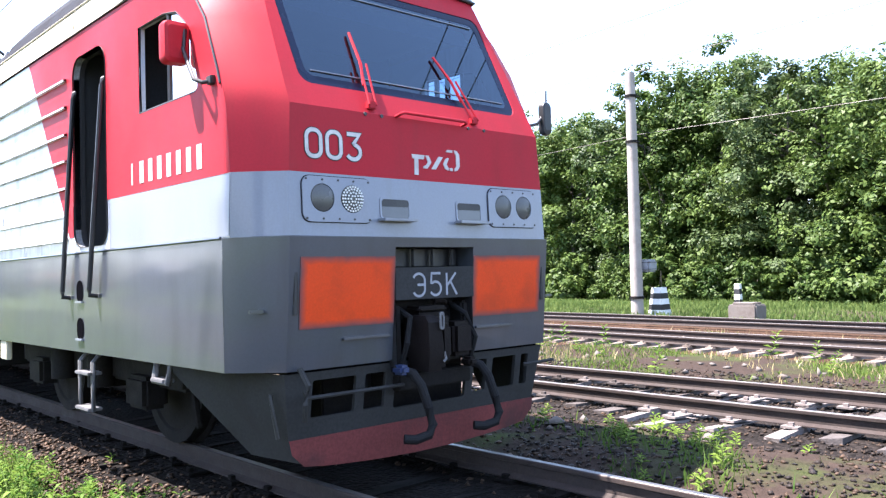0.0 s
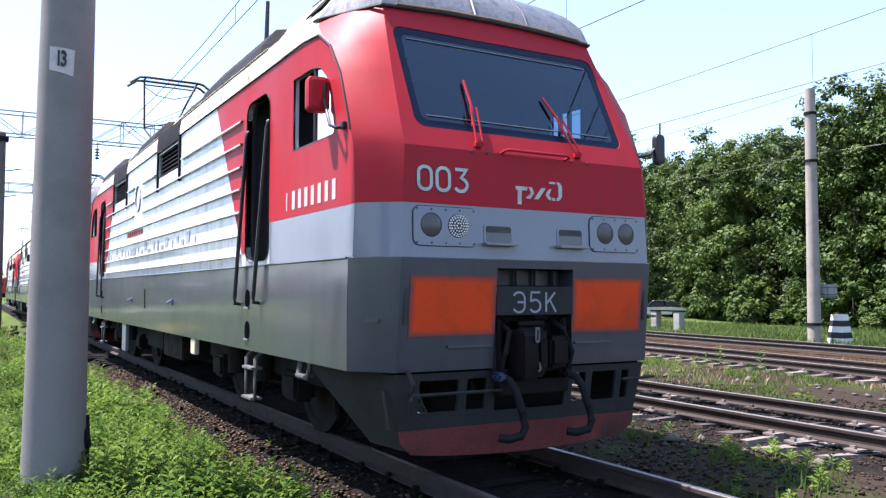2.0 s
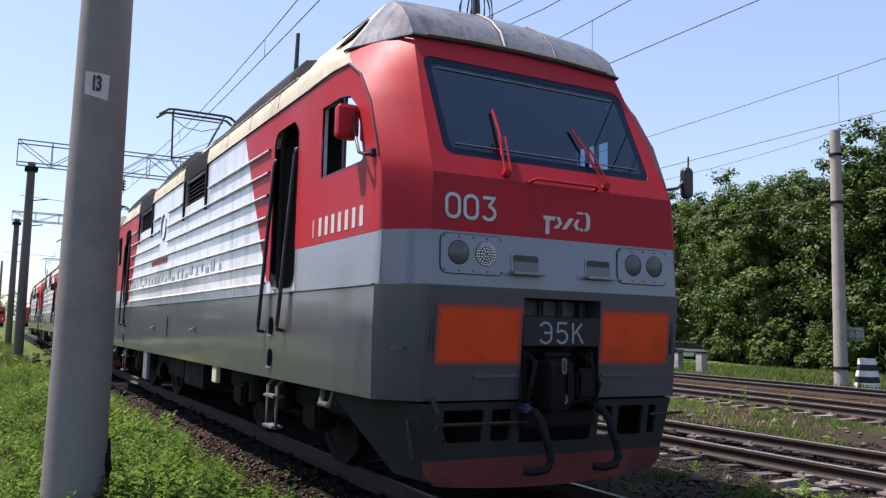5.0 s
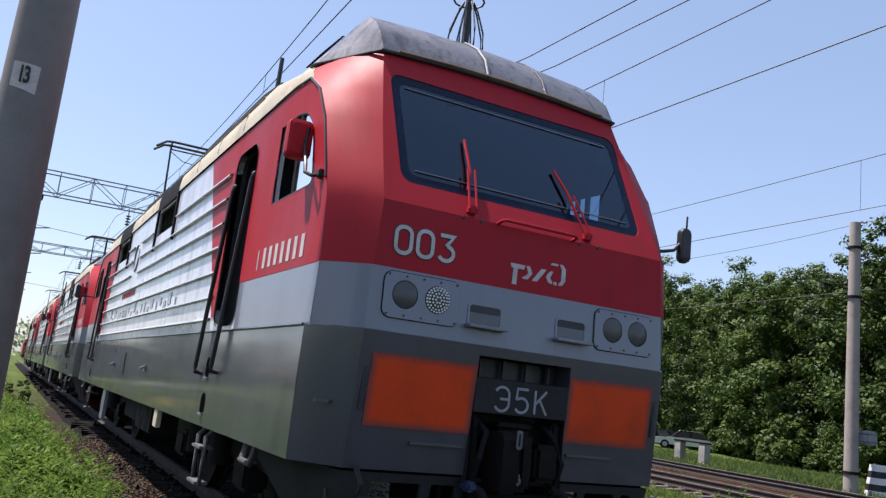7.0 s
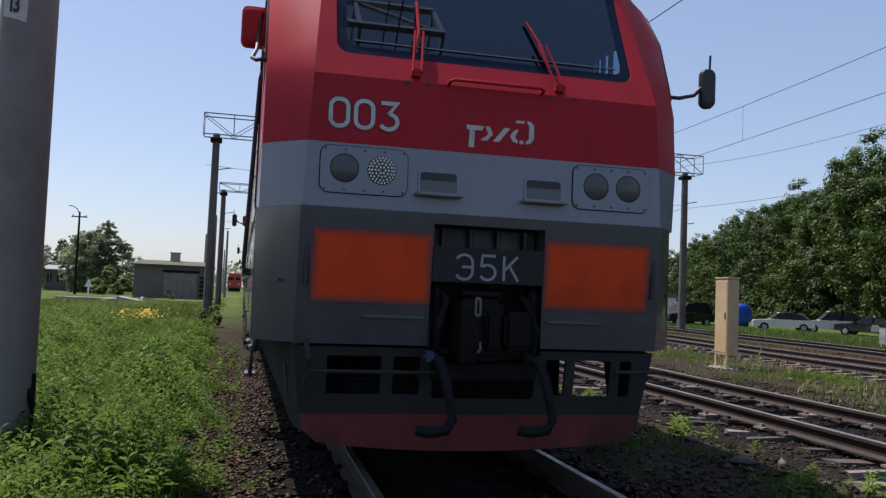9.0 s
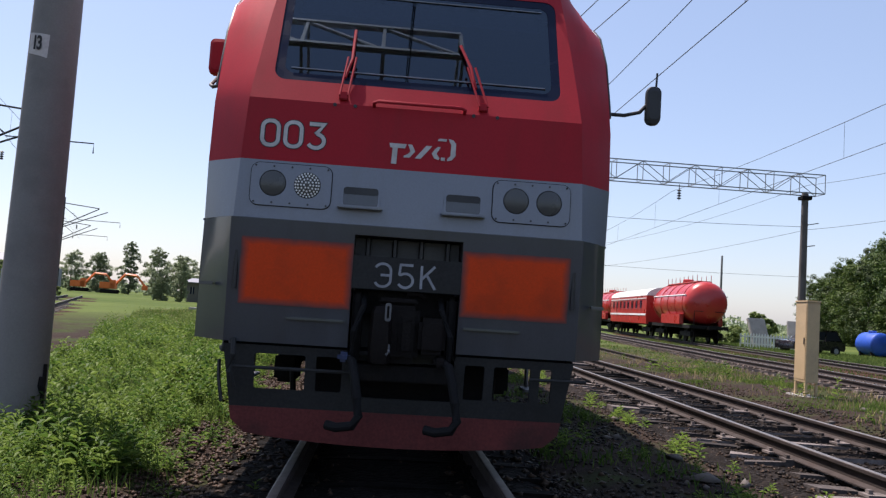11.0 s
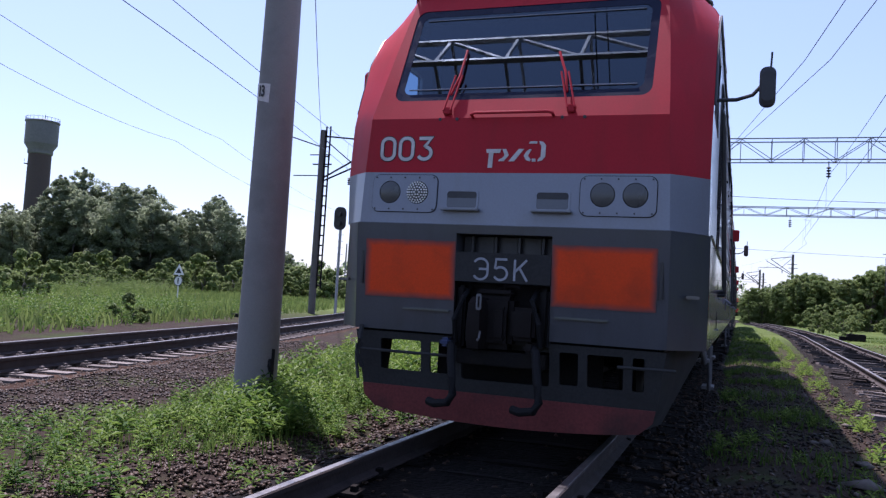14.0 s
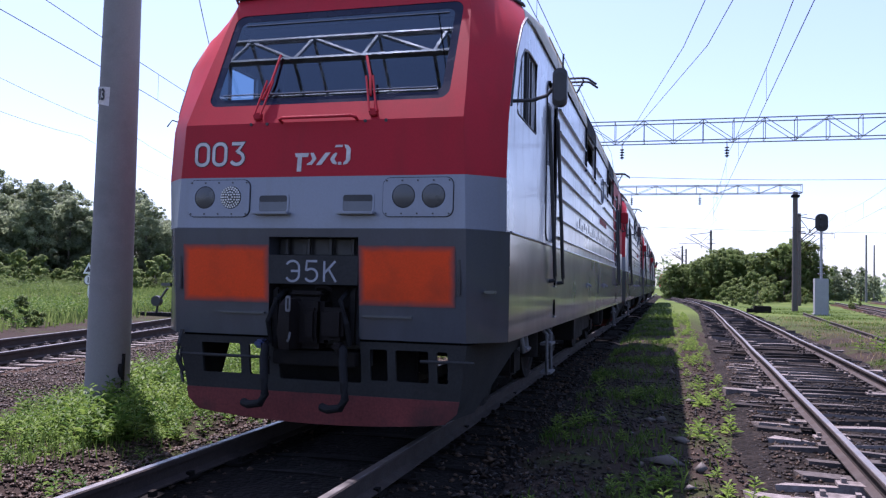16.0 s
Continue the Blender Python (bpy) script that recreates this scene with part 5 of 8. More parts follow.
        for x in (-0.75, 0.1, 0.75):
            a, b = T(x - 0.3, 2.30, 3.0), T(x + 0.3, 2.34, 3.7)
            box(bm, min(a[0], b[0]), max(a[0], b[0]), min(a[1], b[1]), max(a[1], b[1]), 2.2, 3.5, 0.01)
        P("cab_locker", bm, M_CABIN)
    both_ends(interior)

    # coupler, hoses, plough
    def draft(T, flip):
        r = Matrix.Rotation(math.pi, 4, "Z") if flip else Matrix.Identity(4)
        at = Matrix.Translation(T(0, 0, 0)) @ r
        head = at @ Matrix.Translation((0.02, 0.15, 0)) @ Matrix.Diagonal((0.80, 0.9, 1.0, 1.0))
        bm = bmesh.new()
        box(bm, -0.30, 0.12, -0.20, 0.06, 0.86, 1.30, 0.05)
        bm.transform(head)
        c = P("coupler", bm, M_COUPLER, label="greasy brown automatic coupler")
        bm = bmesh.new()
        tube(bm, [(0, 0.0, 1.075), (0, 0.62, 1.075)], 0.15, 12)
        bm.transform(head)
        P("shank", bm, M_COUPLER, c)
        # big tooth: a tapering horn curling forward
        bm = bmesh.new()
        loft(bm, [[(x, y, z) for x, y in sec] for z, sec in ((0.86, ((-0.33, -0.10), (-0.30, -0.30), (-0.17, -0.33), (-0.12, -0.12))), (1.0, ((-0.34, -0.08), (-0.31, -0.33), (-0.16, -0.36), (-0.11, -0.12))), (1.22, ((-0.33, -0.08), (-0.30, -0.31), (-0.17, -0.34), (-0.12, -0.12))), (1.27, ((-0.30, -0.10), (-0.28, -0.25), (-0.19, -0.27), (-0.15, -0.12))))], close=True)
        bm.faces.new([bm.verts.new(q) for q in ((-0.30, -0.10, 1.27), (-0.28, -0.25, 1.27), (-0.19, -0.27, 1.27), (-0.15, -0.12, 1.27))])
        bm.faces.new([bm.verts.new(q) for q in ((-0.33, -0.10, 0.86), (-0.30, -0.30, 0.86), (-0.17, -0.33, 0.86), (-0.12, -0.12, 0.86))])
        bm.transform(head)
        P("large_jaw", bm, M_COUPLER, c)
        bm = bmesh.new()
        box(bm, 0.11, 0.36, -0.24, -0.04, 0.94, 1.205, 0.035)
        bm.transform(head)
        P("small_jaw", bm, M_COUPLER, c)
        bm = bmesh.new()
        box(bm, -0.07, 0.07, -0.25, -0.10, 0.93, 1.20, 0.03)
        bm.transform(head)
        P("lock", bm, M_COUPLER, c)
        bm = bmesh.new()
        box(bm, -0.27, 0.10, -0.17, 0.02, 1.285, 1.335, 0.02)
        bm.transform(head)
        P("head_cap", bm, M_COUPLER, c)
        bm = bmesh.new()
        tube(bm, [(0.0, -0.08, 1.32), (0.0, -0.10, 1.37), (0.10, -0.10, 1.375), (0.16, -0.08, 1.35)], 0.02, 8)
        bm.transform(head)
        P("lifting_lever", bm, M_COUPLER, c)
        bm = bmesh.new()
        plate(bm, rounded(-0.205, -0.150, 1.165, 1.295, 0.02), [rounded(-0.188, -0.167, 1.185, 1.275, 0.01)], lambda u, v, d: (u, -0.362 + d, v), 0.012)
        bm.transform(head)
        P("lock_tag", bm, M_STEPS, c)
        bm = bmesh.new()
        tube(bm, [(-0.15, -0.35, 1.00), (-0.15, -0.37, 0.95), (-0.17, -0.36, 0.93)], 0.012, 6)
        bm.transform(head)
        P("chain_hook", bm, M_STEPS, c)
        for b6 in ((-0.385, -0.31, 0.06, 0.40, 0.84, 1.36, 0.02), (0.31, 0.385, 0.06, 0.40, 0.90, 1.36, 0.02), (-0.385, 0.385, 0.20, 0.40, 1.20, 1.385, 0.01), (-0.36, 0.38, 0.05, 0.40, 0.72, 0.84, 0.01)):
            bm = bmesh.new()
            box(bm, *b6)
            bm.transform(at)
            P("draft_box", bm, M_UNDER)
        for sx, xs in ((-1, (-0.30, -0.36)), (1, (0.27, 0.34))):
            bm = bmesh.new()
            tube(bm, [(xs[0], 0.16, 1.34), (xs[0], -0.02, 1.26), (xs[1], -0.05, 1.08), (xs[1], 0.02, 0.90)], 0.022, 8)
            bm.transform(at)
            P("jumper_cable", bm, M_RUBBER)
        for x, hx in ((-0.33, -0.19), (0.36, 0.18)):
            bm = bmesh.new()
            tube(bm, [(x - 0.10, 0.02, 0.90), (x - 0.02, -0.10, 0.86), (x, -0.16, 0.78), (x + 0.03, -0.20, 0.62), (x + 0.05, -0.22, 0.50), (x + 0.01, -0.22, 0.43), (x - 0.10, -0.20, 0.41), (x - 0.17, -0.16, 0.42)], 0.034, 10)
            bm.transform(at)
            h = P("brake_hose", bm, M_RUBBER, label="black rubber brake hose")
            bm = bmesh.new()
            box(bm, x - 0.13, x - 0.04, -0.10, 0.02, 0.855, 0.925, 0.02)
            bm.transform(at)
            P("hose_fitting", bm, M_COUPLER if x > 0 else mat("blue_cock_paint", (0.015, 0.028, 0.085), 0.5), h)
        # plough: grey frame with openings, red lower band, side wings
        bm = bmesh.new()
        yp = lambda z: 0.10 + 0.16 * (0.95 - z)
        out = [(-1.30, 0.93), (-1.235, 0.475), (1.235, 0.475), (1.30, 0.93)]
        holes = [rounded(-1.07, -0.70, 0.61, 0.87, 0.015, 2), rounded(-0.62, -0.43, 0.61, 0.87, 0.015, 2), rounded(0.48, 0.63, 0.61, 0.87, 0.015, 2), rounded(0.70, 0.98, 0.61, 0.87, 0.015, 2), rounded(1.05, 1.14, 0.61, 0.87, 0.015, 2), rounded(-0.34, 0.40, 0.585, 0.90, 0.02, 2)]
        plate(bm, out, holes, lambda u, v, d: (u, yp(v) + d, v), 0.03)
        for sx in (-1, 1):
            for tri in (((sx * 1.30, yp(0.93), 0.93), (sx * 1.235, yp(0.475), 0.475), (sx * 1.12, yp(0.30), 0.30), (sx * 1.24, 0.66, 0.32), (sx * 1.52, 1.45, 0.94)),):
                bm.faces.new([bm.verts.new(p) for p in tri])
        bm.transform(at)
        pl = P("plough", bm, M_PLGREY, label="dusty grey plough frame with square openings")
        bm = bmesh.new()
        rows = []
        for x in np.linspace(-1.235, 1.235, 13):
            drop = 0.065 * (1 - (x / 1.235) ** 2)
            k = 0.93 - 0.03 * (abs(x) > 1.1)
            rows.append([(x, yp(0.475), 0.475), (x, yp(0.475) - 0.012, 0.475), (x * 0.985, yp(0.37) - 0.03, 0.38 - drop * 0.4), (x * k, yp(0.30) - 0.03, 0.285 - drop), (x * k, yp(0.30) + 0.02, 0.285 - drop)])
        loft(bm, rows)
        bm.transform(at)
        P("plough_band", bm, M_BUFFER, pl, "scraped dull red lower edge of the plough")
        bm = bmesh.new()
        tube(bm, [(-1.20, 0.02, 0.82), (-1.20, 0.0, 0.775), (-0.36, 0.0, 0.775)], 0.014, 6)
        bm.transform(at)
        P("uncoupling_lever", bm, M_PLGREY, pl)
        bm = bmesh.new()
        tube(bm, [(0.95, 0.0, 0.80), (1.38, 0.04, 0.80)], 0.014, 6)
        bm.transform(at)
        P("uncoupling_lever", bm, M_PLGREY, pl)
        bm = bmesh.new()
        tube(bm, [(-1.22, 0.04, 0.97), (-1.20, -0.03, 0.86), (-1.22, -0.02, 0.74), (-1.19, 0.03, 0.62)], 0.02, 6)
        bm.transform(at)
        P("lever_bracket", bm, M_PLGREY, pl)
        bm = bmesh.new()
        tube(bm, [(-1.34, 0.22, 0.80), (-1.33, 0.20, 0.66), (-1.30, 0.20, 0.50)], 0.014, 6)
        bm.transform(at)
        P("lever_handle", bm, M_BLACK, pl)
        # black bar painted in for the shade of the gap over the plough
        bm = bmesh.new()
        box(bm, -1.24, 1.24, 0.11, 0.16, 0.925, 0.955)
        bm.transform(at)
        P("plough_gap", bm, M_VOID, pl)
        # added backing that blocks daylight behind the plough openings
        bm = bmesh.new()
        box(bm, -0.70, 0.76, 0.55, 0.60, 0.40, 0.96, 0.01)
        bm.transform(at)
        P("cross_beam", bm, M_UNDER, pl)
    both_ends(draft)

    # underframe, bogies, wheels
    for b6 in ((-0.62, 0.62, 6.3, 11.2, 0.45, 0.94), (-1.35, 1.35, 7.2, 8.6, 0.52, 0.93), (-1.30, 1.30, 8.9, 10.3, 0.58, 0.93), (-0.5, 0.5, 0.6, LEN - 0.6, 0.75, 0.94)):
        bm = bmesh.new()
        box(bm, *b6, 0.02)
        P("equipment_box", bm, M_UNDER)
    for yc in (4.25, LEN - 4.25):
        bm = bmesh.new()
        for sx in (-1, 1):
            box(bm, sx * 1.02 - 0.09, sx * 1.02 + 0.09, yc - 2.25, yc + 2.25, 0.62, 0.86, 0.03)
            for dy in (-1.45, 1.45):
                box(bm, sx * 1.10 - 0.12, sx * 1.10 + 0.12, yc + dy - 0.22, yc + dy + 0.22, 0.42, 0.72, 0.04)
            for dy in (-0.55, 0.55):
                tube(bm, [(sx * 1.18, yc + dy, 0.55), (sx * 1.18, yc + dy, 0.95)], 0.13, 12)
            for dy in (-2.15, 2.15):
                tube(bm, [(sx * 1.0, yc + dy, 0.8), (sx * 0.95, yc + dy * 1.02, 0.3)], 0.03, 6)
        box(bm, -1.0, 1.0, yc - 0.35, yc + 0.35, 0.5, 0.8, 0.03)
        bg = P("bogie_frame", bm, M_UNDER, label="greasy black bogie frame")
        for dy in (-1.45, 1.45):
            bm = bmesh.new()
            for sx in (-1, 1):
                prof = [(0.18, -0.02), (0.50, 0.0), (0.52, -0.02), (0.625, -0.02), (0.625, 0.10), (0.66, 0.12), (0.66, 0.145), (0.50, 0.13), (0.18, 0.14)]
                w = bmesh.new()
                lathe(w, prof, n=32)
                w.transform(Matrix.Translation((sx * 0.83, yc + dy, RAIL + 0.625)) @ Matrix.Rotation(radians(-90 * sx), 4, "Y"))
                tmp = bpy.data.meshes.new("tmp")
                w.to_mesh(tmp)
                w.free()
                bm.from_mesh(tmp)
                bpy.data.meshes.remove(tmp)
            tube(bm, [(-0.85, yc + dy, RAIL + 0.625), (0.85, yc + dy, RAIL + 0.625)], 0.1, 12)
            P("wheelset", bm, M_UNDER, bg, "greasy dark wheelset")
    for y, z, w in ((11.34, 0.62, 0.22), (5.65, 0.84, 0.12)):
        bm = bmesh.new()
        box(bm, -1.56, -1.50, y - w, y + w, z - w * 0.9, 0.95, 0.01)
        P("hanging_plate", bm, M_LGREY if w > 0.2 else M_BEIGE)
    return tagged(loco, "red, light grey and dark grey electric locomotive with orange front panels", "locomotive", group="locomotives on the track")


loco = locomotive()
for i in (1, 2, 3):
    copy_thing(loco, pose(0, 18.75 * i, 0))


# ---------------------------------------------------------------- poles, gantries, wires
def gz(x, y):
    return float(ground_z(np.array(float(x)), np.array(float(y))))


def concrete_pole(name, x, y, h, r0, r1, label, cat="pole", n=24, lean=(0, 0), surface=None):
    e = tagged(empty(name, (x, y, gz(x, y))), label, cat)
    bm = bmesh.new()
    tube(bm, [(0, 0, -0.4), (lean[0] * 0.5, lean[1] * 0.5, h * 0.5), (lean[0], lean[1], h)], r0, n, r1)
    part("shaft", bm, surface or M_POLE, e)
    return e


p13 = concrete_pole("overhead_line_pole", -3.53, 2.08, 10.0, 0.255, 0.165, "smooth grey concrete pole with a painted number plate in weeds", lean=(0.05, 0.0))
bm = bmesh.new()
prow = []
for z in (3.54, 3.74):
    prow.append([(0.225 * math.sin(a), -0.225 * math.cos(a), z - (0.05 * (a + 0.6) if z < 3.6 else 0.02 * (a + 0.6))) for a in (-0.62, -0.4, -0.2, 0.0, 0.2, 0.46)])
loft(bm, prow)
num = part("number_plate", bm, M_SIGN, p13, "peeling white number patch")
for digit, dx in (("1", -0.092), ("3", -0.052)):
    lettering("plate_digit", digit, 0.185, M_BLACKP, num, Matrix.Translation((dx, -0.232, 3.576)) @ Matrix.Rotation(radians(90), 4, "X"), 0.58, 0.005, 0.002)
bm = bmesh.new()
tube(bm, [(0.25, -0.06, -0.1), (0.255, -0.06, 0.45), (0.25, -0.05, 0.62)], 0.022, 6)
tube(bm, [(0.235, -0.08, 0.5), (0.25, -0.10, 0.42), (0.262, -0.08, 0.36)], 0.03, 6)
part("earthing_rod", bm, M_UNDER, p13)

BAR = 0.028


def gantry(x0, x1, y, zb, zt, wid, poles, label, insulators=(), bar=BAR, pitch=1.35, steel=None, same=False):
    """A rigid cross-beam of lattice steel on concrete poles."""
    e = tagged(empty("lattice_gantry", (x0, y, 0)), label, "overhead line gantry")
    I = Matrix.Translation((-x0, -y, 0))
    ys = (y - wid / 2, y + wid / 2)
    for z in (zb, zt):
        for yy in ys:
            bm = bmesh.new()
            tube(bm, [(x0, yy, z), (x1, yy, z)], bar * 1.25, 4, turn=math.pi / 4)
            bm.transform(I)
            part("chord", bm, steel or M_GSTEEL, e)
    bm = bmesh.new()
    k = max(int((x1 - x0) / pitch), 2)
    for i in range(k + 1):
        xa = x0 + (x1 - x0) * i / k
        for yy in ys:
            tube(bm, [(xa, yy, zb), (xa, yy, zt)], bar * 0.8, 4, turn=math.pi / 4)
            if i < k:
                xb = x0 + (x1 - x0) * (i + 1) / k
                tube(bm, [(xa, yy, zb if i % 2 and not same else zt), (xb, yy, zt if i % 2 and not same else zb)], bar * 0.75, 4, turn=math.pi / 4)
        for z in (zb, zt):
            tube(bm, [(xa, ys[0], z), (xa, ys[1], z)], bar * 0.7, 4, turn=math.pi / 4)
    bm.transform(I)
    part("lattice_bracing", bm, steel or M_GSTEEL, e)
    for px in poles:
        bm = bmesh.new()
        tube(bm, [(px, y, gz(px, y) - 0.3), (px, y, zb + 0.1)], 0.21, 14, 0.16)
        bm.transform(I)
        part("pole", bm, M_POLE_BACKLIT, e, "tapered concrete pole")
        bm = bmesh.new()
        box(bm, px - 0.26, px + 0.26, y - 0.26, y + 0.26, zb - 0.30, zb - 0.12, 0.02)
        bm.transform(I)
        part("pole_clamp", bm, M_UNDER, e)
        for reach, drop, up in ((0.75, 1.6, 0.15), (0.6, 2.7, 0.1)):
            bm = bmesh.new()
            tube(bm, [(px, y, zb - drop), (px + reach, y, zb - drop + up)], 0.025, 6)
            bm.transform(I)
            part("bracket", bm, M_UNDER, e)
    for ix in insulators:
        bm = bmesh.new()
        for j in range(4):
            lathe(bm, [(0.03, 0), (0.11, 0.03), (0.11, 0.05), (0.03, 0.10)], (ix, y, zb - 0.75 + j * 0.13), 10)
        tube(bm, [(ix, y, zb - 0.8), (ix, y, zb)], 0.02, 5)
        bm.transform(I)
        part("insulator", bm, M_BLACKP, e)
    return e


gantry(-3.78, 21.9, 33.9, 8.28, 9.25, 0.9, (-3.2, 21.1), "grey lattice gantry over several tracks on concrete poles", (0.6, 5.4, 14.5))
gantry(-3.6, 11.55, 54.0, 7.98, 8.55, 0.7, (-3.3, 11.15), "grey lattice gantry over two tracks on concrete poles", (0.2, 4.9))
gantry(-9.0, 0.7, -1.75, 7.6, 8.45, 0.95, (-5.2,), "silver lattice cantilever gantry reaching over the front of the locomotive", (), steel=M_GALV_LIT, bar=0.042, pitch=1.05, same=True)


def mast(x, y, h, arm, left, label, lattice=True):
    """A line mast with a tubular cantilever reaching out over a track."""
    e = tagged(empty("line_mast", (x, y, gz(x, y))), label, "line mast")
    bm = bmesh.new()
    tube(bm, [(0, 0, -0.3), (0, 0, h)], 0.19, 12, 0.15)
    part("shaft", bm, M_POLE_BACKLIT, e)
    if lattice:
        bm = bmesh.new()
        for dx in (0.19, 0.42):
            tube(bm, [(dx, 0, 1.3), (dx, 0, h + 0.2)], 0.05, 4)
        for i in range(int((h - 1.0) / 0.52)):
            tube(bm, [(0.19, 0, 1.45 + i * 0.52), (0.42, 0, 1.45 + i * 0.52)], 0.04, 4)
        part("lattice_post", bm, M_UNDER, e)
    bm = bmesh.new()
    tube(bm, [(0, 0, h - 0.3), (arm * 0.64, 0, h - 0.65)], 0.045, 6)
    tube(bm, [(0, 0, h - 2.6), (arm * 0.64, 0, h - 0.70)], 0.048, 6)
    tube(bm, [(0, 0, h - 2.75), (arm * 0.78, 0, h - 0.95)], 0.045, 6)
    tube(bm, [(0, 0, h - 0.4), (arm * 0.31, 0, h - 1.7)], 0.03, 5)
    tube(bm, [(arm * 0.31, 0, h - 1.8), (arm, 0, h - 1.85), (arm, 0, h - 2.3)], 0.03, 5)
    tube(bm, [(-0.7, 0, h - 1.3), (0.5, 0, h - 1.3)], 0.03, 5)
    tube(bm, [(-0.5, 0, h - 1.8), (0.6, 0, h - 1.8)], 0.04, 5)
    if left:
        tube(bm, [(0, 0, h - 0.9), (-left, 0, h + 0.2), (-left - 0.3, 0, h - 0.15)], 0.035, 6)
        tube(bm, [(0, 0, h - 2.4), (-left * 0.45, 0, h - 2.4)], 0.03, 6)
    part("cantilever", bm, M_UNDER, e)
    bm = bmesh.new()
    for j in range(4):
        lathe(bm, [(0.03, 0), (0.10, 0.03), (0.03, 0.09)], (arm * 0.30, 0, 6.72 + j * 0.1), 8)
    part("insulator", bm, M_BLACKP, e)
    return e


mast(-19.05, 31.4, 9.6, 5.6, 3.6, "tall concrete and lattice line mast beside the curving track")
mast(-30.5, 72.4, 9.4, 5.6, 3.0, "lattice line mast beside the curving track")
mast(-38.0, 92.0, 9.0, 5.6, 2.0, "far lattice line mast beside the curving track")
for x, y, h, a in ((8.3, 110, 9.2, -4.2), (5.2, 150, 9.0, -3.5), (6.1, 162, 9.0, -3.5), (14.4, 75, 8.5, 3.0), (17.5, 98, 8.5, 3.0)):
    mast(x, y, h, a, 0, "slender concrete line mast beside far tracks", lattice=False)
for x, y, h in ((30.1, 122.7, 9.6), (36.1, 145.3, 9.4), (-7.3, 120, 9), (-5.5, 160, 8.5), (-47, 95, 8.5), (-62, 120, 9), (-4.5, 76, 8.2), (-3.8, 98, 8.2), (40, 88, 10)):
    concrete_pole("pole", x, y, h, 0.17, 0.11, "plain concrete pole far along the tracks", n=10)

pr = concrete_pole("overhead_line_pole", 20.7, 12.15, 8.75, 0.225, 0.17, "weathered pale concrete pole with a small relay box", surface=mat("sunbleached_concrete_pole", (0.30, 0.265, 0.235), 0.8, var=0.14, scale=1.5, fine=60, bump=0.15, dirt=(0.18, 0.155, 0.135), dirt_amt=0.8, dirt_scale=1.4))
bm = bmesh.new()
box(bm, 0.20, 0.76, -0.40, -0.02, 1.56, 2.02, 0.06)
rb = part("relay_box", bm, M_GALV, pr, "grey strapped metal box")
bm = bmesh.new()
for z in (1.66, 1.90):
    box(bm, 0.192, 0.768, -0.408, -0.012, z, z + 0.014)
box(bm, 0.0, 0.25, -0.06, 0.06, 1.74, 1.80)
part("strap", bm, M_UNDER, rb)
bm = bmesh.new()
for z, r in ((6.2, 0.235), (7.85, 0.215), (0.62, 0.26)):
    lathe(bm, [(r, 0), (r, 0.09)], (0, 0, z), 16)
tube(bm, [(0.2, 0, 6.25), (0.62, -0.1, 6.05), (0.66, -0.1, 5.85)], 0.03, 6)
tube(bm, [(0.2, 0, 7.9), (0.50, 0, 7.95)], 0.03, 6)
part("pole_band", bm, M_UNDER, pr)


def wire(pts, r=0.009, label="thin overhead wire running along the track"):
    bm = bmesh.new()
    tube(bm, pts, r, 5)
    tagged(part("overhead_wire", bm, M_WIRE), label, "overhead wire", group="overhead wires")


def catenary(line, s0, s1, spans, zc, zm, sag, r=0.009):
    """A straight contact wire under a sagging carrier with droppers."""
    pts = [(*line(s), zc) for s in np.linspace(s0, s1, 40)]
    wire(pts, r, "contact wire over the track")
    car, drops = [], bmesh.new()
    for a, b in zip(spans, spans[1:]):
        for i in range(12):
            t = i / 12
            s = a + (b - a) * t
            z = zm - sag * 4 * t * (1 - t)
            car.append((*line(s), z))
            if i % 3 == 1:
                tube(drops, [(*line(s), z), (*line(s), zc)], 0.005, 4)
    car.append((*line(spans[-1]), zm))
    wire(car, r, "sagging carrier wire over the track")
    tagged(part("dropper_wires", drops, M_WIRE), "thin dropper wires between carrier and contact wire", "overhead wire", group="overhead wires")


catenary(lambda s: (0.25 * math.sin(s / 12), s), -40, 150, (-40, -1.75, 33.9, 54, 100, 150), 6.85, 7.85, 0.7)
catenary(lambda s: (5.05 + 0.012 * s if s < 54 else second_line(s)[0], s), -40, 116, (-40, -8, 33.9, 54, 116), 6.30, 7.7, 0.5)
catenary(lambda s: (11.75 + 0.07 * s, s), -40, 110, (-40, -8, 33.9, 70, 110), 6.35, 7.9, 0.5)
catenary(lambda s: left_line(s), -30, 88, (-30, -12, 31.5, 71.9, 88), 6.3, 7.8, 0.8)
for x0, x1 in ((5.0, 4.15), (5.45, 4.75)):
    wire([(x0, -20, 8.0), (x1, 7, 7.75), (x1 - 1.0, 16, 7.75), (0.6, 33.9, 8.2)], 0.010, "thin wire slanting from the siding to the main track")
for x0, z0, sag in ((21.2, 6.45, 0.25), (21.2, 8.75, 0.5), (-18.2, 9.6, 0.4), (-21.4, 9.5, 0.5)):
    for s0, s1 in ((-40, 12.1), (12.1, 33.9), (33.9, 75)):
        pts = []
        for t in np.linspace(0, 1, 12):
            s = float(s0 + (s1 - s0) * t)
            pts.append((x0 + (left_line(s)[0] + 7.85 if x0 < 0 else 0.0), s, z0 - sag * 4 * t * (1 - t)))
        wire(pts, 0.010, "thin feeder wire on the line poles")
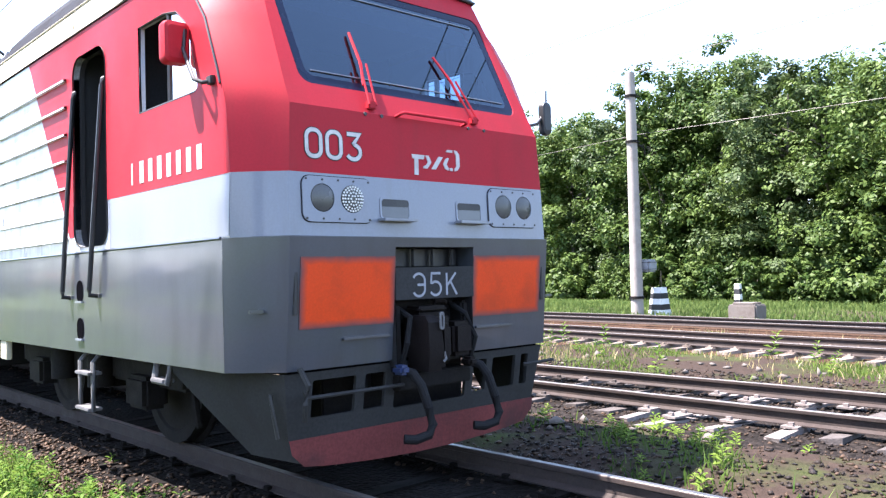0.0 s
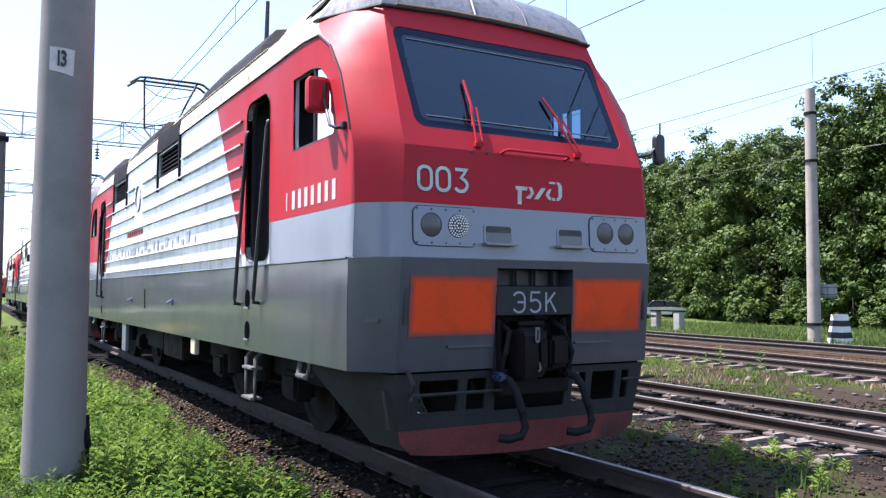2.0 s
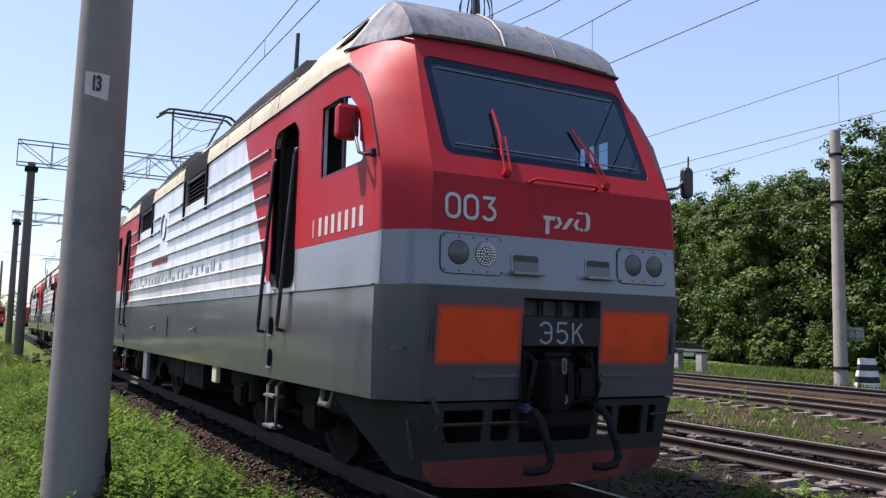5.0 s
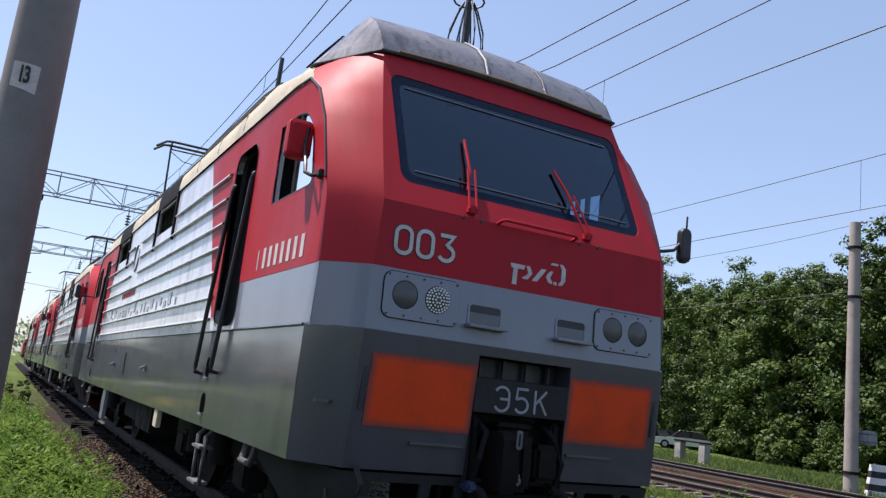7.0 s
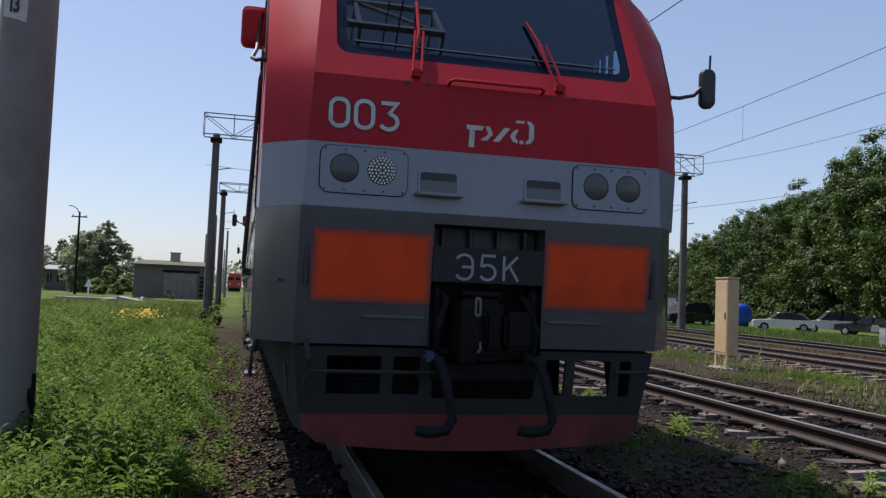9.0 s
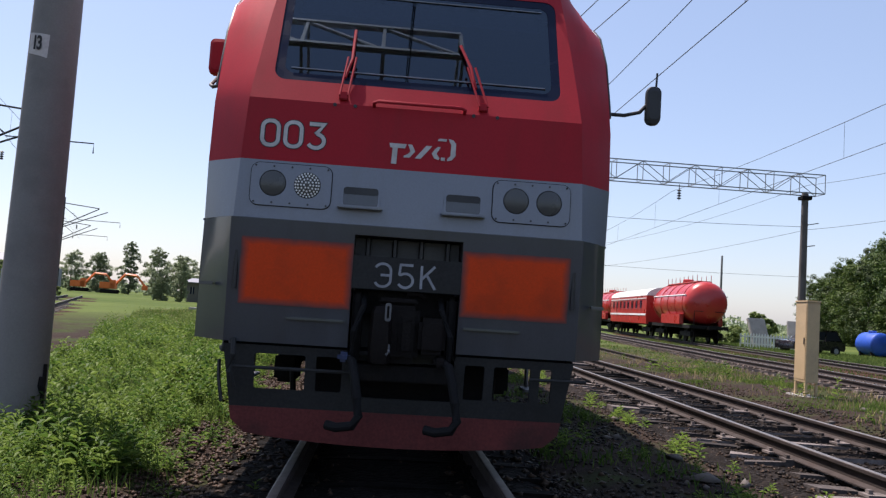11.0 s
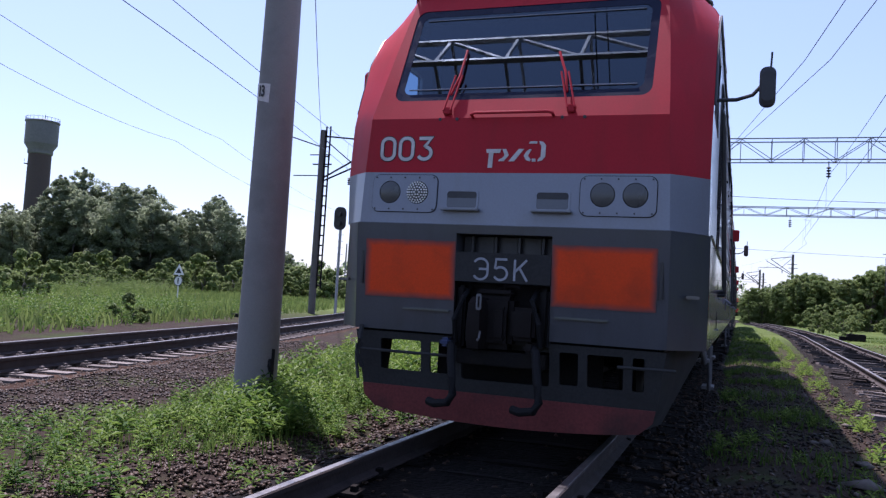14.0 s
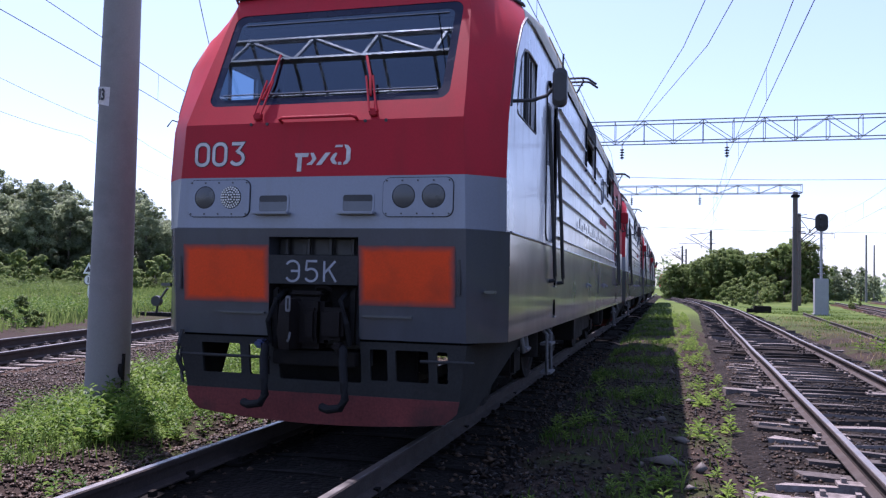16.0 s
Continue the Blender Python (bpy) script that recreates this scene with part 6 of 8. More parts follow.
for a, b, z in (((-3.6, 33.9, 6.9), (21.0, 33.9, 6.6), 0.35), ((-4, 54, 5.9), (34, 56, 5.6), 0.4), ((-3.5, 2.1, 8.6), (-19.2, 31.5, 9.2), 0.5)):
    wire([tuple(Vector(a).lerp(Vector(b), t) - Vector((0, 0, z * 4 * t * (1 - t)))) for t in np.linspace(0, 1, 12)], 0.011, "thin cross wire between line poles")


# ---------------------------------------------------------------- lineside things
def cabinet():
    e = tagged(empty("relay_cabinet", (9.35, 11.6, gz(9.35, 11.6))), "sand-coloured steel relay cabinet on legs beside the track", "cabinet")
    e.rotation_euler.z = radians(-95)
    e.scale = (1.25, 0.67, 1.0)
    m = mat("sand_cabinet_paint", (0.50, 0.37, 0.21), 0.55, var=0.12, scale=2, bump=0.05, dirt=(0.28, 0.22, 0.15), dirt_amt=0.6)
    bm = bmesh.new()
    box(bm, -0.24, 0.24, -0.21, 0.21, 0.32, 2.08, 0.01)
    b = part("body", bm, m, e)
    bm = bmesh.new()
    box(bm, -0.26, 0.26, -0.23, 0.23, 2.08, 2.12, 0.008)
    part("lid", bm, m, e)
    bm = bmesh.new()
    box(bm, -0.215, 0.215, -0.222, -0.21, 0.38, 2.02, 0.004)
    d = part("door", bm, m, e)
    bm = bmesh.new()
    box(bm, 0.15, 0.18, -0.245, -0.222, 1.15, 1.30, 0.004)
    part("handle", bm, M_BLACKP, d)
    for x in (-0.2, 0.2):
        for y in (-0.17, 0.17):
            bm = bmesh.new()
            box(bm, x - 0.03, x + 0.03, y - 0.03, y + 0.03, -0.1, 0.33)
            part("leg", bm, m, e)
    bm = bmesh.new()
    box(bm, -0.40, 0.40, -0.36, 0.36, -0.12, 0.03, 0.02)
    part("footing", bm, M_CONC, e)


cabinet()


def striped_post(x, y, h, w0, w1):
    e = tagged(empty("marker_post", (x, y, gz(x, y))), "black and white striped concrete marker post in the grass", "marker post")
    n = 5
    for i in range(n):
        a, b = i / n, (i + 1) / n
        wa, wb = w0 + (w1 - w0) * a, w0 + (w1 - w0) * b
        bm = bmesh.new()
        loft(bm, [[(sx * w / 2, sy * w / 2, z) for sx, sy in ((-1, -1), (1, -1), (1, 1), (-1, 1))] for w, z in ((wa, h * a), (wb, h * b))], close=True)
        bm.faces.new([bm.verts.new((sx * wb / 2, sy * wb / 2, h * b)) for sx, sy in ((-1, -1), (1, -1), (1, 1), (-1, 1))])
        part("stripe", bm, M_WHITEP if i % 2 == 0 else M_BLACKP, e, "white stripe" if i % 2 == 0 else "black stripe")
    return e


striped_post(21.5, 11.75, 1.0, 0.60, 0.38)
striped_post(25.0, 10.55, 1.0, 0.25, 0.19)
bm = bmesh.new()
box(bm, 19.1, 19.8, 6.95, 7.85, gz(19.5, 7.4) - 0.1, 0.40, 0.04)
box(bm, 19.2, 19.7, 7.05, 7.75, 0.40, 0.46, 0.02)
tagged(part("concrete_block", bm, M_CONCSL), "low weathered concrete block with a lid in the grass", "concrete block")
bench = tagged(empty("barrier", (24.2, 22.4, gz(24.2, 22.4))), "plank on two stout concrete blocks beside the siding", "barrier")
for dy in (-0.75, 0.7):
    bm = bmesh.new()
    box(bm, -0.17, 0.17, dy - 0.2, dy + 0.2, -0.1, 0.84 if dy > 0 else 0.84, 0.025)
    part("block", bm, M_CONC, bench)
bm = bmesh.new()
box(bm, -0.20, 0.20, -0.98, 0.92, 0.84, 0.90, 0.01)
part("plank", bm, M_UNDER, bench)


def colour_signal(x, y, zb, zt, label, cab=True):
    e = tagged(empty("signal", (x, y, gz(x, y))), label, "railway signal")
    bm = bmesh.new()
    tube(bm, [(0, 0, -0.2), (0, 0, zt + 0.1)], 0.075, 10)
    part("post", bm, M_GALV, e)
    bm = bmesh.new()
    ring = rounded(-0.36, 0.36, zb, zt + 0.15, 0.30, 6)
    plate(bm, ring, [], lambda u, v, d: (u, -0.14 + d, v), 0.03)
    s = part("backboard", bm, M_BLACKP, e, "dark oval backboard")
    for z in (zb + 0.35, zb + 0.85):
        bm = bmesh.new()
        disc(bm, (0, -0.16, z), (0, -1, 0), 0.11, 0.12, 14)
        part("lamp_hood", bm, M_BLACK, s)
    if cab:
        bm = bmesh.new()
        box(bm, -0.38, 0.38, -0.25, 0.35, 0.1, 2.2, 0.02)
        box(bm, -0.45, 0.45, -0.32, 0.42, -0.2, 0.12, 0.02)
        part("base_cabinet", bm, M_GALV, e, "grey steel base cabinet")
    bm = bmesh.new()
    for z in np.arange(2.5, zb, 0.35):
        tube(bm, [(-0.18, 0.08, z), (0.18, 0.08, z)], 0.014, 5)
    part("ladder_rungs", bm, M_GALV, e)


colour_signal(11.55, 46.5, 5.0, 5.9, "dark oval colour light signal on a grey post with a cabinet")
colour_signal(-18.6, 33.2, 4.5, 5.6, "dark oval colour light signal on a tall post beside the track", cab=False)
bm = bmesh.new()
box(bm, -23.6, -22.7, 46.4, 47.1, -0.2, 2.0, 0.03)
tagged(part("relay_cabinet", bm, M_GALV), "grey steel relay cabinet beside the curving track", "cabinet")
bm = bmesh.new()
box(bm, -36.9, -35.0, 53.2, 54.0, -0.2, 1.0, 0.04)
box(bm, -36.2, -35.6, 53.3, 53.9, 1.0, 2.0, 0.04)
tagged(part("relay_cabinet", bm, M_CONC), "pale grey equipment housing in the grass field", "cabinet")

lever = tagged(empty("point_lever", (-16.0, 21.0, gz(-16.0, 21.0))), "black hand-worked point lever on a dark base", "point lever")
bm = bmesh.new()
box(bm, -0.75, 0.75, -0.25, 0.25, -0.1, 0.12, 0.03)
part("base", bm, M_UNDER, lever)
bm = bmesh.new()
tube(bm, [(0.0, 0, 0.1), (0.05, 0, 0.5), (0.45, 0, 1.05)], 0.045, 6)
disc(bm, (0.0, -0.1, 0.55), (0, 1, 0), 0.2, 0.2, 12)
part("lever_arm", bm, M_BLACK, lever)
ptm = tagged(empty("point_machine", (8.4, 47.6, gz(8.4, 47.6))), "dark low point machine beside the siding", "point machine")
bm = bmesh.new()
box(bm, -0.5, 0.5, -0.3, 0.3, 0.0, 0.42, 0.04)
part("housing", bm, M_UNDER, ptm)
bm = bmesh.new()
box(bm, -0.9, -0.5, -0.2, 0.2, 0.0, 0.25, 0.03)
part("motor", bm, M_UNDER, ptm)

sg = tagged(empty("warning_sign", (-27.5, 31.4, gz(-27.5, 31.4))), "white triangular and round warning signs on one post in the field", "sign")
bm = bmesh.new()
tube(bm, [(0, 0, -0.2), (0, 0, 2.9)], 0.05, 8)
part("post", bm, M_WHITEP, sg)
bm = bmesh.new()
plate(bm, [(-0.55, 2.35), (0.55, 2.35), (0.0, 3.25)], [], lambda u, v, d: (u, -0.06 + d, v), 0.02)
tri = part("triangle_board", bm, M_WHITEP, sg)
bm = bmesh.new()
plate(bm, [(-0.28, 2.5), (0.28, 2.5), (0.0, 2.95)], [], lambda u, v, d: (u, -0.072 + d, v), 0.006)
part("dark_mark", bm, M_BLACKP, tri)
bm = bmesh.new()
disc(bm, (0, -0.06, 1.85), (0, 1, 0), 0.42, 0.02, 20)
rd = part("round_board", bm, M_WHITEP, sg)
bm = bmesh.new()
tube(bm, [(0.40 * math.cos(a * 0.393), -0.07, 1.85 + 0.40 * math.sin(a * 0.393)) for a in range(17)], 0.03, 5)
box(bm, -0.05, 0.05, -0.075, -0.062, 1.62, 2.1)
part("dark_mark", bm, M_BLACKP, rd)
sg.scale = (0.67, 0.67, 0.67)


# ---------------------------------------------------------------- vehicles
def car(x, y, yaw, col, label, suv=False, dark=False):
    e = tagged(empty("car", (x, y, gz(x, y))), label, "car", group="parked cars")
    e.rotation_euler.z = radians(yaw)
    paint = mat("car_paint", col, 0.25, var=0.04, bump=0, coat=0.6)
    L, W, H = 4.2, 1.66, 1.62 if suv else 1.40
    belt = 0.92 if suv else 0.86
    bm = bmesh.new()
    prof = [(-L / 2, 0.32), (-L / 2 - 0.02, 0.62), (-L / 2 + 0.1, belt - 0.08), (-L / 2 + 1.1, belt), (L / 2 - 0.25, belt), (L / 2, belt - 0.15), (L / 2 + 0.02, 0.5), (L / 2 - 0.05, 0.32)]
    loft(bm, [[(px, -W / 2 + 0.04, pz) for px, pz in prof], [(px, -W / 2, pz * 0.99) for px, pz in prof], [(px, W / 2, pz * 0.99) for px, pz in prof], [(px, W / 2 - 0.04, pz) for px, pz in prof]], close=False)
    for s in (-1, 1):
        bm.faces.new([bm.verts.new((px, s * (W / 2 - 0.02), pz)) for px, pz in prof])
    roof = [(-L / 2 + 1.15, belt), (-L / 2 + 1.85, H), (L / 2 - (0.55 if suv else 0.85), H), (L / 2 - 0.2, belt)]
    loft(bm, [[(px, s * (W / 2 - (0.04 if pz < H else 0.18)), pz) for px, pz in roof] for s in (-1, 1)], close=True)
    b = part("body", bm, paint, e)
    wg = mat("car_window", (0.010, 0.012, 0.015), 0.4, bump=0, spec=0.12)
    for s in (-1, 1):
        for a, c in ((0.05, 0.48), (0.52, 0.95)):
            bm = bmesh.new()
            lo = lambda t: (roof[0][0] + (roof[3][0] - roof[0][0]) * t, s * (W / 2 - 0.028), belt + 0.05)
            hi = lambda t: (roof[1][0] + (roof[2][0] - roof[1][0]) * t, s * (W / 2 - 0.158), H - 0.09)
            bm.faces.new([bm.verts.new(p) for p in (lo(a), lo(c), hi(c), hi(a))])
            part("side_window", bm, wg, b)
        bm = bmesh.new()
        for px in (-L / 2 + 0.02, L / 2 - 0.02):
            box(bm, px - 0.05, px + 0.05, s * (W / 2 - 0.22) - 0.16, s * (W / 2 - 0.22) + 0.16, 0.58, 0.74, 0.02)
        part("lamp", bm, M_LENS, b)
    for sx, ry in ((-1, 0.55), (1, 0.5)):
        bm = bmesh.new()
        p0, p1 = (roof[0], roof[1]) if sx < 0 else (roof[3], roof[2])
        o = -0.012 if sx < 0 else 0.012
        bm.faces.new([bm.verts.new(p) for p in ((p0[0] * 0.9 + p1[0] * 0.1 + o, -W / 2 + 0.12, belt + 0.06), (p0[0] * 0.9 + p1[0] * 0.1 + o, W / 2 - 0.12, belt + 0.06), (p0[0] * 0.1 + p1[0] * 0.9 + o, W / 2 - 0.22, H - 0.06), (p0[0] * 0.1 + p1[0] * 0.9 + o, -W / 2 + 0.22, H - 0.06))])
        part("windscreen", bm, wg, b)
    for px in (-L / 2 + 0.75, L / 2 - 0.75):
        for s in (-1, 1):
            bm = bmesh.new()
            disc(bm, (px, s * (W / 2 + 0.01), 0.31), (0, -s, 0), 0.31, 0.2, 18)
            w = part("wheel", bm, M_RUBBER, e)
            bm = bmesh.new()
            disc(bm, (px, s * (W / 2 + 0.018), 0.31), (0, -s, 0), 0.18, 0.02, 14)
            part("rim", bm, M_GALV, w)
    return e


car(37.6, 48.0, -28, (0.62, 0.62, 0.60), "white hatchback parked at the edge of the wood")
car(40.6, 46.4, -30, (0.50, 0.51, 0.53), "silver estate car parked at the edge of the wood", suv=True)
car(41.6, 43.8, -60, (0.025, 0.025, 0.03), "black car parked between two pale cars")
car(42.6, 41.6, -40, (0.55, 0.55, 0.53), "old white hatchback parked beside a black car")
car(27.9, 45.4, 15, (0.012, 0.012, 0.015), "dark car parked beyond the striped posts", suv=True)


def water_tank(x, y):
    e = tagged(empty("water_tank", (x, y, gz(x, y))), "bright blue cylindrical steel tank lying beside the parked cars", "tank")
    blue = mat("blue_tank_paint", (0.012, 0.075, 0.42), 0.45, var=0.15, scale=1.5, bump=0.04, dirt=(0.01, 0.035, 0.16), dirt_amt=0.6, dirt_scale=1.2)
    turn = Matrix.Translation((0, 0, 1.3)) @ Matrix.Rotation(radians(90), 4, "X")
    bm = bmesh.new()
    lathe(bm, [(0.0, -1.55), (0.55, -1.50), (0.95, -1.36), (1.08, -1.25), (1.10, -1.2), (1.10, 1.2), (1.08, 1.25), (0.95, 1.36), (0.55, 1.50), (0.0, 1.55)], n=28)
    bm.transform(turn)
    part("shell", bm, blue, e)
    bm = bmesh.new()
    lathe(bm, [(0.36, 0), (0.36, 0.16), (0.30, 0.20), (0.0, 0.21)], (0, 0.2, 2.36), 16)
    part("manhole", bm, blue, e)
    for dy in (-0.9, 0.9):
        bm = bmesh.new()
        box(bm, -0.85, 0.85, dy - 0.12, dy + 0.12, -0.1, 0.55, 0.02)
        part("cradle", bm, M_UNDER, e)
    return e


wt = water_tank(38.4, 55.2)
wt.scale = (0.82, 0.82, 0.82)
for x, y, w, lean, turn in ((28.6, 53.4, 1.5, 24, 10), (30.9, 52.6, 1.3, 20, -15)):
    bm = bmesh.new()
    box(bm, -w / 2, w / 2, -0.12, 0.12, 0.0, 2.5, 0.05)
    o = part("concrete_slab", bm, M_CONC)
    o.matrix_world = pose(x, y, gz(x, y) - 0.05, -lean, 0, turn)
    tagged(o, "pale concrete slab leaning behind the fence", "concrete slab", group="slabs behind the fence")

M_FIRE = mat("fire_train_red", (0.44, 0.024, 0.02), 0.35, var=0.12, scale=1, dirt=(0.25, 0.03, 0.02), dirt_amt=0.5, coat=0.2)


def wagon_base(e, L):
    bm = bmesh.new()
    box(bm, -1.3, 1.3, 0.0, L, 1.0, 1.25, 0.02)
    part("underframe", bm, M_UNDER, e)
    for yc in (1.9, L - 1.9):
        bm = bmesh.new()
        for s in (-1, 1):
            box(bm, s * 1.0 - 0.1, s * 1.0 + 0.1, yc - 1.4, yc + 1.4, 0.45, 0.8, 0.04)
        box(bm, -1.0, 1.0, yc - 0.3, yc + 0.3, 0.5, 1.0, 0.03)
        bg = part("bogie", bm, M_UNDER, e)
        for dy in (-0.92, 0.92):
            bm = bmesh.new()
            for s in (-1, 1):
                disc(bm, (s * 0.84, yc + dy, 0.475 + RAIL), (-s, 0, 0), 0.475, 0.12, 20)
            tube(bm, [(-0.8, yc + dy, 0.53), (0.8, yc + dy, 0.53)], 0.08, 8)
            part("wheelset", bm, M_COUPLER, bg)
    bm = bmesh.new()
    for y, s in ((0, -1), (L, 1)):
        box(bm, -0.15, 0.15, y - 0.4, y + 0.4, 0.95, 1.2, 0.03)
    part("coupler", bm, M_UNDER, e)


def tank_wagon(p0, p1, label):
    d = Vector(p1) - Vector(p0)
    e = tagged(empty("tank_wagon", (*p0, 0)), label, "railway wagon", group="fire train")
    e.rotation_euler.z = math.atan2(-d.x, d.y)
    L = d.length - 0.8
    wagon_base(e, L)
    bm = bmesh.new()
    R, zc = 1.48, 2.78
    prof = [(0.05, 0.25), (0.5, 0.30), (0.95, 0.42), (1.25, 0.60), (1.42, 0.82), (R, 1.1), (R, L - 1.1), (1.42, L - 0.82), (1.25, L - 0.6), (0.95, L - 0.42), (0.5, L - 0.3), (0.05, L - 0.25)]
    lathe(bm, prof, n=32)
    bm.transform(Matrix.Translation((0, 0, zc)) @ Matrix.Rotation(radians(-90), 4, "X"))
    part("tank", bm, M_FIRE, e, "glossy red cylindrical tank")
    bm = bmesh.new()
    for y in np.linspace(1.5, L - 1.5, 5):
        tube(bm, [(1.5 * math.cos(a), y, zc + 1.5 * math.sin(a)) for a in np.linspace(-0.6, 3.74, 20)], 0.025, 5)
    part("tank_strap", bm, M_FIRE, e)
    bm = bmesh.new()
    for s in (-1, 1):
        tube(bm, [(s * 1.40, 0.9, zc + 0.5), (s * 1.40, L - 0.9, zc + 0.5)], 0.05, 6)
    part("white_line", bm, M_WHITEP, e)
    bm = bmesh.new()
    box(bm, -0.5, 0.5, 1.5, L - 1.5, zc + 1.46, zc + 1.54)
    for s in (-1, 1):
        for y in np.linspace(1.6, L - 1.6, 8):
            tube(bm, [(s * 0.48, y, zc + 1.5), (s * 0.48, y, zc + 1.95)], 0.02, 5)
    lathe(bm, [(0.4, 0), (0.4, 0.3), (0.3, 0.36)], (0, L / 2, zc + 1.45), 16)
    part("walkway", bm, M_FIRE, e)
    for s in (-1, 1):
        bm = bmesh.new()
        box(bm, s * 1.35 - 0.15, s * 1.35 + 0.15, 2.0, L - 4.0, 1.25, 1.95, 0.03)
        part("locker", bm, M_FIRE, e)
    bm = bmesh.new()
    for x in (-1.0, 1.0):
        tube(bm, [(x, 0.05, 1.2), (x, 0.05, 2.2), (x * 0.4, 0.05, 2.2)], 0.03, 5)
    part("end_rail", bm, M_UNDER, e)


def coach(p0, p1, label):
    d = Vector(p1) - Vector(p0)
    e = tagged(empty("coach", (*p0, 0)), label, "railway coach", group="fire train")
    e.rotation_euler.z = math.atan2(-d.x, d.y)
    L = d.length - 0.7
    wagon_base(e, L)
    bm = bmesh.new()
    sec = [(-1.5, 1.1), (-1.53, 2.0), (-1.5, 3.45), (1.5, 3.45), (1.53, 2.0), (1.5, 1.1)]
    loft(bm, [[(x, y, z) for x, z in sec] for y in (0.2, L - 0.2)], close=True)
    for y in (0.2, L - 0.2):
        bm.faces.new([bm.verts.new((x, y, z)) for x, z in sec])
    part("body", bm, M_FIRE, e)
    bm = bmesh.new()
    arc = [(1.52 * math.cos(a), 3.45 + 0.72 * math.sin(a)) for a in np.linspace(0, math.pi, 12)]
    loft(bm, [[(x, y, z) for x, z in arc] for y in (0.15, L - 0.15)])
    for y in (0.15, L - 0.15):
        bm.faces.new([bm.verts.new((x, y, z)) for x, z in arc])
    part("roof", bm, M_WHITEP, e, "white rounded roof")
    for s in (-1, 1):
        for z, h in ((1.78, 0.16), (3.18, 0.07)):
            bm = bmesh.new()
            box(bm, s * 1.535, s * 1.55, 0.3, L - 0.3, z, z + h)
            part("white_line", bm, M_WHITEP, e)
        for i in range(8):
            y = 2.0 + (L - 4.4) * i / 7
            bm = bmesh.new()
            box(bm, s * 1.50, s * 1.54, y, y + 0.75, 2.35, 3.05, 0.01)
            w = part("window", bm, M_BAND, e)
            bm = bmesh.new()
            ring = [(s * 1.54, y, 2.35), (s * 1.54, y + 0.75, 2.35), (s * 1.54, y + 0.75, 3.05), (s * 1.54, y, 3.05)]
            tube(bm, ring + ring[:1], 0.025, 4)
            part("frame", bm, M_FIRE, w)


tank_wagon((21.97, 47.5), (23.35, 59.7), "glossy red tank wagon with a white line")
coach((23.38, 60.0), (25.44, 78.2), "red railway coach with white roof and white lines")
tank_wagon((25.48, 78.6), (27.13, 93.2), "red tank wagon behind the coach")


def picket_fence(x0, y0, x1, y1, label):
    """Low rails with upright pickets, one mesh each, between two ends."""
    d = Vector((x1 - x0, y1 - y0, 0))
    e = tagged(empty("picket_fence", (x0, y0, gz(x0, y0))), label, "fence")
    e.rotation_euler.z = math.atan2(d.y, d.x)
    L = d.length
    for z in (0.28, 0.78):
        bm = bmesh.new()
        box(bm, 0, L, -0.02, 0.02, z, z + 0.09, 0.006)
        part("rail", bm, M_WHITEP, e)
    bm = bmesh.new()
    plate(bm, [(-0.055, 0.04), (0.055, 0.04), (0.055, 0.98), (0.0, 1.08), (-0.055, 0.98)], [], lambda u, v, q: (u, -0.022 - q, v), 0.02)
    first = part("picket", bm, M_WHITEP, e)
    for k in range(1, int(L / 0.19)):
        o = new("picket", first.data)
        o.parent = e
        o.location = (0.1 + 0.19 * k, 0, 0)


picket_fence(25.6, 50.6, 30.0, 48.8, "low white picket fence beside the fire train")


def far_loco(x, y, label):
    e = tagged(empty("shunting_locomotive", (x, y, 0)), label, "locomotive", group="far locomotives")
    bm = bmesh.new()
    box(bm, -1.55, 1.55, 0, 14, 1.0, 3.6, 0.15)
    box(bm, -1.4, 1.4, 0.3, 4, 3.5, 4.3, 0.2)
    part("body", bm, M_FIRE, e)
    for s in (-1, 1):
        bm = bmesh.new()
        box(bm, s * 0.75 - 0.55, s * 0.75 + 0.55, -0.02, 0.05, 2.7, 3.4, 0.03)
        part("windscreen", bm, M_BAND, e)
        bm = bmesh.new()
        disc(bm, (s * 1.0, 0.0, 1.8), (0, -1, 0), 0.16, 0.05, 12)
        part("headlight", bm, M_WHITEP, e)
    bm = bmesh.new()
    box(bm, -1.3, 1.3, 0.1, 13.9, 0.1, 1.0, 0.02)
    part("underframe", bm, M_UNDER, e)


far_loco(2.2, 196, "red locomotive standing far along the line")
far_loco(-3.6, 188, "red locomotive standing far off beside another")


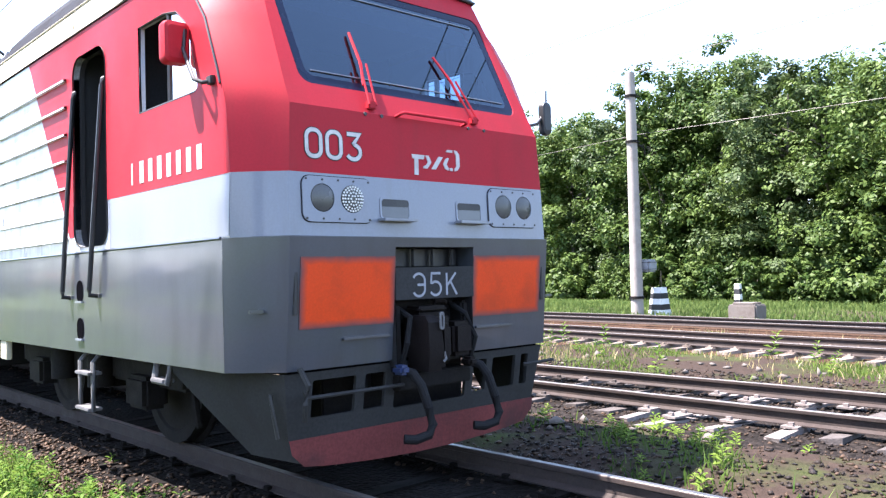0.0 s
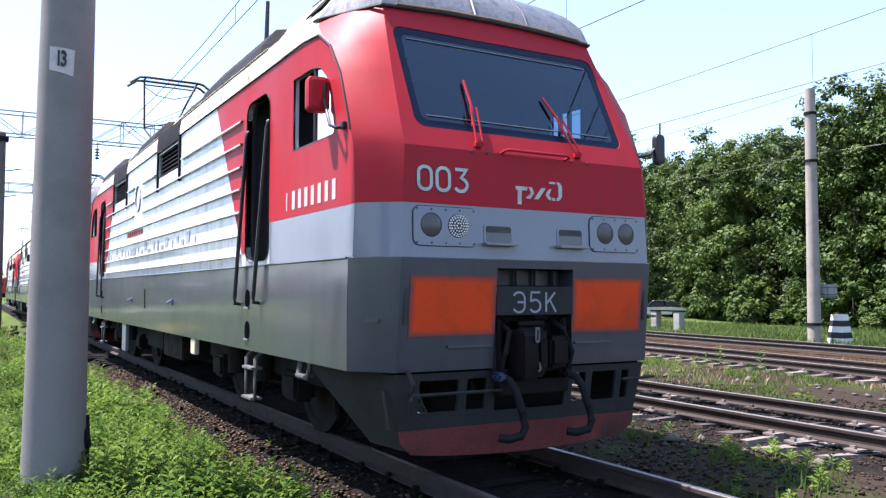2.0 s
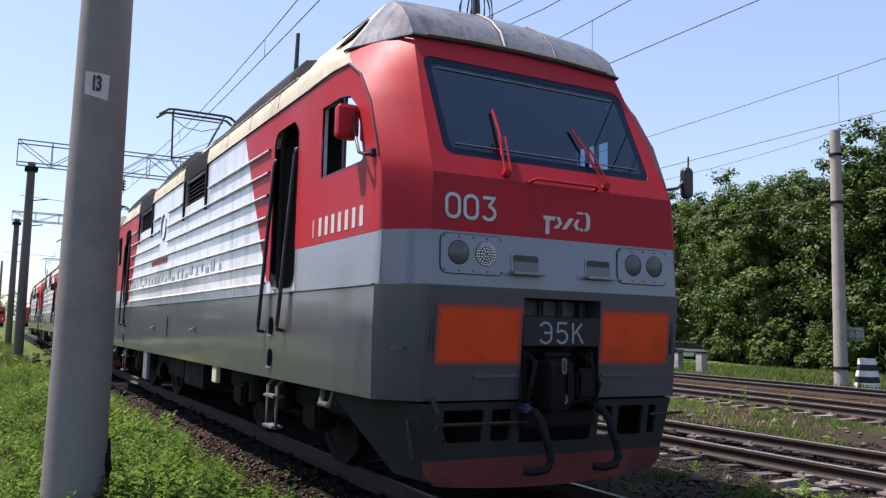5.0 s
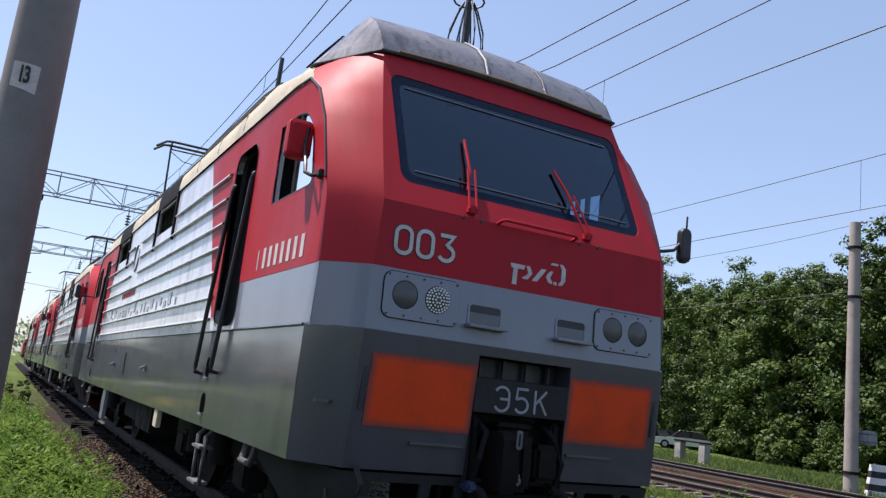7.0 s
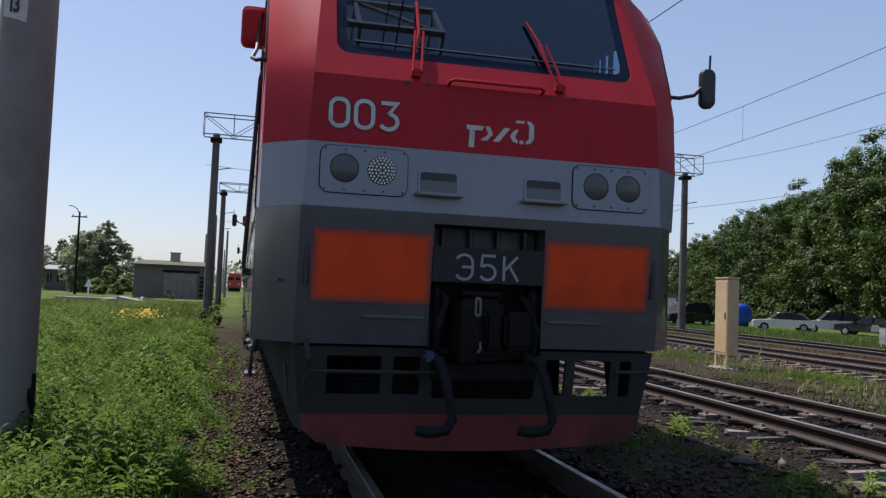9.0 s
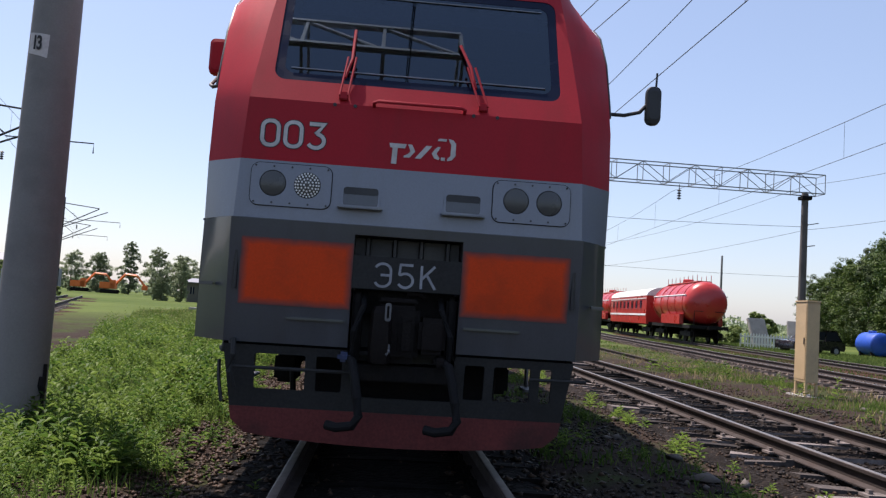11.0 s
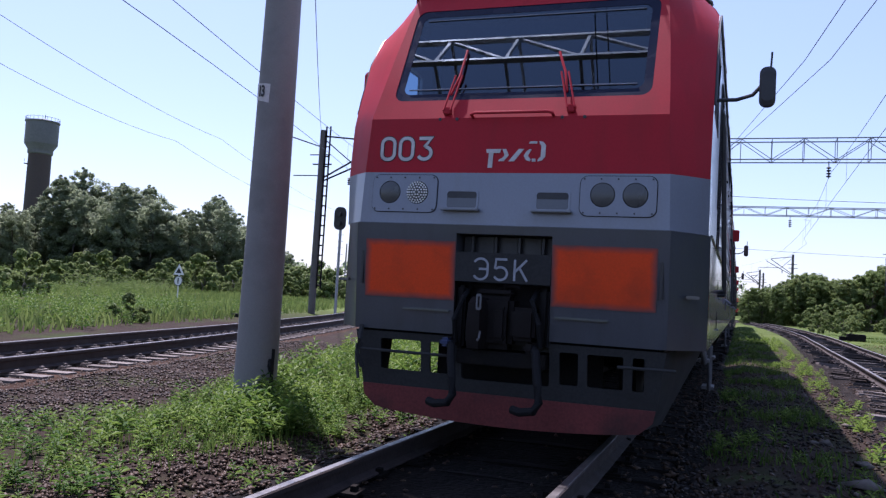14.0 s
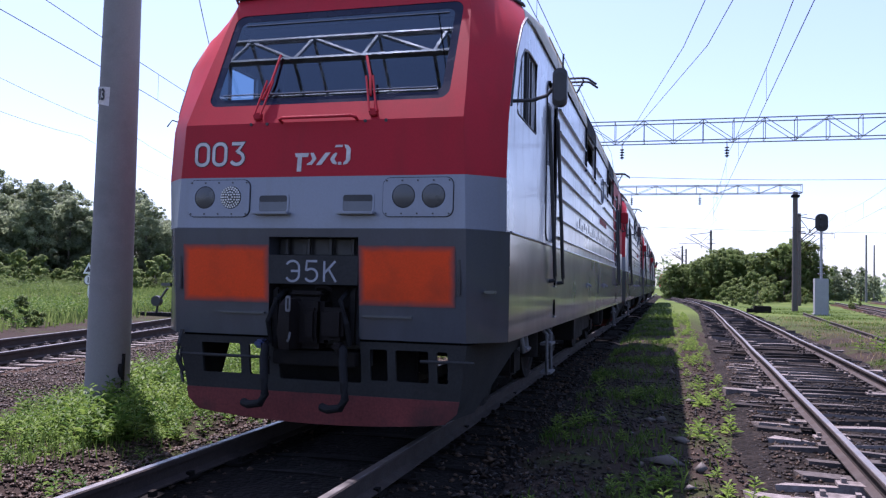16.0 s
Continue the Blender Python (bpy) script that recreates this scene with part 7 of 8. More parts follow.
# ---------------------------------------------------------------- buildings
def low_house(x0, x1, y, dep, eave, ridge, wall, roofm, label, chim=True, windows=3):
    e = tagged(empty("house", ((x0 + x1) / 2, y, gz((x0 + x1) / 2, y))), label, "building")
    W = x1 - x0
    bm = bmesh.new()
    wins = [rounded(-W / 2 + W * (0.12 + 0.30 * k), -W / 2 + W * (0.12 + 0.30 * k) + W * 0.14, eave * 0.42, eave * 0.80, 0.02, 1) for k in range(windows)]
    plate(bm, [(-W / 2, -0.2), (W / 2, -0.2), (W / 2, eave), (-W / 2, eave)], wins, lambda u, v, d: (u, d, v), 0.25)
    for s in (-1, 1):
        box(bm, s * W / 2 - (0.25 if s > 0 else 0), s * W / 2 + (0.25 if s < 0 else 0), 0.25, dep, -0.2, eave)
    box(bm, -W / 2, W / 2, dep - 0.25, dep, -0.2, eave)
    part("wall", bm, wall, e)
    for w in wins:
        bm = bmesh.new()
        us, vs = [p[0] for p in w], [p[1] for p in w]
        box(bm, min(us), max(us), 0.10, 0.13, min(vs), max(vs))
        wd = part("window", bm, M_BAND, e)
        bm = bmesh.new()
        c = (min(us) + max(us)) / 2
        box(bm, c - 0.04, c + 0.04, 0.05, 0.1, min(vs), max(vs))
        part("mullion", bm, M_CONC, wd)
    bm = bmesh.new()
    loft(bm, [[(-W / 2 - 0.35, -0.4, eave), (W / 2 + 0.35, -0.4, eave)], [(-W / 2 - 0.35, -0.4, eave + 0.12), (W / 2 + 0.35, -0.4, eave + 0.12)], [(-W / 2 - 0.35 + W * 0.1, dep / 2, ridge), (W / 2 + 0.35 - W * 0.1, dep / 2, ridge)], [(-W / 2 - 0.35, dep + 0.4, eave + 0.12), (W / 2 + 0.35, dep + 0.4, eave + 0.12)], [(-W / 2 - 0.35, dep + 0.4, eave), (W / 2 + 0.35, dep + 0.4, eave)]], close=False)
    for s in (-1, 1):
        bm.faces.new([bm.verts.new(p) for p in ((s * (W / 2 + 0.35), -0.4, eave + 0.12), (s * (W / 2 + 0.35 - W * 0.1), dep / 2, ridge), (s * (W / 2 + 0.35), dep + 0.4, eave + 0.12))])
    r = part("roof", bm, roofm, e)
    if chim:
        bm = bmesh.new()
        box(bm, -0.45, 0.45, dep / 2 - 0.4, dep / 2 + 0.4, eave, ridge + 0.75, 0.03)
        box(bm, -0.52, 0.52, dep / 2 - 0.47, dep / 2 + 0.47, ridge + 0.75, ridge + 0.85, 0.02)
        part("chimney", bm, M_CONC, r)
    return e


M_PLASTER = mat("stained_plaster", (0.125, 0.112, 0.104), 0.9, var=0.2, scale=0.8, fine=20, bump=0.2, dirt=(0.17, 0.15, 0.13), dirt_amt=0.8, dirt_scale=0.7)
M_ROOFG = mat("mossy_slate_roof", (0.0665, 0.077, 0.0455), 0.9, var=0.25, scale=1, fine=12, bump=0.4)
M_ROOFP = mat("pale_sheet_roof", (0.20, 0.21, 0.23), 0.6, var=0.15, scale=1, dirt=(0.11, 0.11, 0.12), dirt_amt=0.7)
h1 = low_house(-11.9, -4.9, 78, 6, 3.15, 3.75, M_PLASTER, M_ROOFG, "low derelict plastered house with mossy roof and chimney", windows=0)
M_DOORB = mat("blotched_whitewashed_boards", (0.20, 0.185, 0.17), 0.85, var=0.3, scale=1.4, fine=20, bump=0.2, dirt=(0.11, 0.095, 0.085), dirt_amt=0.8, dirt_scale=1.6)
for k in range(5):
    bm = bmesh.new()
    box(bm, -0.72 + 0.62 * k, -0.11 + 0.62 * k, -0.06 - 0.012 * (k % 2), 0.0, 0.0, 2.45 + 0.04 * ((k * 7) % 3), 0.015)
    part("door_board", bm, M_DOORB, h1, "pale boarded doorway")
bm = bmesh.new()
box(bm, -0.85, 2.55, -0.09, 0.0, 2.55, 2.78, 0.02)
part("lintel", bm, M_UNDER, h1)
for k in range(5):
    bm = bmesh.new()
    box(bm, 2.62, 3.42, -0.30 - 0.02 * k, -0.05, 0.35 + 0.42 * k, 0.55 + 0.42 * k, 0.02)
    part("stacked_beam", bm, M_UNDER, h1, "dark weathered beams stacked at the wall")
low_house(-44.2, -39.0, 85.6, 7, 2.9, 4.4, M_PLASTER, M_ROOFP, "small station house with a pale hipped roof", chim=False)
low_house(-26.5, -22.5, 108, 5, 2.6, 3.3, M_PLASTER, M_ROOFP, "small pale shed far off in the field", chim=False)
for i, (x, y, w, r, t) in enumerate(((-10.2, 56, 1.9, 30, 0), (-8.9, 55.4, 2.3, -10, 10), (-11.4, 57.6, 2.6, 12, -6), (-7.6, 56.6, 2.2, 15, 12), (-9.6, 58.2, 2.8, -4, 0), (-12.8, 56.8, 3.0, 4, 0))):
    bm = bmesh.new()
    box(bm, -w / 2, w / 2, -0.6, 0.6, 0.0, 0.25, 0.03)
    o = part("concrete_slab", bm, M_CONC)
    o.matrix_world = pose(x, y, gz(x, y) - 0.02, 0, t, r)
    tagged(o, "broken concrete slab lying in the grass", "concrete slab", group="slabs in the grass")

tw = tagged(empty("water_tower", (-113.8, 102.4, 0)), "grey water tower with a wide tank on a dark brick shaft", "water tower")
bm = bmesh.new()
lathe(bm, [(2.2, -0.5), (2.05, 23.6)], n=28)
part("shaft", bm, mat("dark_brick", (0.072, 0.053, 0.046), 0.9, var=0.25, scale=0.8, fine=6, bump=0.3), tw, "dark brick shaft")
bm = bmesh.new()
lathe(bm, [(2.1, 23.4), (2.25, 23.6), (2.25, 24.3), (2.9, 25.3), (2.95, 25.5), (2.95, 29.5), (3.1, 29.55), (3.1, 29.8), (0.3, 30.4)], n=32)
part("tank", bm, mat("weathered_tank_metal", (0.135, 0.138, 0.142), 0.7, var=0.2, scale=0.4, fine=3, bump=0.2), tw, "weathered grey tank")
bm = bmesh.new()
for k in range(24):
    a = k * math.pi / 12
    tube(bm, [(3.0 * math.cos(a), 3.0 * math.sin(a), 29.8), (3.0 * math.cos(a), 3.0 * math.sin(a), 30.5)], 0.04, 4)
tube(bm, [(3.0 * math.cos(k * math.pi / 12), 3.0 * math.sin(k * math.pi / 12), 30.45) for k in range(25)], 0.03, 4)
tube(bm, [(0.5, 0, 30.3), (0.5, 0, 31.2)], 0.06, 5)
part("railing", bm, M_UNDER, tw)
bm = bmesh.new()
box(bm, -3.3, -2.0, -0.6, 0.6, 21.6, 21.75)
for y in (-0.75, 0.75):
    tube(bm, [(-3.2, y * 0.8, 21.7), (-3.2, y * 0.8, 22.6)], 0.05, 4)
part("balcony", bm, M_UNDER, tw)
tw.scale = (0.91, 0.91, 0.91)

ex = tagged(empty("excavator", (-47.5, 142, 0)), "orange excavator with a folded boom working far along the track", "excavator")
M_EXC = mat("excavator_orange", (0.62, 0.13, 0.02), 0.5, var=0.1)
bm = bmesh.new()
box(bm, -2.2, 1.2, -1.2, 1.2, 1.2, 2.7, 0.1)
part("body", bm, M_EXC, ex)
bm = bmesh.new()
box(bm, 0.1, 1.3, -1.2, -0.1, 1.3, 3.3, 0.1)
part("cab", bm, M_EXC, ex)
bm = bmesh.new()
tube(bm, [(0.8, 0.3, 2.0), (3.2, 0.3, 4.8), (5.8, 0.3, 4.6)], 0.32, 4)
part("boom", bm, M_EXC, ex)
bm = bmesh.new()
tube(bm, [(5.8, 0.3, 4.6), (7.8, 0.3, 2.2)], 0.25, 4)
box(bm, 7.2, 8.4, -0.3, 0.9, 1.3, 2.4, 0.15)
part("stick", bm, M_EXC, ex)
for s in (-1, 1):
    bm = bmesh.new()
    box(bm, -2.2, 2.0, s * 1.1 - 0.3, s * 1.1 + 0.3, 0.1, 1.0, 0.3)
    part("crawler", bm, M_UNDER, ex)
exb = copy_thing(ex, pose(-55.5, 150, 0, 0, 0, 8))
for e in (ex, exb):
    e.scale = (0.75, 0.75, 0.75)

lp = concrete_pole("utility_pole", -18.0, 83.0, 8.3, 0.14, 0.09, "dark wooden utility pole with a cross-arm and a curved bracket", n=10, surface=M_UNDER)
bm = bmesh.new()
box(bm, -0.75, 0.75, -0.05, 0.05, 7.75, 7.87, 0.01)
part("cross_arm", bm, M_UNDER, lp)
bm = bmesh.new()
tube(bm, [(0, 0, 8.1), (-0.25, 0, 8.6), (-0.75, 0, 8.9), (-1.05, 0, 8.85)], 0.045, 6)
part("lamp_bracket", bm, M_UNDER, lp)
for x in (-0.6, 0.6):
    bm = bmesh.new()
    lathe(bm, [(0.05, 0), (0.075, 0.05), (0.05, 0.14), (0.02, 0.16)], (x, 0, 7.87), 8)
    part("insulator", bm, M_WHITEP, lp)
ms = tagged(empty("marker_sign", (-13.4, 63.5, gz(-13.4, 63.5))), "small white triangular marker on a short post", "sign")
bm = bmesh.new()
tube(bm, [(0, 0, -0.1), (0, 0, 1.1)], 0.06, 6)
part("post", bm, M_WHITEP, ms)
bm = bmesh.new()
plate(bm, [(-0.32, 0.95), (0.32, 0.95), (0.0, 1.5)], [], lambda u, v, d: (u, -0.08 + d, v), 0.02)
part("triangle_board", bm, M_WHITEP, ms)

truck = tagged(empty("truck", (-37.0, 84, gz(-37.0, 84))), "parked truck with a pale box body beside the station house", "truck")
bm = bmesh.new()
box(bm, -1.2, 1.2, 0, 4.5, 1.0, 3.0, 0.05)
part("box_body", bm, M_ROOFP, truck)
bm = bmesh.new()
box(bm, -1.1, 1.1, -1.8, -0.1, 0.8, 2.5, 0.15)
part("cab", bm, M_UNDER, truck)
for x in (-1.0, 1.0):
    for y in (-1.0, 3.3):
        bm = bmesh.new()
        disc(bm, (x, y, 0.5), (1, 0, 0), 0.5, 0.25, 16)
        part("wheel", bm, M_RUBBER, truck)

PATH_Y, PATH_X = (2, 10, 16.9, 27.6, 43, 63), (-17, -22, -26.1, -31.8, -39, -47.5)
bm = bmesh.new()
pts = list(zip(PATH_X, PATH_Y))
rws = []
for (xa, ya) in pts:
    w = 0.9
    rws.append([(xa - w, ya + w * 0.4, gz(xa, ya) + 0.03), (xa, ya, gz(xa, ya) + 0.05), (xa + w, ya - w * 0.4, gz(xa, ya) + 0.03)])
loft(bm, rws)
tagged(part("gravel_path", bm, M_BAL_BR), "pale gravel path across the green field", "path", kind="structure")

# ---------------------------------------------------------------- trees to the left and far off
far_tree = [make_tree("tree", 12.0, 3.8, 0.0, 400, 56, 0.26, M_LEAF_HAZE, "green tree across the field with haze-paled leaves"),
            make_tree("tree", 11.0, 4.2, 0.0, 400, 56, 0.27, M_LEAF_HAZE, "spreading green tree across the field"),
            make_tree("tree", 13.5, 3.2, 0.2, 360, 56, 0.26, M_LEAF_HAZE, "tall slim tree across the field", multi=2)]
fs = [[], [], []]
k = 0


def tree_belt(x0, y0, x1, y1, gap, at, tall, deep=1, spread=2.0):
    """Rows of trees along a line, their height read from a profile along it."""
    global k
    n = max(int(math.hypot(x1 - x0, y1 - y0) / gap), 2)
    d = Vector((y1 - y0, x0 - x1)).normalized()
    for row in range(deep):
        for i in range(n):
            t = (i + 0.5 * (row % 2) + rng.uniform(-0.3, 0.3)) / n
            off = row * 5.0 + rng.uniform(-spread, spread)
            h = float(np.interp(t, at, tall)) * (1 + 0.04 * row) * rng.uniform(0.90, 1.03)
            fs[k % 3].append((x0 + (x1 - x0) * t - d.x * off, y0 + (y1 - y0) * t - d.y * off, h / 12.0, rng.uniform(0, 360)))
            k += 1


tree_belt(-96, 66, -56, 98, 3.1, (0, 0.06, 0.12, 0.22, 0.29, 0.34, 0.56, 0.63, 0.68, 0.73, 0.80, 0.96, 1), (17, 15, 9.8, 9.8, 10.4, 13.4, 13.6, 11.6, 9.8, 13.4, 10, 5.2, 4.5), 3)
tree_belt(-66, 172, -28, 178, 5.0, (0, 0.5, 1), (9.5, 10.5, 9.0), 1)
tree_belt(-28, 101, -22, 99, 2.2, (0, 1), (4.6, 5.0), 1, 1.0)
for x, y, h in ((-20.6, 98.5, 7.4), (-19.0, 97.5, 8.4), (-17.6, 98.8, 8.0), (-15.6, 98.0, 6.6)):
    fs[k % 3].append((x, y, h / 12.0, rng.uniform(0, 360)))
    k += 1
tree_belt(20, 132, 33, 128, 2.6, (0, 1), (5.6, 4.8), 2)
for p, s in zip(far_tree, fs):
    scatter(p, s, "trees across the field")
low_tree = make_tree("tree", 8.0, 3.1, 0.0, 260, 70, 0.24, M_BUSH, "low bushy bright green tree beside the far tracks", multi=2)
ls = []
for row in range(3):
    for x in np.arange(3.0, 21.5, 1.7):
        h = float(np.interp(x, (2, 7, 8.5, 13, 16, 17.2, 18.6, 19.6, 21.5), (4.6, 4.8, 6.9, 6.7, 6.4, 8.6, 8.2, 6.0, 4.4)))
        ls.append((x + rng.uniform(-0.7, 0.7), 99 + 3.5 * row + rng.uniform(-1.2, 1.2), h * rng.uniform(0.82, 1.03) / 8.0, rng.uniform(0, 360)))
scatter(low_tree, ls, "low trees beside the far tracks")
edge_tree = make_tree("tree", 18.5, 4.6, 3.2, 420, 60, 0.30, M_LEAF, "tall loose-crowned tree at the end of the field", multi=2)
scatter(edge_tree, [(-73.5, 49.5, 1.26, 20), (-70.5, 46.0, 1.16, 140), (-77.5, 45.5, 1.2, 250)], "tall trees at the end of the field")
fb = make_tree("bush", 2.6, 1.9, 0.0, 60, 90, 0.20, M_BUSH, "leafy green bush in the field", multi=3)
fb["category"] = "bush"
bs = [(-15.2, 13.4, 0.36), (-31.8, 25.2, 0.95), (-33.6, 26.8, 0.8), (-53, 49, 0.85), (-51, 51, 0.7), (-49, 47, 0.5), (-31, 21, 0.45), (-24, 6, 0.7), (-58, 60, 0.7), (-63, 62, 0.8), (-70, 66, 0.8), (-76, 70, 0.8), (-52, 62, 0.6), (-47, 64, 0.5), (-2.6, 24, 0.3), (8.2, 66, 0.5), (9.5, 72, 0.6), (11, 80, 0.8), (12.5, 86, 0.9), (8.5, 88, 0.7), (15, 80, 0.5), (16.5, 88, 0.7), (18, 70, 0.4), (14, 60, 0.3), (9.0, 56, 0.3), (29, 62, 0.8), (31, 70, 1.0), (33, 78, 1.1), (30, 84, 0.9), (36, 70, 1.3), (-15.8, 88.5, 1.25), (-14.2, 89.5, 0.9), (10.4, 92, 1.1), (12.0, 90, 1.3), (13.6, 92, 1.2), (15.2, 93, 1.0), (-8, 72, 0.35)]
for i in range(90):
    a = rng.uniform(0, 1)
    bs.append((-34 - 62 * a + rng.uniform(-3, 3), 66 + 16 * a + rng.uniform(-3, 10), rng.uniform(0.6, 1.7)))
scatter(fb, [(x, y, s, rng.uniform(0, 360)) for x, y, s in bs], "bushes in the field")

# distant belt of woods all round
n = 60000
ang = rng.uniform(0, 2 * np.pi, n)
dist = rng.uniform(260, 420, n)
hh = 7 + 3 * np.sin(ang * 9 + 1) + 2 * np.sin(ang * 23) + 1.5 * np.sin(ang * 57 + 2) + 0.8 * np.sin(ang * 211)
hgt = rng.uniform(0, 1, n) * np.clip(hh, 3, 16)
pp = np.stack([dist * np.sin(ang), dist * np.cos(ang), hgt], 1)
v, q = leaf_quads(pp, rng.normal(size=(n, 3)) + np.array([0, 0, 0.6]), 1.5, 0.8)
tagged(mesh_arrays("distant_woods", v, q, M_LEAF_HAZE), "belt of far woods along the horizon in haze-paled leaf colour", "woods", kind="stuff")


# ---------------------------------------------------------------- grass, weeds, stones
def blades(x, y, h, w, lean=0.45):
    """Bent, tapering blades standing at x, y."""
    n = len(x)
    z = ground_z(x, y) - 0.01
    a = rng.uniform(0, 2 * np.pi, n)
    b = rng.uniform(0, 2 * np.pi, n)
    u = np.stack([np.cos(a), np.sin(a), 0 * a], 1)
    d = np.stack([np.cos(b), np.sin(b), 0 * b], 1) * (h * lean * rng.uniform(0.2, 1.2, n))[:, None]
    p = np.stack([x, y, z], 1)
    up = np.array([0, 0, 1.0])
    w = w[:, None]
    h = h[:, None]
    v = np.stack([p - u * w, p + u * w, p + u * w * 0.8 + d * 0.35 + up * h * 0.55, p - u * w * 0.8 + d * 0.35 + up * h * 0.55, p + u * w * 0.12 + d + up * h * 0.95, p - u * w * 0.12 + d + up * h * 0.95], 1).reshape(-1, 3)
    k = np.arange(n)[:, None] * 6
    q = np.concatenate([k + np.array([0, 1, 2, 3]), k + np.array([3, 2, 4, 5])], 1).reshape(-1, 4)
    return v, q


def weeds(x, y, h, leaf):
    """Upright stems clothed in narrow leaves, all in one cloud of leaf shapes."""
    V, Q, off = [], [], 0
    n = len(x)
    z = ground_z(x, y)
    per = 15
    lean = rng.normal(size=(n, 2)) * 0.18
    t = np.linspace(0.12, 1.0, per)[None] * np.ones((n, 1))
    az = (np.arange(per) * 2.4)[None] + rng.uniform(0, 6.28, (n, 1))
    base = np.stack([x[:, None] + lean[:, :1] * h[:, None] * t, y[:, None] + lean[:, 1:] * h[:, None] * t, z[:, None] + h[:, None] * t], -1)
    d = np.stack([np.cos(az), np.sin(az), 0.35 + 0.55 * t], -1)
    d /= np.linalg.norm(d, axis=-1)[..., None]
    side = np.stack([-np.sin(az), np.cos(az), 0 * az], -1)
    L = (leaf[:, None] * (1.15 - 0.65 * t) * rng.uniform(0.7, 1.2, (n, per)))[..., None]
    p0, p1, p2 = base, base + d * L * 0.5, base + d * L + np.array([0, 0, -0.30]) * L
    v = np.stack([p0, p1 + side * L * 0.15, p2, p1 - side * L * 0.15], 2).reshape(-1, 3)
    q = np.arange(len(v)).reshape(-1, 4)
    # stems
    s = np.stack([x, y, z], 1)
    e = base[:, -1]
    w = np.array([0.004, 0, 0])
    sv = np.stack([s - w, s + w, e + w * 0.4, e - w * 0.4], 1).reshape(-1, 3)
    return np.concatenate([v, sv]), np.concatenate([q, np.arange(len(sv)).reshape(-1, 4) + len(v)])


def left_edge(y):
    return left_x(y) + 3.05


def sample(n, x0, x1, y0, y1):
    return rng.uniform(x0, x1, n), rng.uniform(y0, y1, n)


def lush(x, y):
    """How thickly the strip between the two left tracks is grown, 0 to 1."""
    edge = np.maximum(left_edge(y) + np.interp(y, (8, 22, 45, 80), (0.9, 1.2, 2.6, 4.0)), np.interp(y, (-3, -1, 0.5, 2, 4, 8, 12), (-3.3, -4.1, -4.75, -5.0, -5.0, -5.6, -20)))
    d = np.clip((np.interp(y, (1.8, 5, 12, 23), (-1.85, -1.95, -2.3, -2.85)) - x - 0.4 * fbm(x, y, 1.1, 1.7)) / 0.6, 0, 1) * np.clip((x - edge - 0.25 * fbm(x, y, 0.9, 2.5)) / 0.4, 0, 1)
    near = np.clip((y + 1.5) / 2.3, 0.05, 1)
    return np.clip(d * near * (0.80 + 1.0 * fbm(x, y, 0.8, 5.0)), 0, 1)


def keep(x, y, f):
    m = rng.uniform(0, 1, len(x)) < f
    return x[m], y[m]


def stuff(name, vq, m, label, cat):
    tagged(mesh_arrays(name, vq[0], vq[1], m), label, cat, kind="stuff")


x, y = sample(110000, -10.5, -1.6, -6, 16)
x, y = keep(x, y, lush(x, y) * np.clip(1.15 - y / 28, 0.4, 1))
stuff("grass", blades(x, y, rng.uniform(0.06, 0.24, len(x)), rng.uniform(0.003, 0.007, len(x))), M_GRASS, "thick fresh green grass beside the locomotive", "grass")
x, y = sample(30000, -9.5, -1.9, 1.5, 17)
x, y = keep(x, y, lush(x, y) * np.clip(0.2 + 1.3 * fbm(x, y, 0.6, 5.5), 0, 1))
stuff("grass", blades(x, y, rng.uniform(0.22, 0.48, len(x)), rng.uniform(0.003, 0.0065, len(x)), 0.7), M_FIELD, "long bright grass blades among the weeds", "grass")
x, y = sample(90000, -14, -1.8, 16, 62)
x, y = keep(x, y, lush(x, y))
stuff("grass", blades(x, y, rng.uniform(0.15, 0.45, len(x)) * np.interp(y, (16, 30, 60), (1.0, 0.7, 0.4)), rng.uniform(0.008, 0.018, len(x))), M_GRASS, "thick green grass along the train", "grass")
x, y = sample(21000, -9.5, -1.35, -6, 22)
x, y = keep(x, y, np.clip(lush(x, y) * 1.3 + 0.010 * (x > -4.4) * (x < -1.2), 0, 1))
hh = rng.uniform(0.13, 0.37, len(x)) * np.interp(y, (-1, 5), (0.72, 1.0)) * np.clip(0.5 + lush(x, y), 0.4, 1.1) * np.clip(0.9 + 0.8 * fbm(x, y, 1.6, 9.3), 0.35, 1.5)
stuff("weeds", weeds(x, y, hh, hh * 0.36 + 0.035), M_WEED, "leafy green weeds with narrow leaves", "weeds")
x, y = sample(9000, -15, -3.0, 14, 62)
x, y = keep(x, y, lush(x, y) * np.clip(0.35 + 1.3 * fbm(x, y, 0.45, 7.7), 0, 1))
hh = rng.uniform(0.25, 0.70, len(x)) * np.interp(y, (14, 26, 60), (1.0, 0.75, 0.30)) * np.clip(0.9 + 0.8 * fbm(x, y, 0.5, 1.9), 0.4, 1.5)
stuff("weeds", weeds(x, y, hh, hh * 0.25 + 0.05), M_FIELD, "rank weeds in the strip along the train", "weeds")
x, y = sample(14000, -15, -3.0, 12, 62)
x, y = keep(x, y, lush(x, y) * np.clip(0.1 + 1.3 * fbm(x, y, 0.4, 3.9), 0, 1))
stuff("dry_grass", blades(x, y, rng.uniform(0.25, 0.60, len(x)) * np.interp(y, (14, 26, 60), (1.0, 0.75, 0.35)), rng.uniform(0.006, 0.012, len(x)), 0.6), M_DRY, "dry seeding grass stalks along the train", "grass")
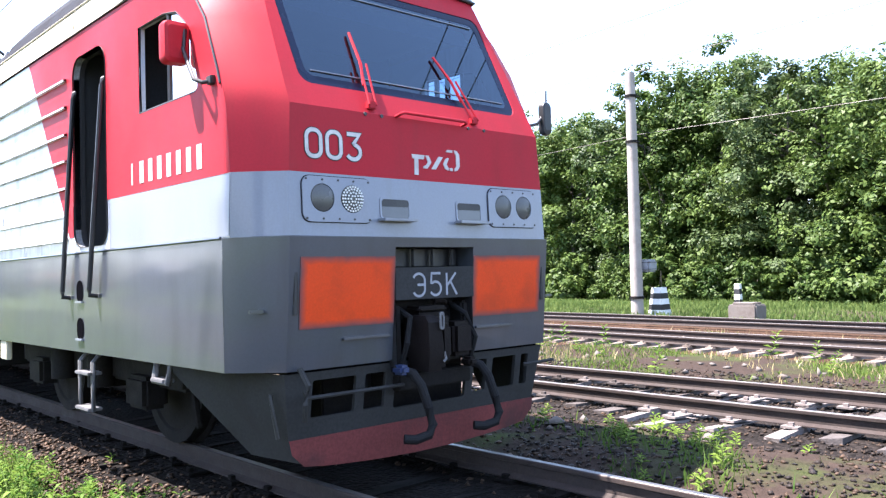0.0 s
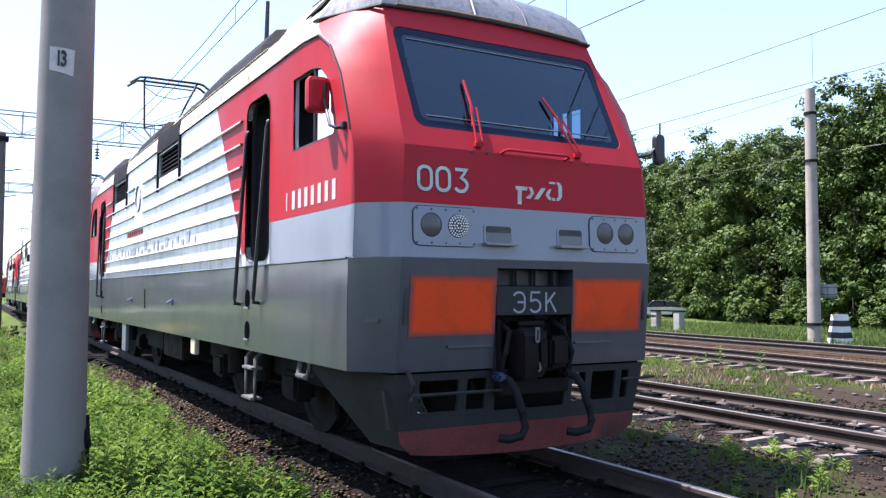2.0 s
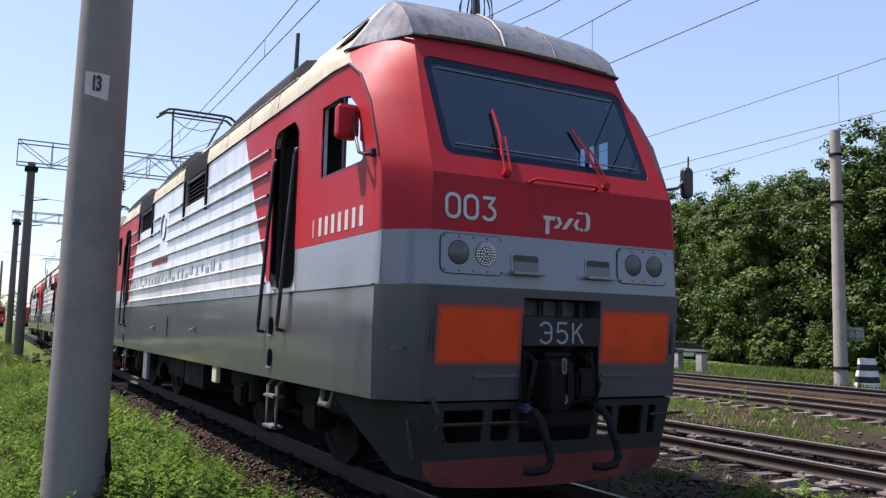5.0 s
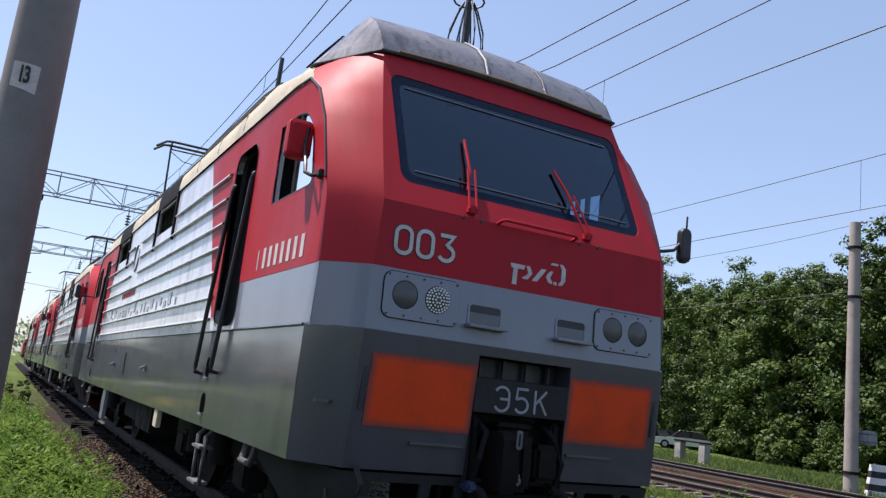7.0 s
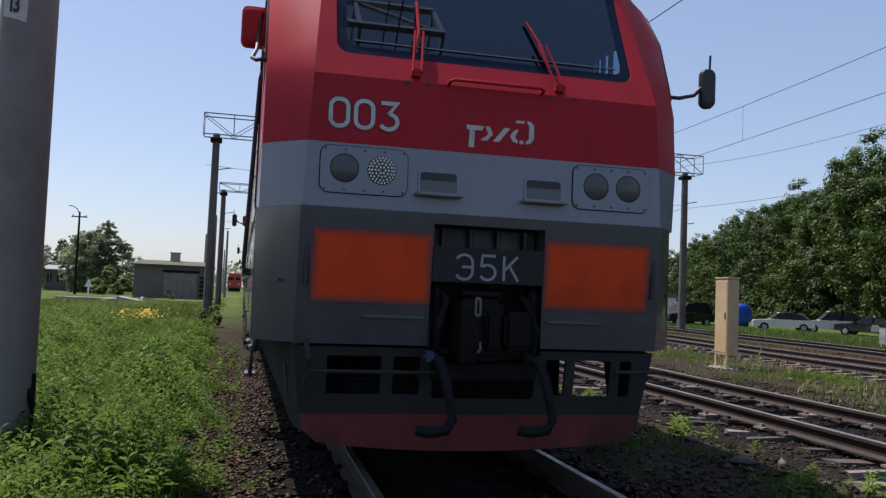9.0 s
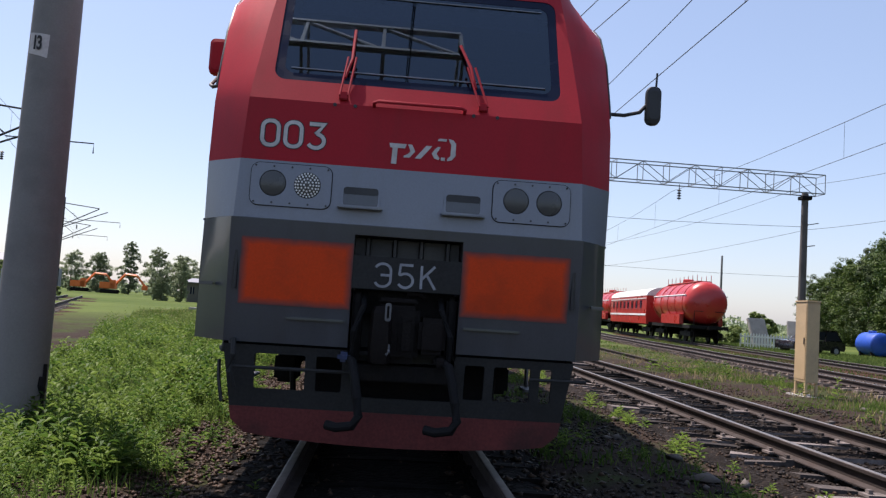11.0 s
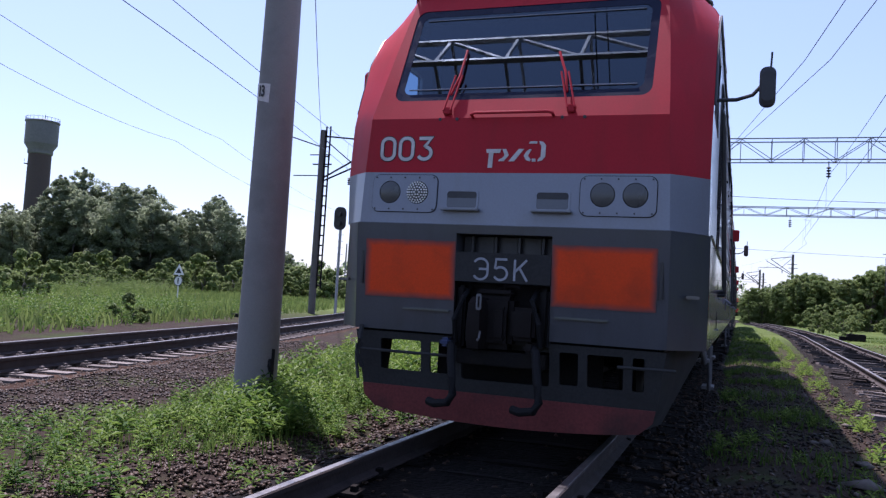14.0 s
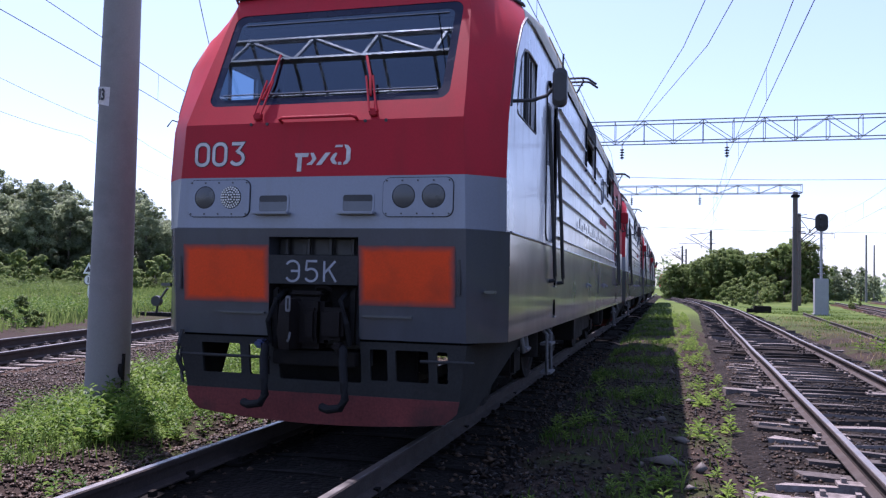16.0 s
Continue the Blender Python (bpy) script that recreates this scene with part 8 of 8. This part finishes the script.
x, y = sample(1500, -4.2, -1.0, -4.8, 4.0)
x, y = keep(x, y, np.clip(fbm(x, y, 1.2, 2.0) * 1.6 + 0.25, 0.02, 1))
hh = rng.uniform(0.05, 0.20, len(x))
stuff("weeds", weeds(x, y, hh, hh * 0.5 + 0.02), M_WEED, "young weeds on trodden soil", "weeds")
x, y = sample(1500, -2.9, -1.45, -1, 16)
x, y = keep(x, y, np.clip(0.25 + 0.9 * fbm(x, y, 1.5, 3.3), 0, 1))
hh = rng.uniform(0.04, 0.14, len(x))
stuff("weeds", weeds(x, y, hh, hh * 0.6 + 0.02), M_WEED, "small weeds on the gravel shoulder", "weeds")
# yellow flowers
c = rng.normal(size=(42, 2)) * np.array([0.34, 0.8]) + np.array([-4.55, 21.6])
p = np.repeat(c, 7, 0) + rng.normal(size=(len(c) * 7, 2)) * 0.07
pz = ground_z(p[:, 0], p[:, 1]) + rng.uniform(0.35, 0.62, len(p))
v, q = leaf_quads(np.column_stack([p, pz]), np.array([0, 0, 1.0]) + rng.normal(size=(len(p), 3)) * 0.6, 0.062, 0.9)
stuff("yellow_flowers", (v, q), M_YELLOW, "patches of small yellow flowers in the grass", "flowers")

# right of the locomotives: thin growth in the shade, a lit fringe, patches further out
x, y = sample(60000, 1.5, 3.3, -7, 70)
x, y = keep(x, y, np.clip(0.34 + 1.0 * fbm(x, y, 1.1, 7.0), 0, 1) * np.clip((3.05 - x) / 0.4, 0.06, 1) * np.clip(1.3 - y / 60, 0.3, 1))
stuff("grass", blades(x, y, rng.uniform(0.04, 0.16, len(x)), rng.uniform(0.004, 0.010, len(x)), 0.7), M_GRASS, "thin low grass in the shade of the train", "grass")
x, y = sample(1500, 1.6, 3.7, -6, 40)
x, y = keep(x, y, np.clip(0.25 + 0.9 * fbm(x, y, 1.1, 7.0), 0, 1))
hh = rng.uniform(0.05, 0.2, len(x))
stuff("weeds", weeds(x, y, hh, hh * 0.6 + 0.04), M_WEED, "low weeds along the shaded track", "weeds")
x, y = sample(70000, 7.2, 18.5, -6, 60)
x, y = keep(x, y, np.clip(0.12 + 1.1 * fbm(x, y, 0.55, 4.0), 0, 1) * np.clip((track_dist(x, y) - 1.45) / 0.5, 0.02, 1))
stuff("grass", blades(x, y, rng.uniform(0.04, 0.13, len(x)), rng.uniform(0.006, 0.014, len(x)), 0.6), M_GRASS, "patchy weedy grass between the sidings", "grass")
x, y = sample(70000, 6.9, 11.0, -6, 22)
x, y = keep(x, y, np.clip(-0.02 + 1.2 * fbm(x, y, 0.7, 1.5), 0, 1) * np.clip((track_dist(x, y) - 1.5) / 0.4, 0.02, 1))
stuff("grass", blades(x, y, rng.uniform(0.03, 0.13, len(x)), rng.uniform(0.004, 0.010, len(x)), 0.7), M_GRASS, "short green grass in patches between the sidings", "grass")
x, y = sample(16000, 7.2, 15, -4, 40)
x, y = keep(x, y, np.clip(0.2 + 1.1 * fbm(x, y, 0.7, 9.0), 0, 1))
stuff("dry_grass", blades(x, y, rng.uniform(0.05, 0.18, len(x)), rng.uniform(0.006, 0.012, len(x)), 0.6), M_DRY, "dry straw-coloured grass between the sidings", "grass")
x, y = sample(160, 7.3, 10.5, -3, 30)
x, y = keep(x, y, np.clip(0.3 + 1.0 * fbm(x, y, 0.6, 3.0), 0, 1))
hh = rng.uniform(0.15, 0.5, len(x))
stuff("weeds", weeds(x, y, hh, hh * 0.4 + 0.05), M_WEED, "tall weeds between the sidings", "weeds")
x, y = sample(120000, 17.5, 36, -8, 62)
x, y = keep(x, y, np.clip(0.55 + 0.5 * fbm(x, y, 0.4, 6.0), 0.15, 1))
far = np.clip((x - 24) / 8, 0, 1)
stuff("grass", blades(x, y, rng.uniform(0.08, 0.24, len(x)) * (1 + 0.5 * far), rng.uniform(0.012, 0.03, len(x))), M_FIELD, "bright meadow grass before the wood", "grass")
# field beyond the curving track
x, y = sample(150000, -62, -8, -4, 75)
x, y = keep(x, y, np.clip((left_edge(y) - 6.1 - x) / 0.8, 0, 1) * np.clip(0.7 + 0.4 * fbm(x, y, 0.25, 8.0), 0.2, 1) * np.clip(1.2 - (-x) / 75, 0.3, 1) * (np.abs(x - np.interp(y, PATH_Y, PATH_X)) > 1.2))
stuff("grass", blades(x, y, rng.uniform(0.15, 0.5, len(x)), rng.uniform(0.015, 0.035, len(x))), M_FIELD, "tall green grass of the field", "grass")
x, y = sample(2200, -24, -9, -2, 40)
x, y = keep(x, y, np.clip((left_edge(y) - 6.1 - x) / 0.8, 0, 1) * 0.8)
hh = rng.uniform(0.2, 0.5, len(x))
stuff("weeds", weeds(x, y, hh, hh * 0.28 + 0.02), M_WEED, "leafy weeds beyond the curving track", "weeds")
# hedge of tall weeds on the far side of the path
x, y = sample(9000, -66, -20, 4, 74)
side = np.interp(y, PATH_Y, PATH_X) - x
x, y = keep(x, y, (side > 1.6) * (side < 13) * np.clip(0.55 + 0.9 * fbm(x, y, 0.35, 2.2), 0.1, 1))
hh = rng.uniform(0.55, 1.25, len(x)) * np.clip(0.9 + 0.7 * fbm(x, y, 0.3, 6.1), 0.5, 1.5)
stuff("weeds", weeds(x, y, hh, hh * 0.22 + 0.10), M_FIELD, "tall rank weeds beyond the pale path", "weeds")
x, y = sample(5200, -26, -8, -3, 26)
x, y = keep(x, y, np.clip((left_edge(y) - 6.0 - x) / 0.6, 0, 1) * np.clip(0.35 + 1.2 * fbm(x, y, 0.5, 4.4), 0, 1))
hh = rng.uniform(0.25, 0.75, len(x))
stuff("weeds", weeds(x, y, hh, hh * 0.25 + 0.05), M_WEED, "coarse weeds beside the curving track", "weeds")


def stones(x, y, z, s):
    n = len(x)
    o = np.array([[1, 0, 0], [0, 1, 0], [-1, 0, 0], [0, -1, 0], [0, 0, 1], [0, 0, -1.0]])
    v = np.stack([x, y, z], 1)[:, None] + (o[None] + rng.normal(size=(n, 6, 3)) * 0.28) * (s[:, None, None] * rng.uniform(0.6, 1.3, (n, 1, 3)) * np.array([1, 1, 0.6]))
    f = np.array([[0, 1, 4], [1, 2, 4], [2, 3, 4], [3, 0, 4], [1, 0, 5], [2, 1, 5], [3, 2, 5], [0, 3, 5]])
    return v.reshape(-1, 3), (np.arange(n)[:, None, None] * 6 + f[None]).reshape(-1, 3)


x, y = sample(26000, -3.2, 9.5, -6.5, 14)
d = track_dist(x, y)
x, y = keep(x, y, np.clip(1.25 - np.abs(d - 1.6) / 1.1, 0.06, 1))
z = np.maximum(ground_z(x, y), np.where(np.abs(x) < 2.4, -0.138, -0.172) - 0.16 * np.clip((track_dist(x, y) - 1.4) / 0.6, 0, 1)) + 0.005
stuff("loose_stones", stones(x, y, z, rng.uniform(0.010, 0.034, len(x))), M_GRAVEL, "loose grey-brown stones strewn beside the tracks", "gravel")
x, y = sample(34000, -10, -4.0, -5, 12)
x, y = keep(x, y, 0.85 * (x < left_edge(y) + 0.9))
stuff("loose_stones", stones(x, y, np.maximum(ground_z(x, y), -0.20) + 0.006, rng.uniform(0.010, 0.038, len(x))), M_GRAVEL, "loose brown stones beside the curving track", "gravel")
x, y = sample(24000, -3.1, -1.25, -5.5, 14)
x, y = keep(x, y, np.clip(1.3 - np.abs(x + 2.05) / 0.85, 0.05, 1) * np.clip(0.75 + 0.5 * fbm(x, y, 1.3, 4.0), 0.1, 1))
stuff("loose_stones", stones(x, y, np.maximum(ground_z(x, y), -0.138 - 0.17 * np.clip((-x - 1.4) / 0.6, 0, 1)) + 0.008, rng.uniform(0.010, 0.032, len(x))), M_GRAVEL, "brown gravel shoulder beside the locomotives", "gravel")
x, y = sample(22000, 1.3, 8.0, -6.5, 9)
x, y = keep(x, y, np.clip(0.45 + 0.7 * fbm(x, y, 0.9, 6.0), 0.05, 1))
stuff("loose_stones", stones(x, y, np.maximum(ground_z(x, y), np.where(np.abs(x) < 2.4, -0.138, -0.172) - 0.16 * np.clip((track_dist(x, y) - 1.4) / 0.6, 0, 1)) + 0.008, rng.uniform(0.010, 0.036, len(x))), M_GRAVEL_SHADE, "gravel strewn over the trodden soil, darkened for the train's shade", "gravel")
x, y = sample(130, 2.6, 9.5, -5, 9)
stuff("rubble", stones(x, y, ground_z(x, y) + 0.02, rng.uniform(0.04, 0.11, len(x))), M_CONCSL, "pale lumps of broken concrete beside the sidings", "gravel")


# ---------------------------------------------------------------- sleepers
def sleeper_mesh(name, L, w, h, taper, material, chairs=True, crack=0.0):
    bm = bmesh.new()
    rows = []
    for u in (-1, -0.55, 0, 0.55, 1):
        hh = h - (0.035 if taper and abs(u) < 0.5 else 0) - rng.uniform(0, crack)
        e = rng.uniform(-crack, crack)
        rows.append([(u * L / 2 + e, -w / 2, -h), (u * L / 2 + e * 2, -w / 2 + 0.012, hh - h), (u * L / 2 - e, w / 2 - 0.012, hh - h - rng.uniform(0, crack)), (u * L / 2, w / 2, -h)])
    loft(bm, rows, close=True)
    bm.faces.new([bm.verts.new(p) for p in rows[0]])
    bm.faces.new([bm.verts.new(p) for p in rows[-1]])
    if chairs:
        for s in (-1, 1):
            box(bm, s * 0.76 - 0.17, s * 0.76 + 0.17, -0.09, 0.09, -0.005, 0.018)
            for t in (-0.12, 0.12):
                box(bm, s * 0.76 + t - 0.02, s * 0.76 + t + 0.02, -0.03, 0.03, 0.018, 0.055)
    me = bpy.data.meshes.new(name)
    bmesh.ops.recalc_face_normals(bm, faces=bm.faces)
    bm.to_mesh(me)
    bm.free()
    me.materials.append(material)
    return me


def lay_sleepers(track, line, s0, s1, step, meshes, z, jitter, joined_to=None):
    inv = Matrix.Translation(-track.location)
    s, i = s0, 0
    while s < s1 and i < 300:
        a, b = Vector(line(s - 0.1)), Vector(line(s + 0.1))
        t = (b - a).normalized()
        o = new("sleeper", meshes[int(rng.integers(len(meshes)))])
        o.parent = track
        c = line(s)
        o.matrix_basis = inv @ pose(c[0] + rng.normal() * jitter * 1.5, c[1], z + rng.normal() * jitter * 0.12, rng.normal() * jitter * 25, 0, math.degrees(math.atan2(-t.x, t.y)) + rng.normal() * jitter * 30)
        s += step * rng.uniform(1 - jitter * 2, 1 + jitter * 2)
        i += 1


WOODEN = [sleeper_mesh("sleeper", rng.uniform(2.5, 2.85), rng.uniform(0.20, 0.25), 0.16, False, M_WOODSL, True, 0.045) for _ in range(8)]
# oily wood; the shade under the train is also in this colour
M_OILSL_SHADE = mat("oily_shade_dark_sleeper", (0.0098, 0.0084, 0.00735), 0.85, var=0.35, scale=3, fine=25, bump=0.4, rnd=0.4, spec=0.08)
OILY_SHADED = [sleeper_mesh("sleeper", rng.uniform(2.65, 2.85), 0.23, 0.16, False, M_OILSL_SHADE, True, 0.03) for _ in range(4)]
M_BROWNSL = mat("brown_dusty_sleeper", (0.20, 0.165, 0.14), 0.9, var=0.3, scale=3, fine=25, bump=0.4, dirt=(0.10, 0.072, 0.056), dirt_amt=0.7, dirt_scale=3, rnd=0.35, spec=0.1)
DUSTY = [sleeper_mesh("sleeper", 2.7, 0.25, 0.17, False, M_BROWNSL, True, 0.02) for _ in range(3)]
CONCRETE = [sleeper_mesh("sleeper", 2.7, 0.27, 0.19, True, M_CONCSL, True, 0.006) for _ in range(3)]
lay_sleepers(track_main, main_line, -9, 62, 0.55, OILY_SHADED, RAIL - 0.178, 0.04)
lay_sleepers(track_second, second_line, -8, 100, 0.52, WOODEN, RAIL - 0.176, 0.085)
lay_sleepers(track_left, left_line, -10, 70, 0.55, CONCRETE, RAIL - 0.215, 0.006)
lay_sleepers(track_third, third_line, -4, 60, 0.58, DUSTY, RAIL - 0.178, 0.02)
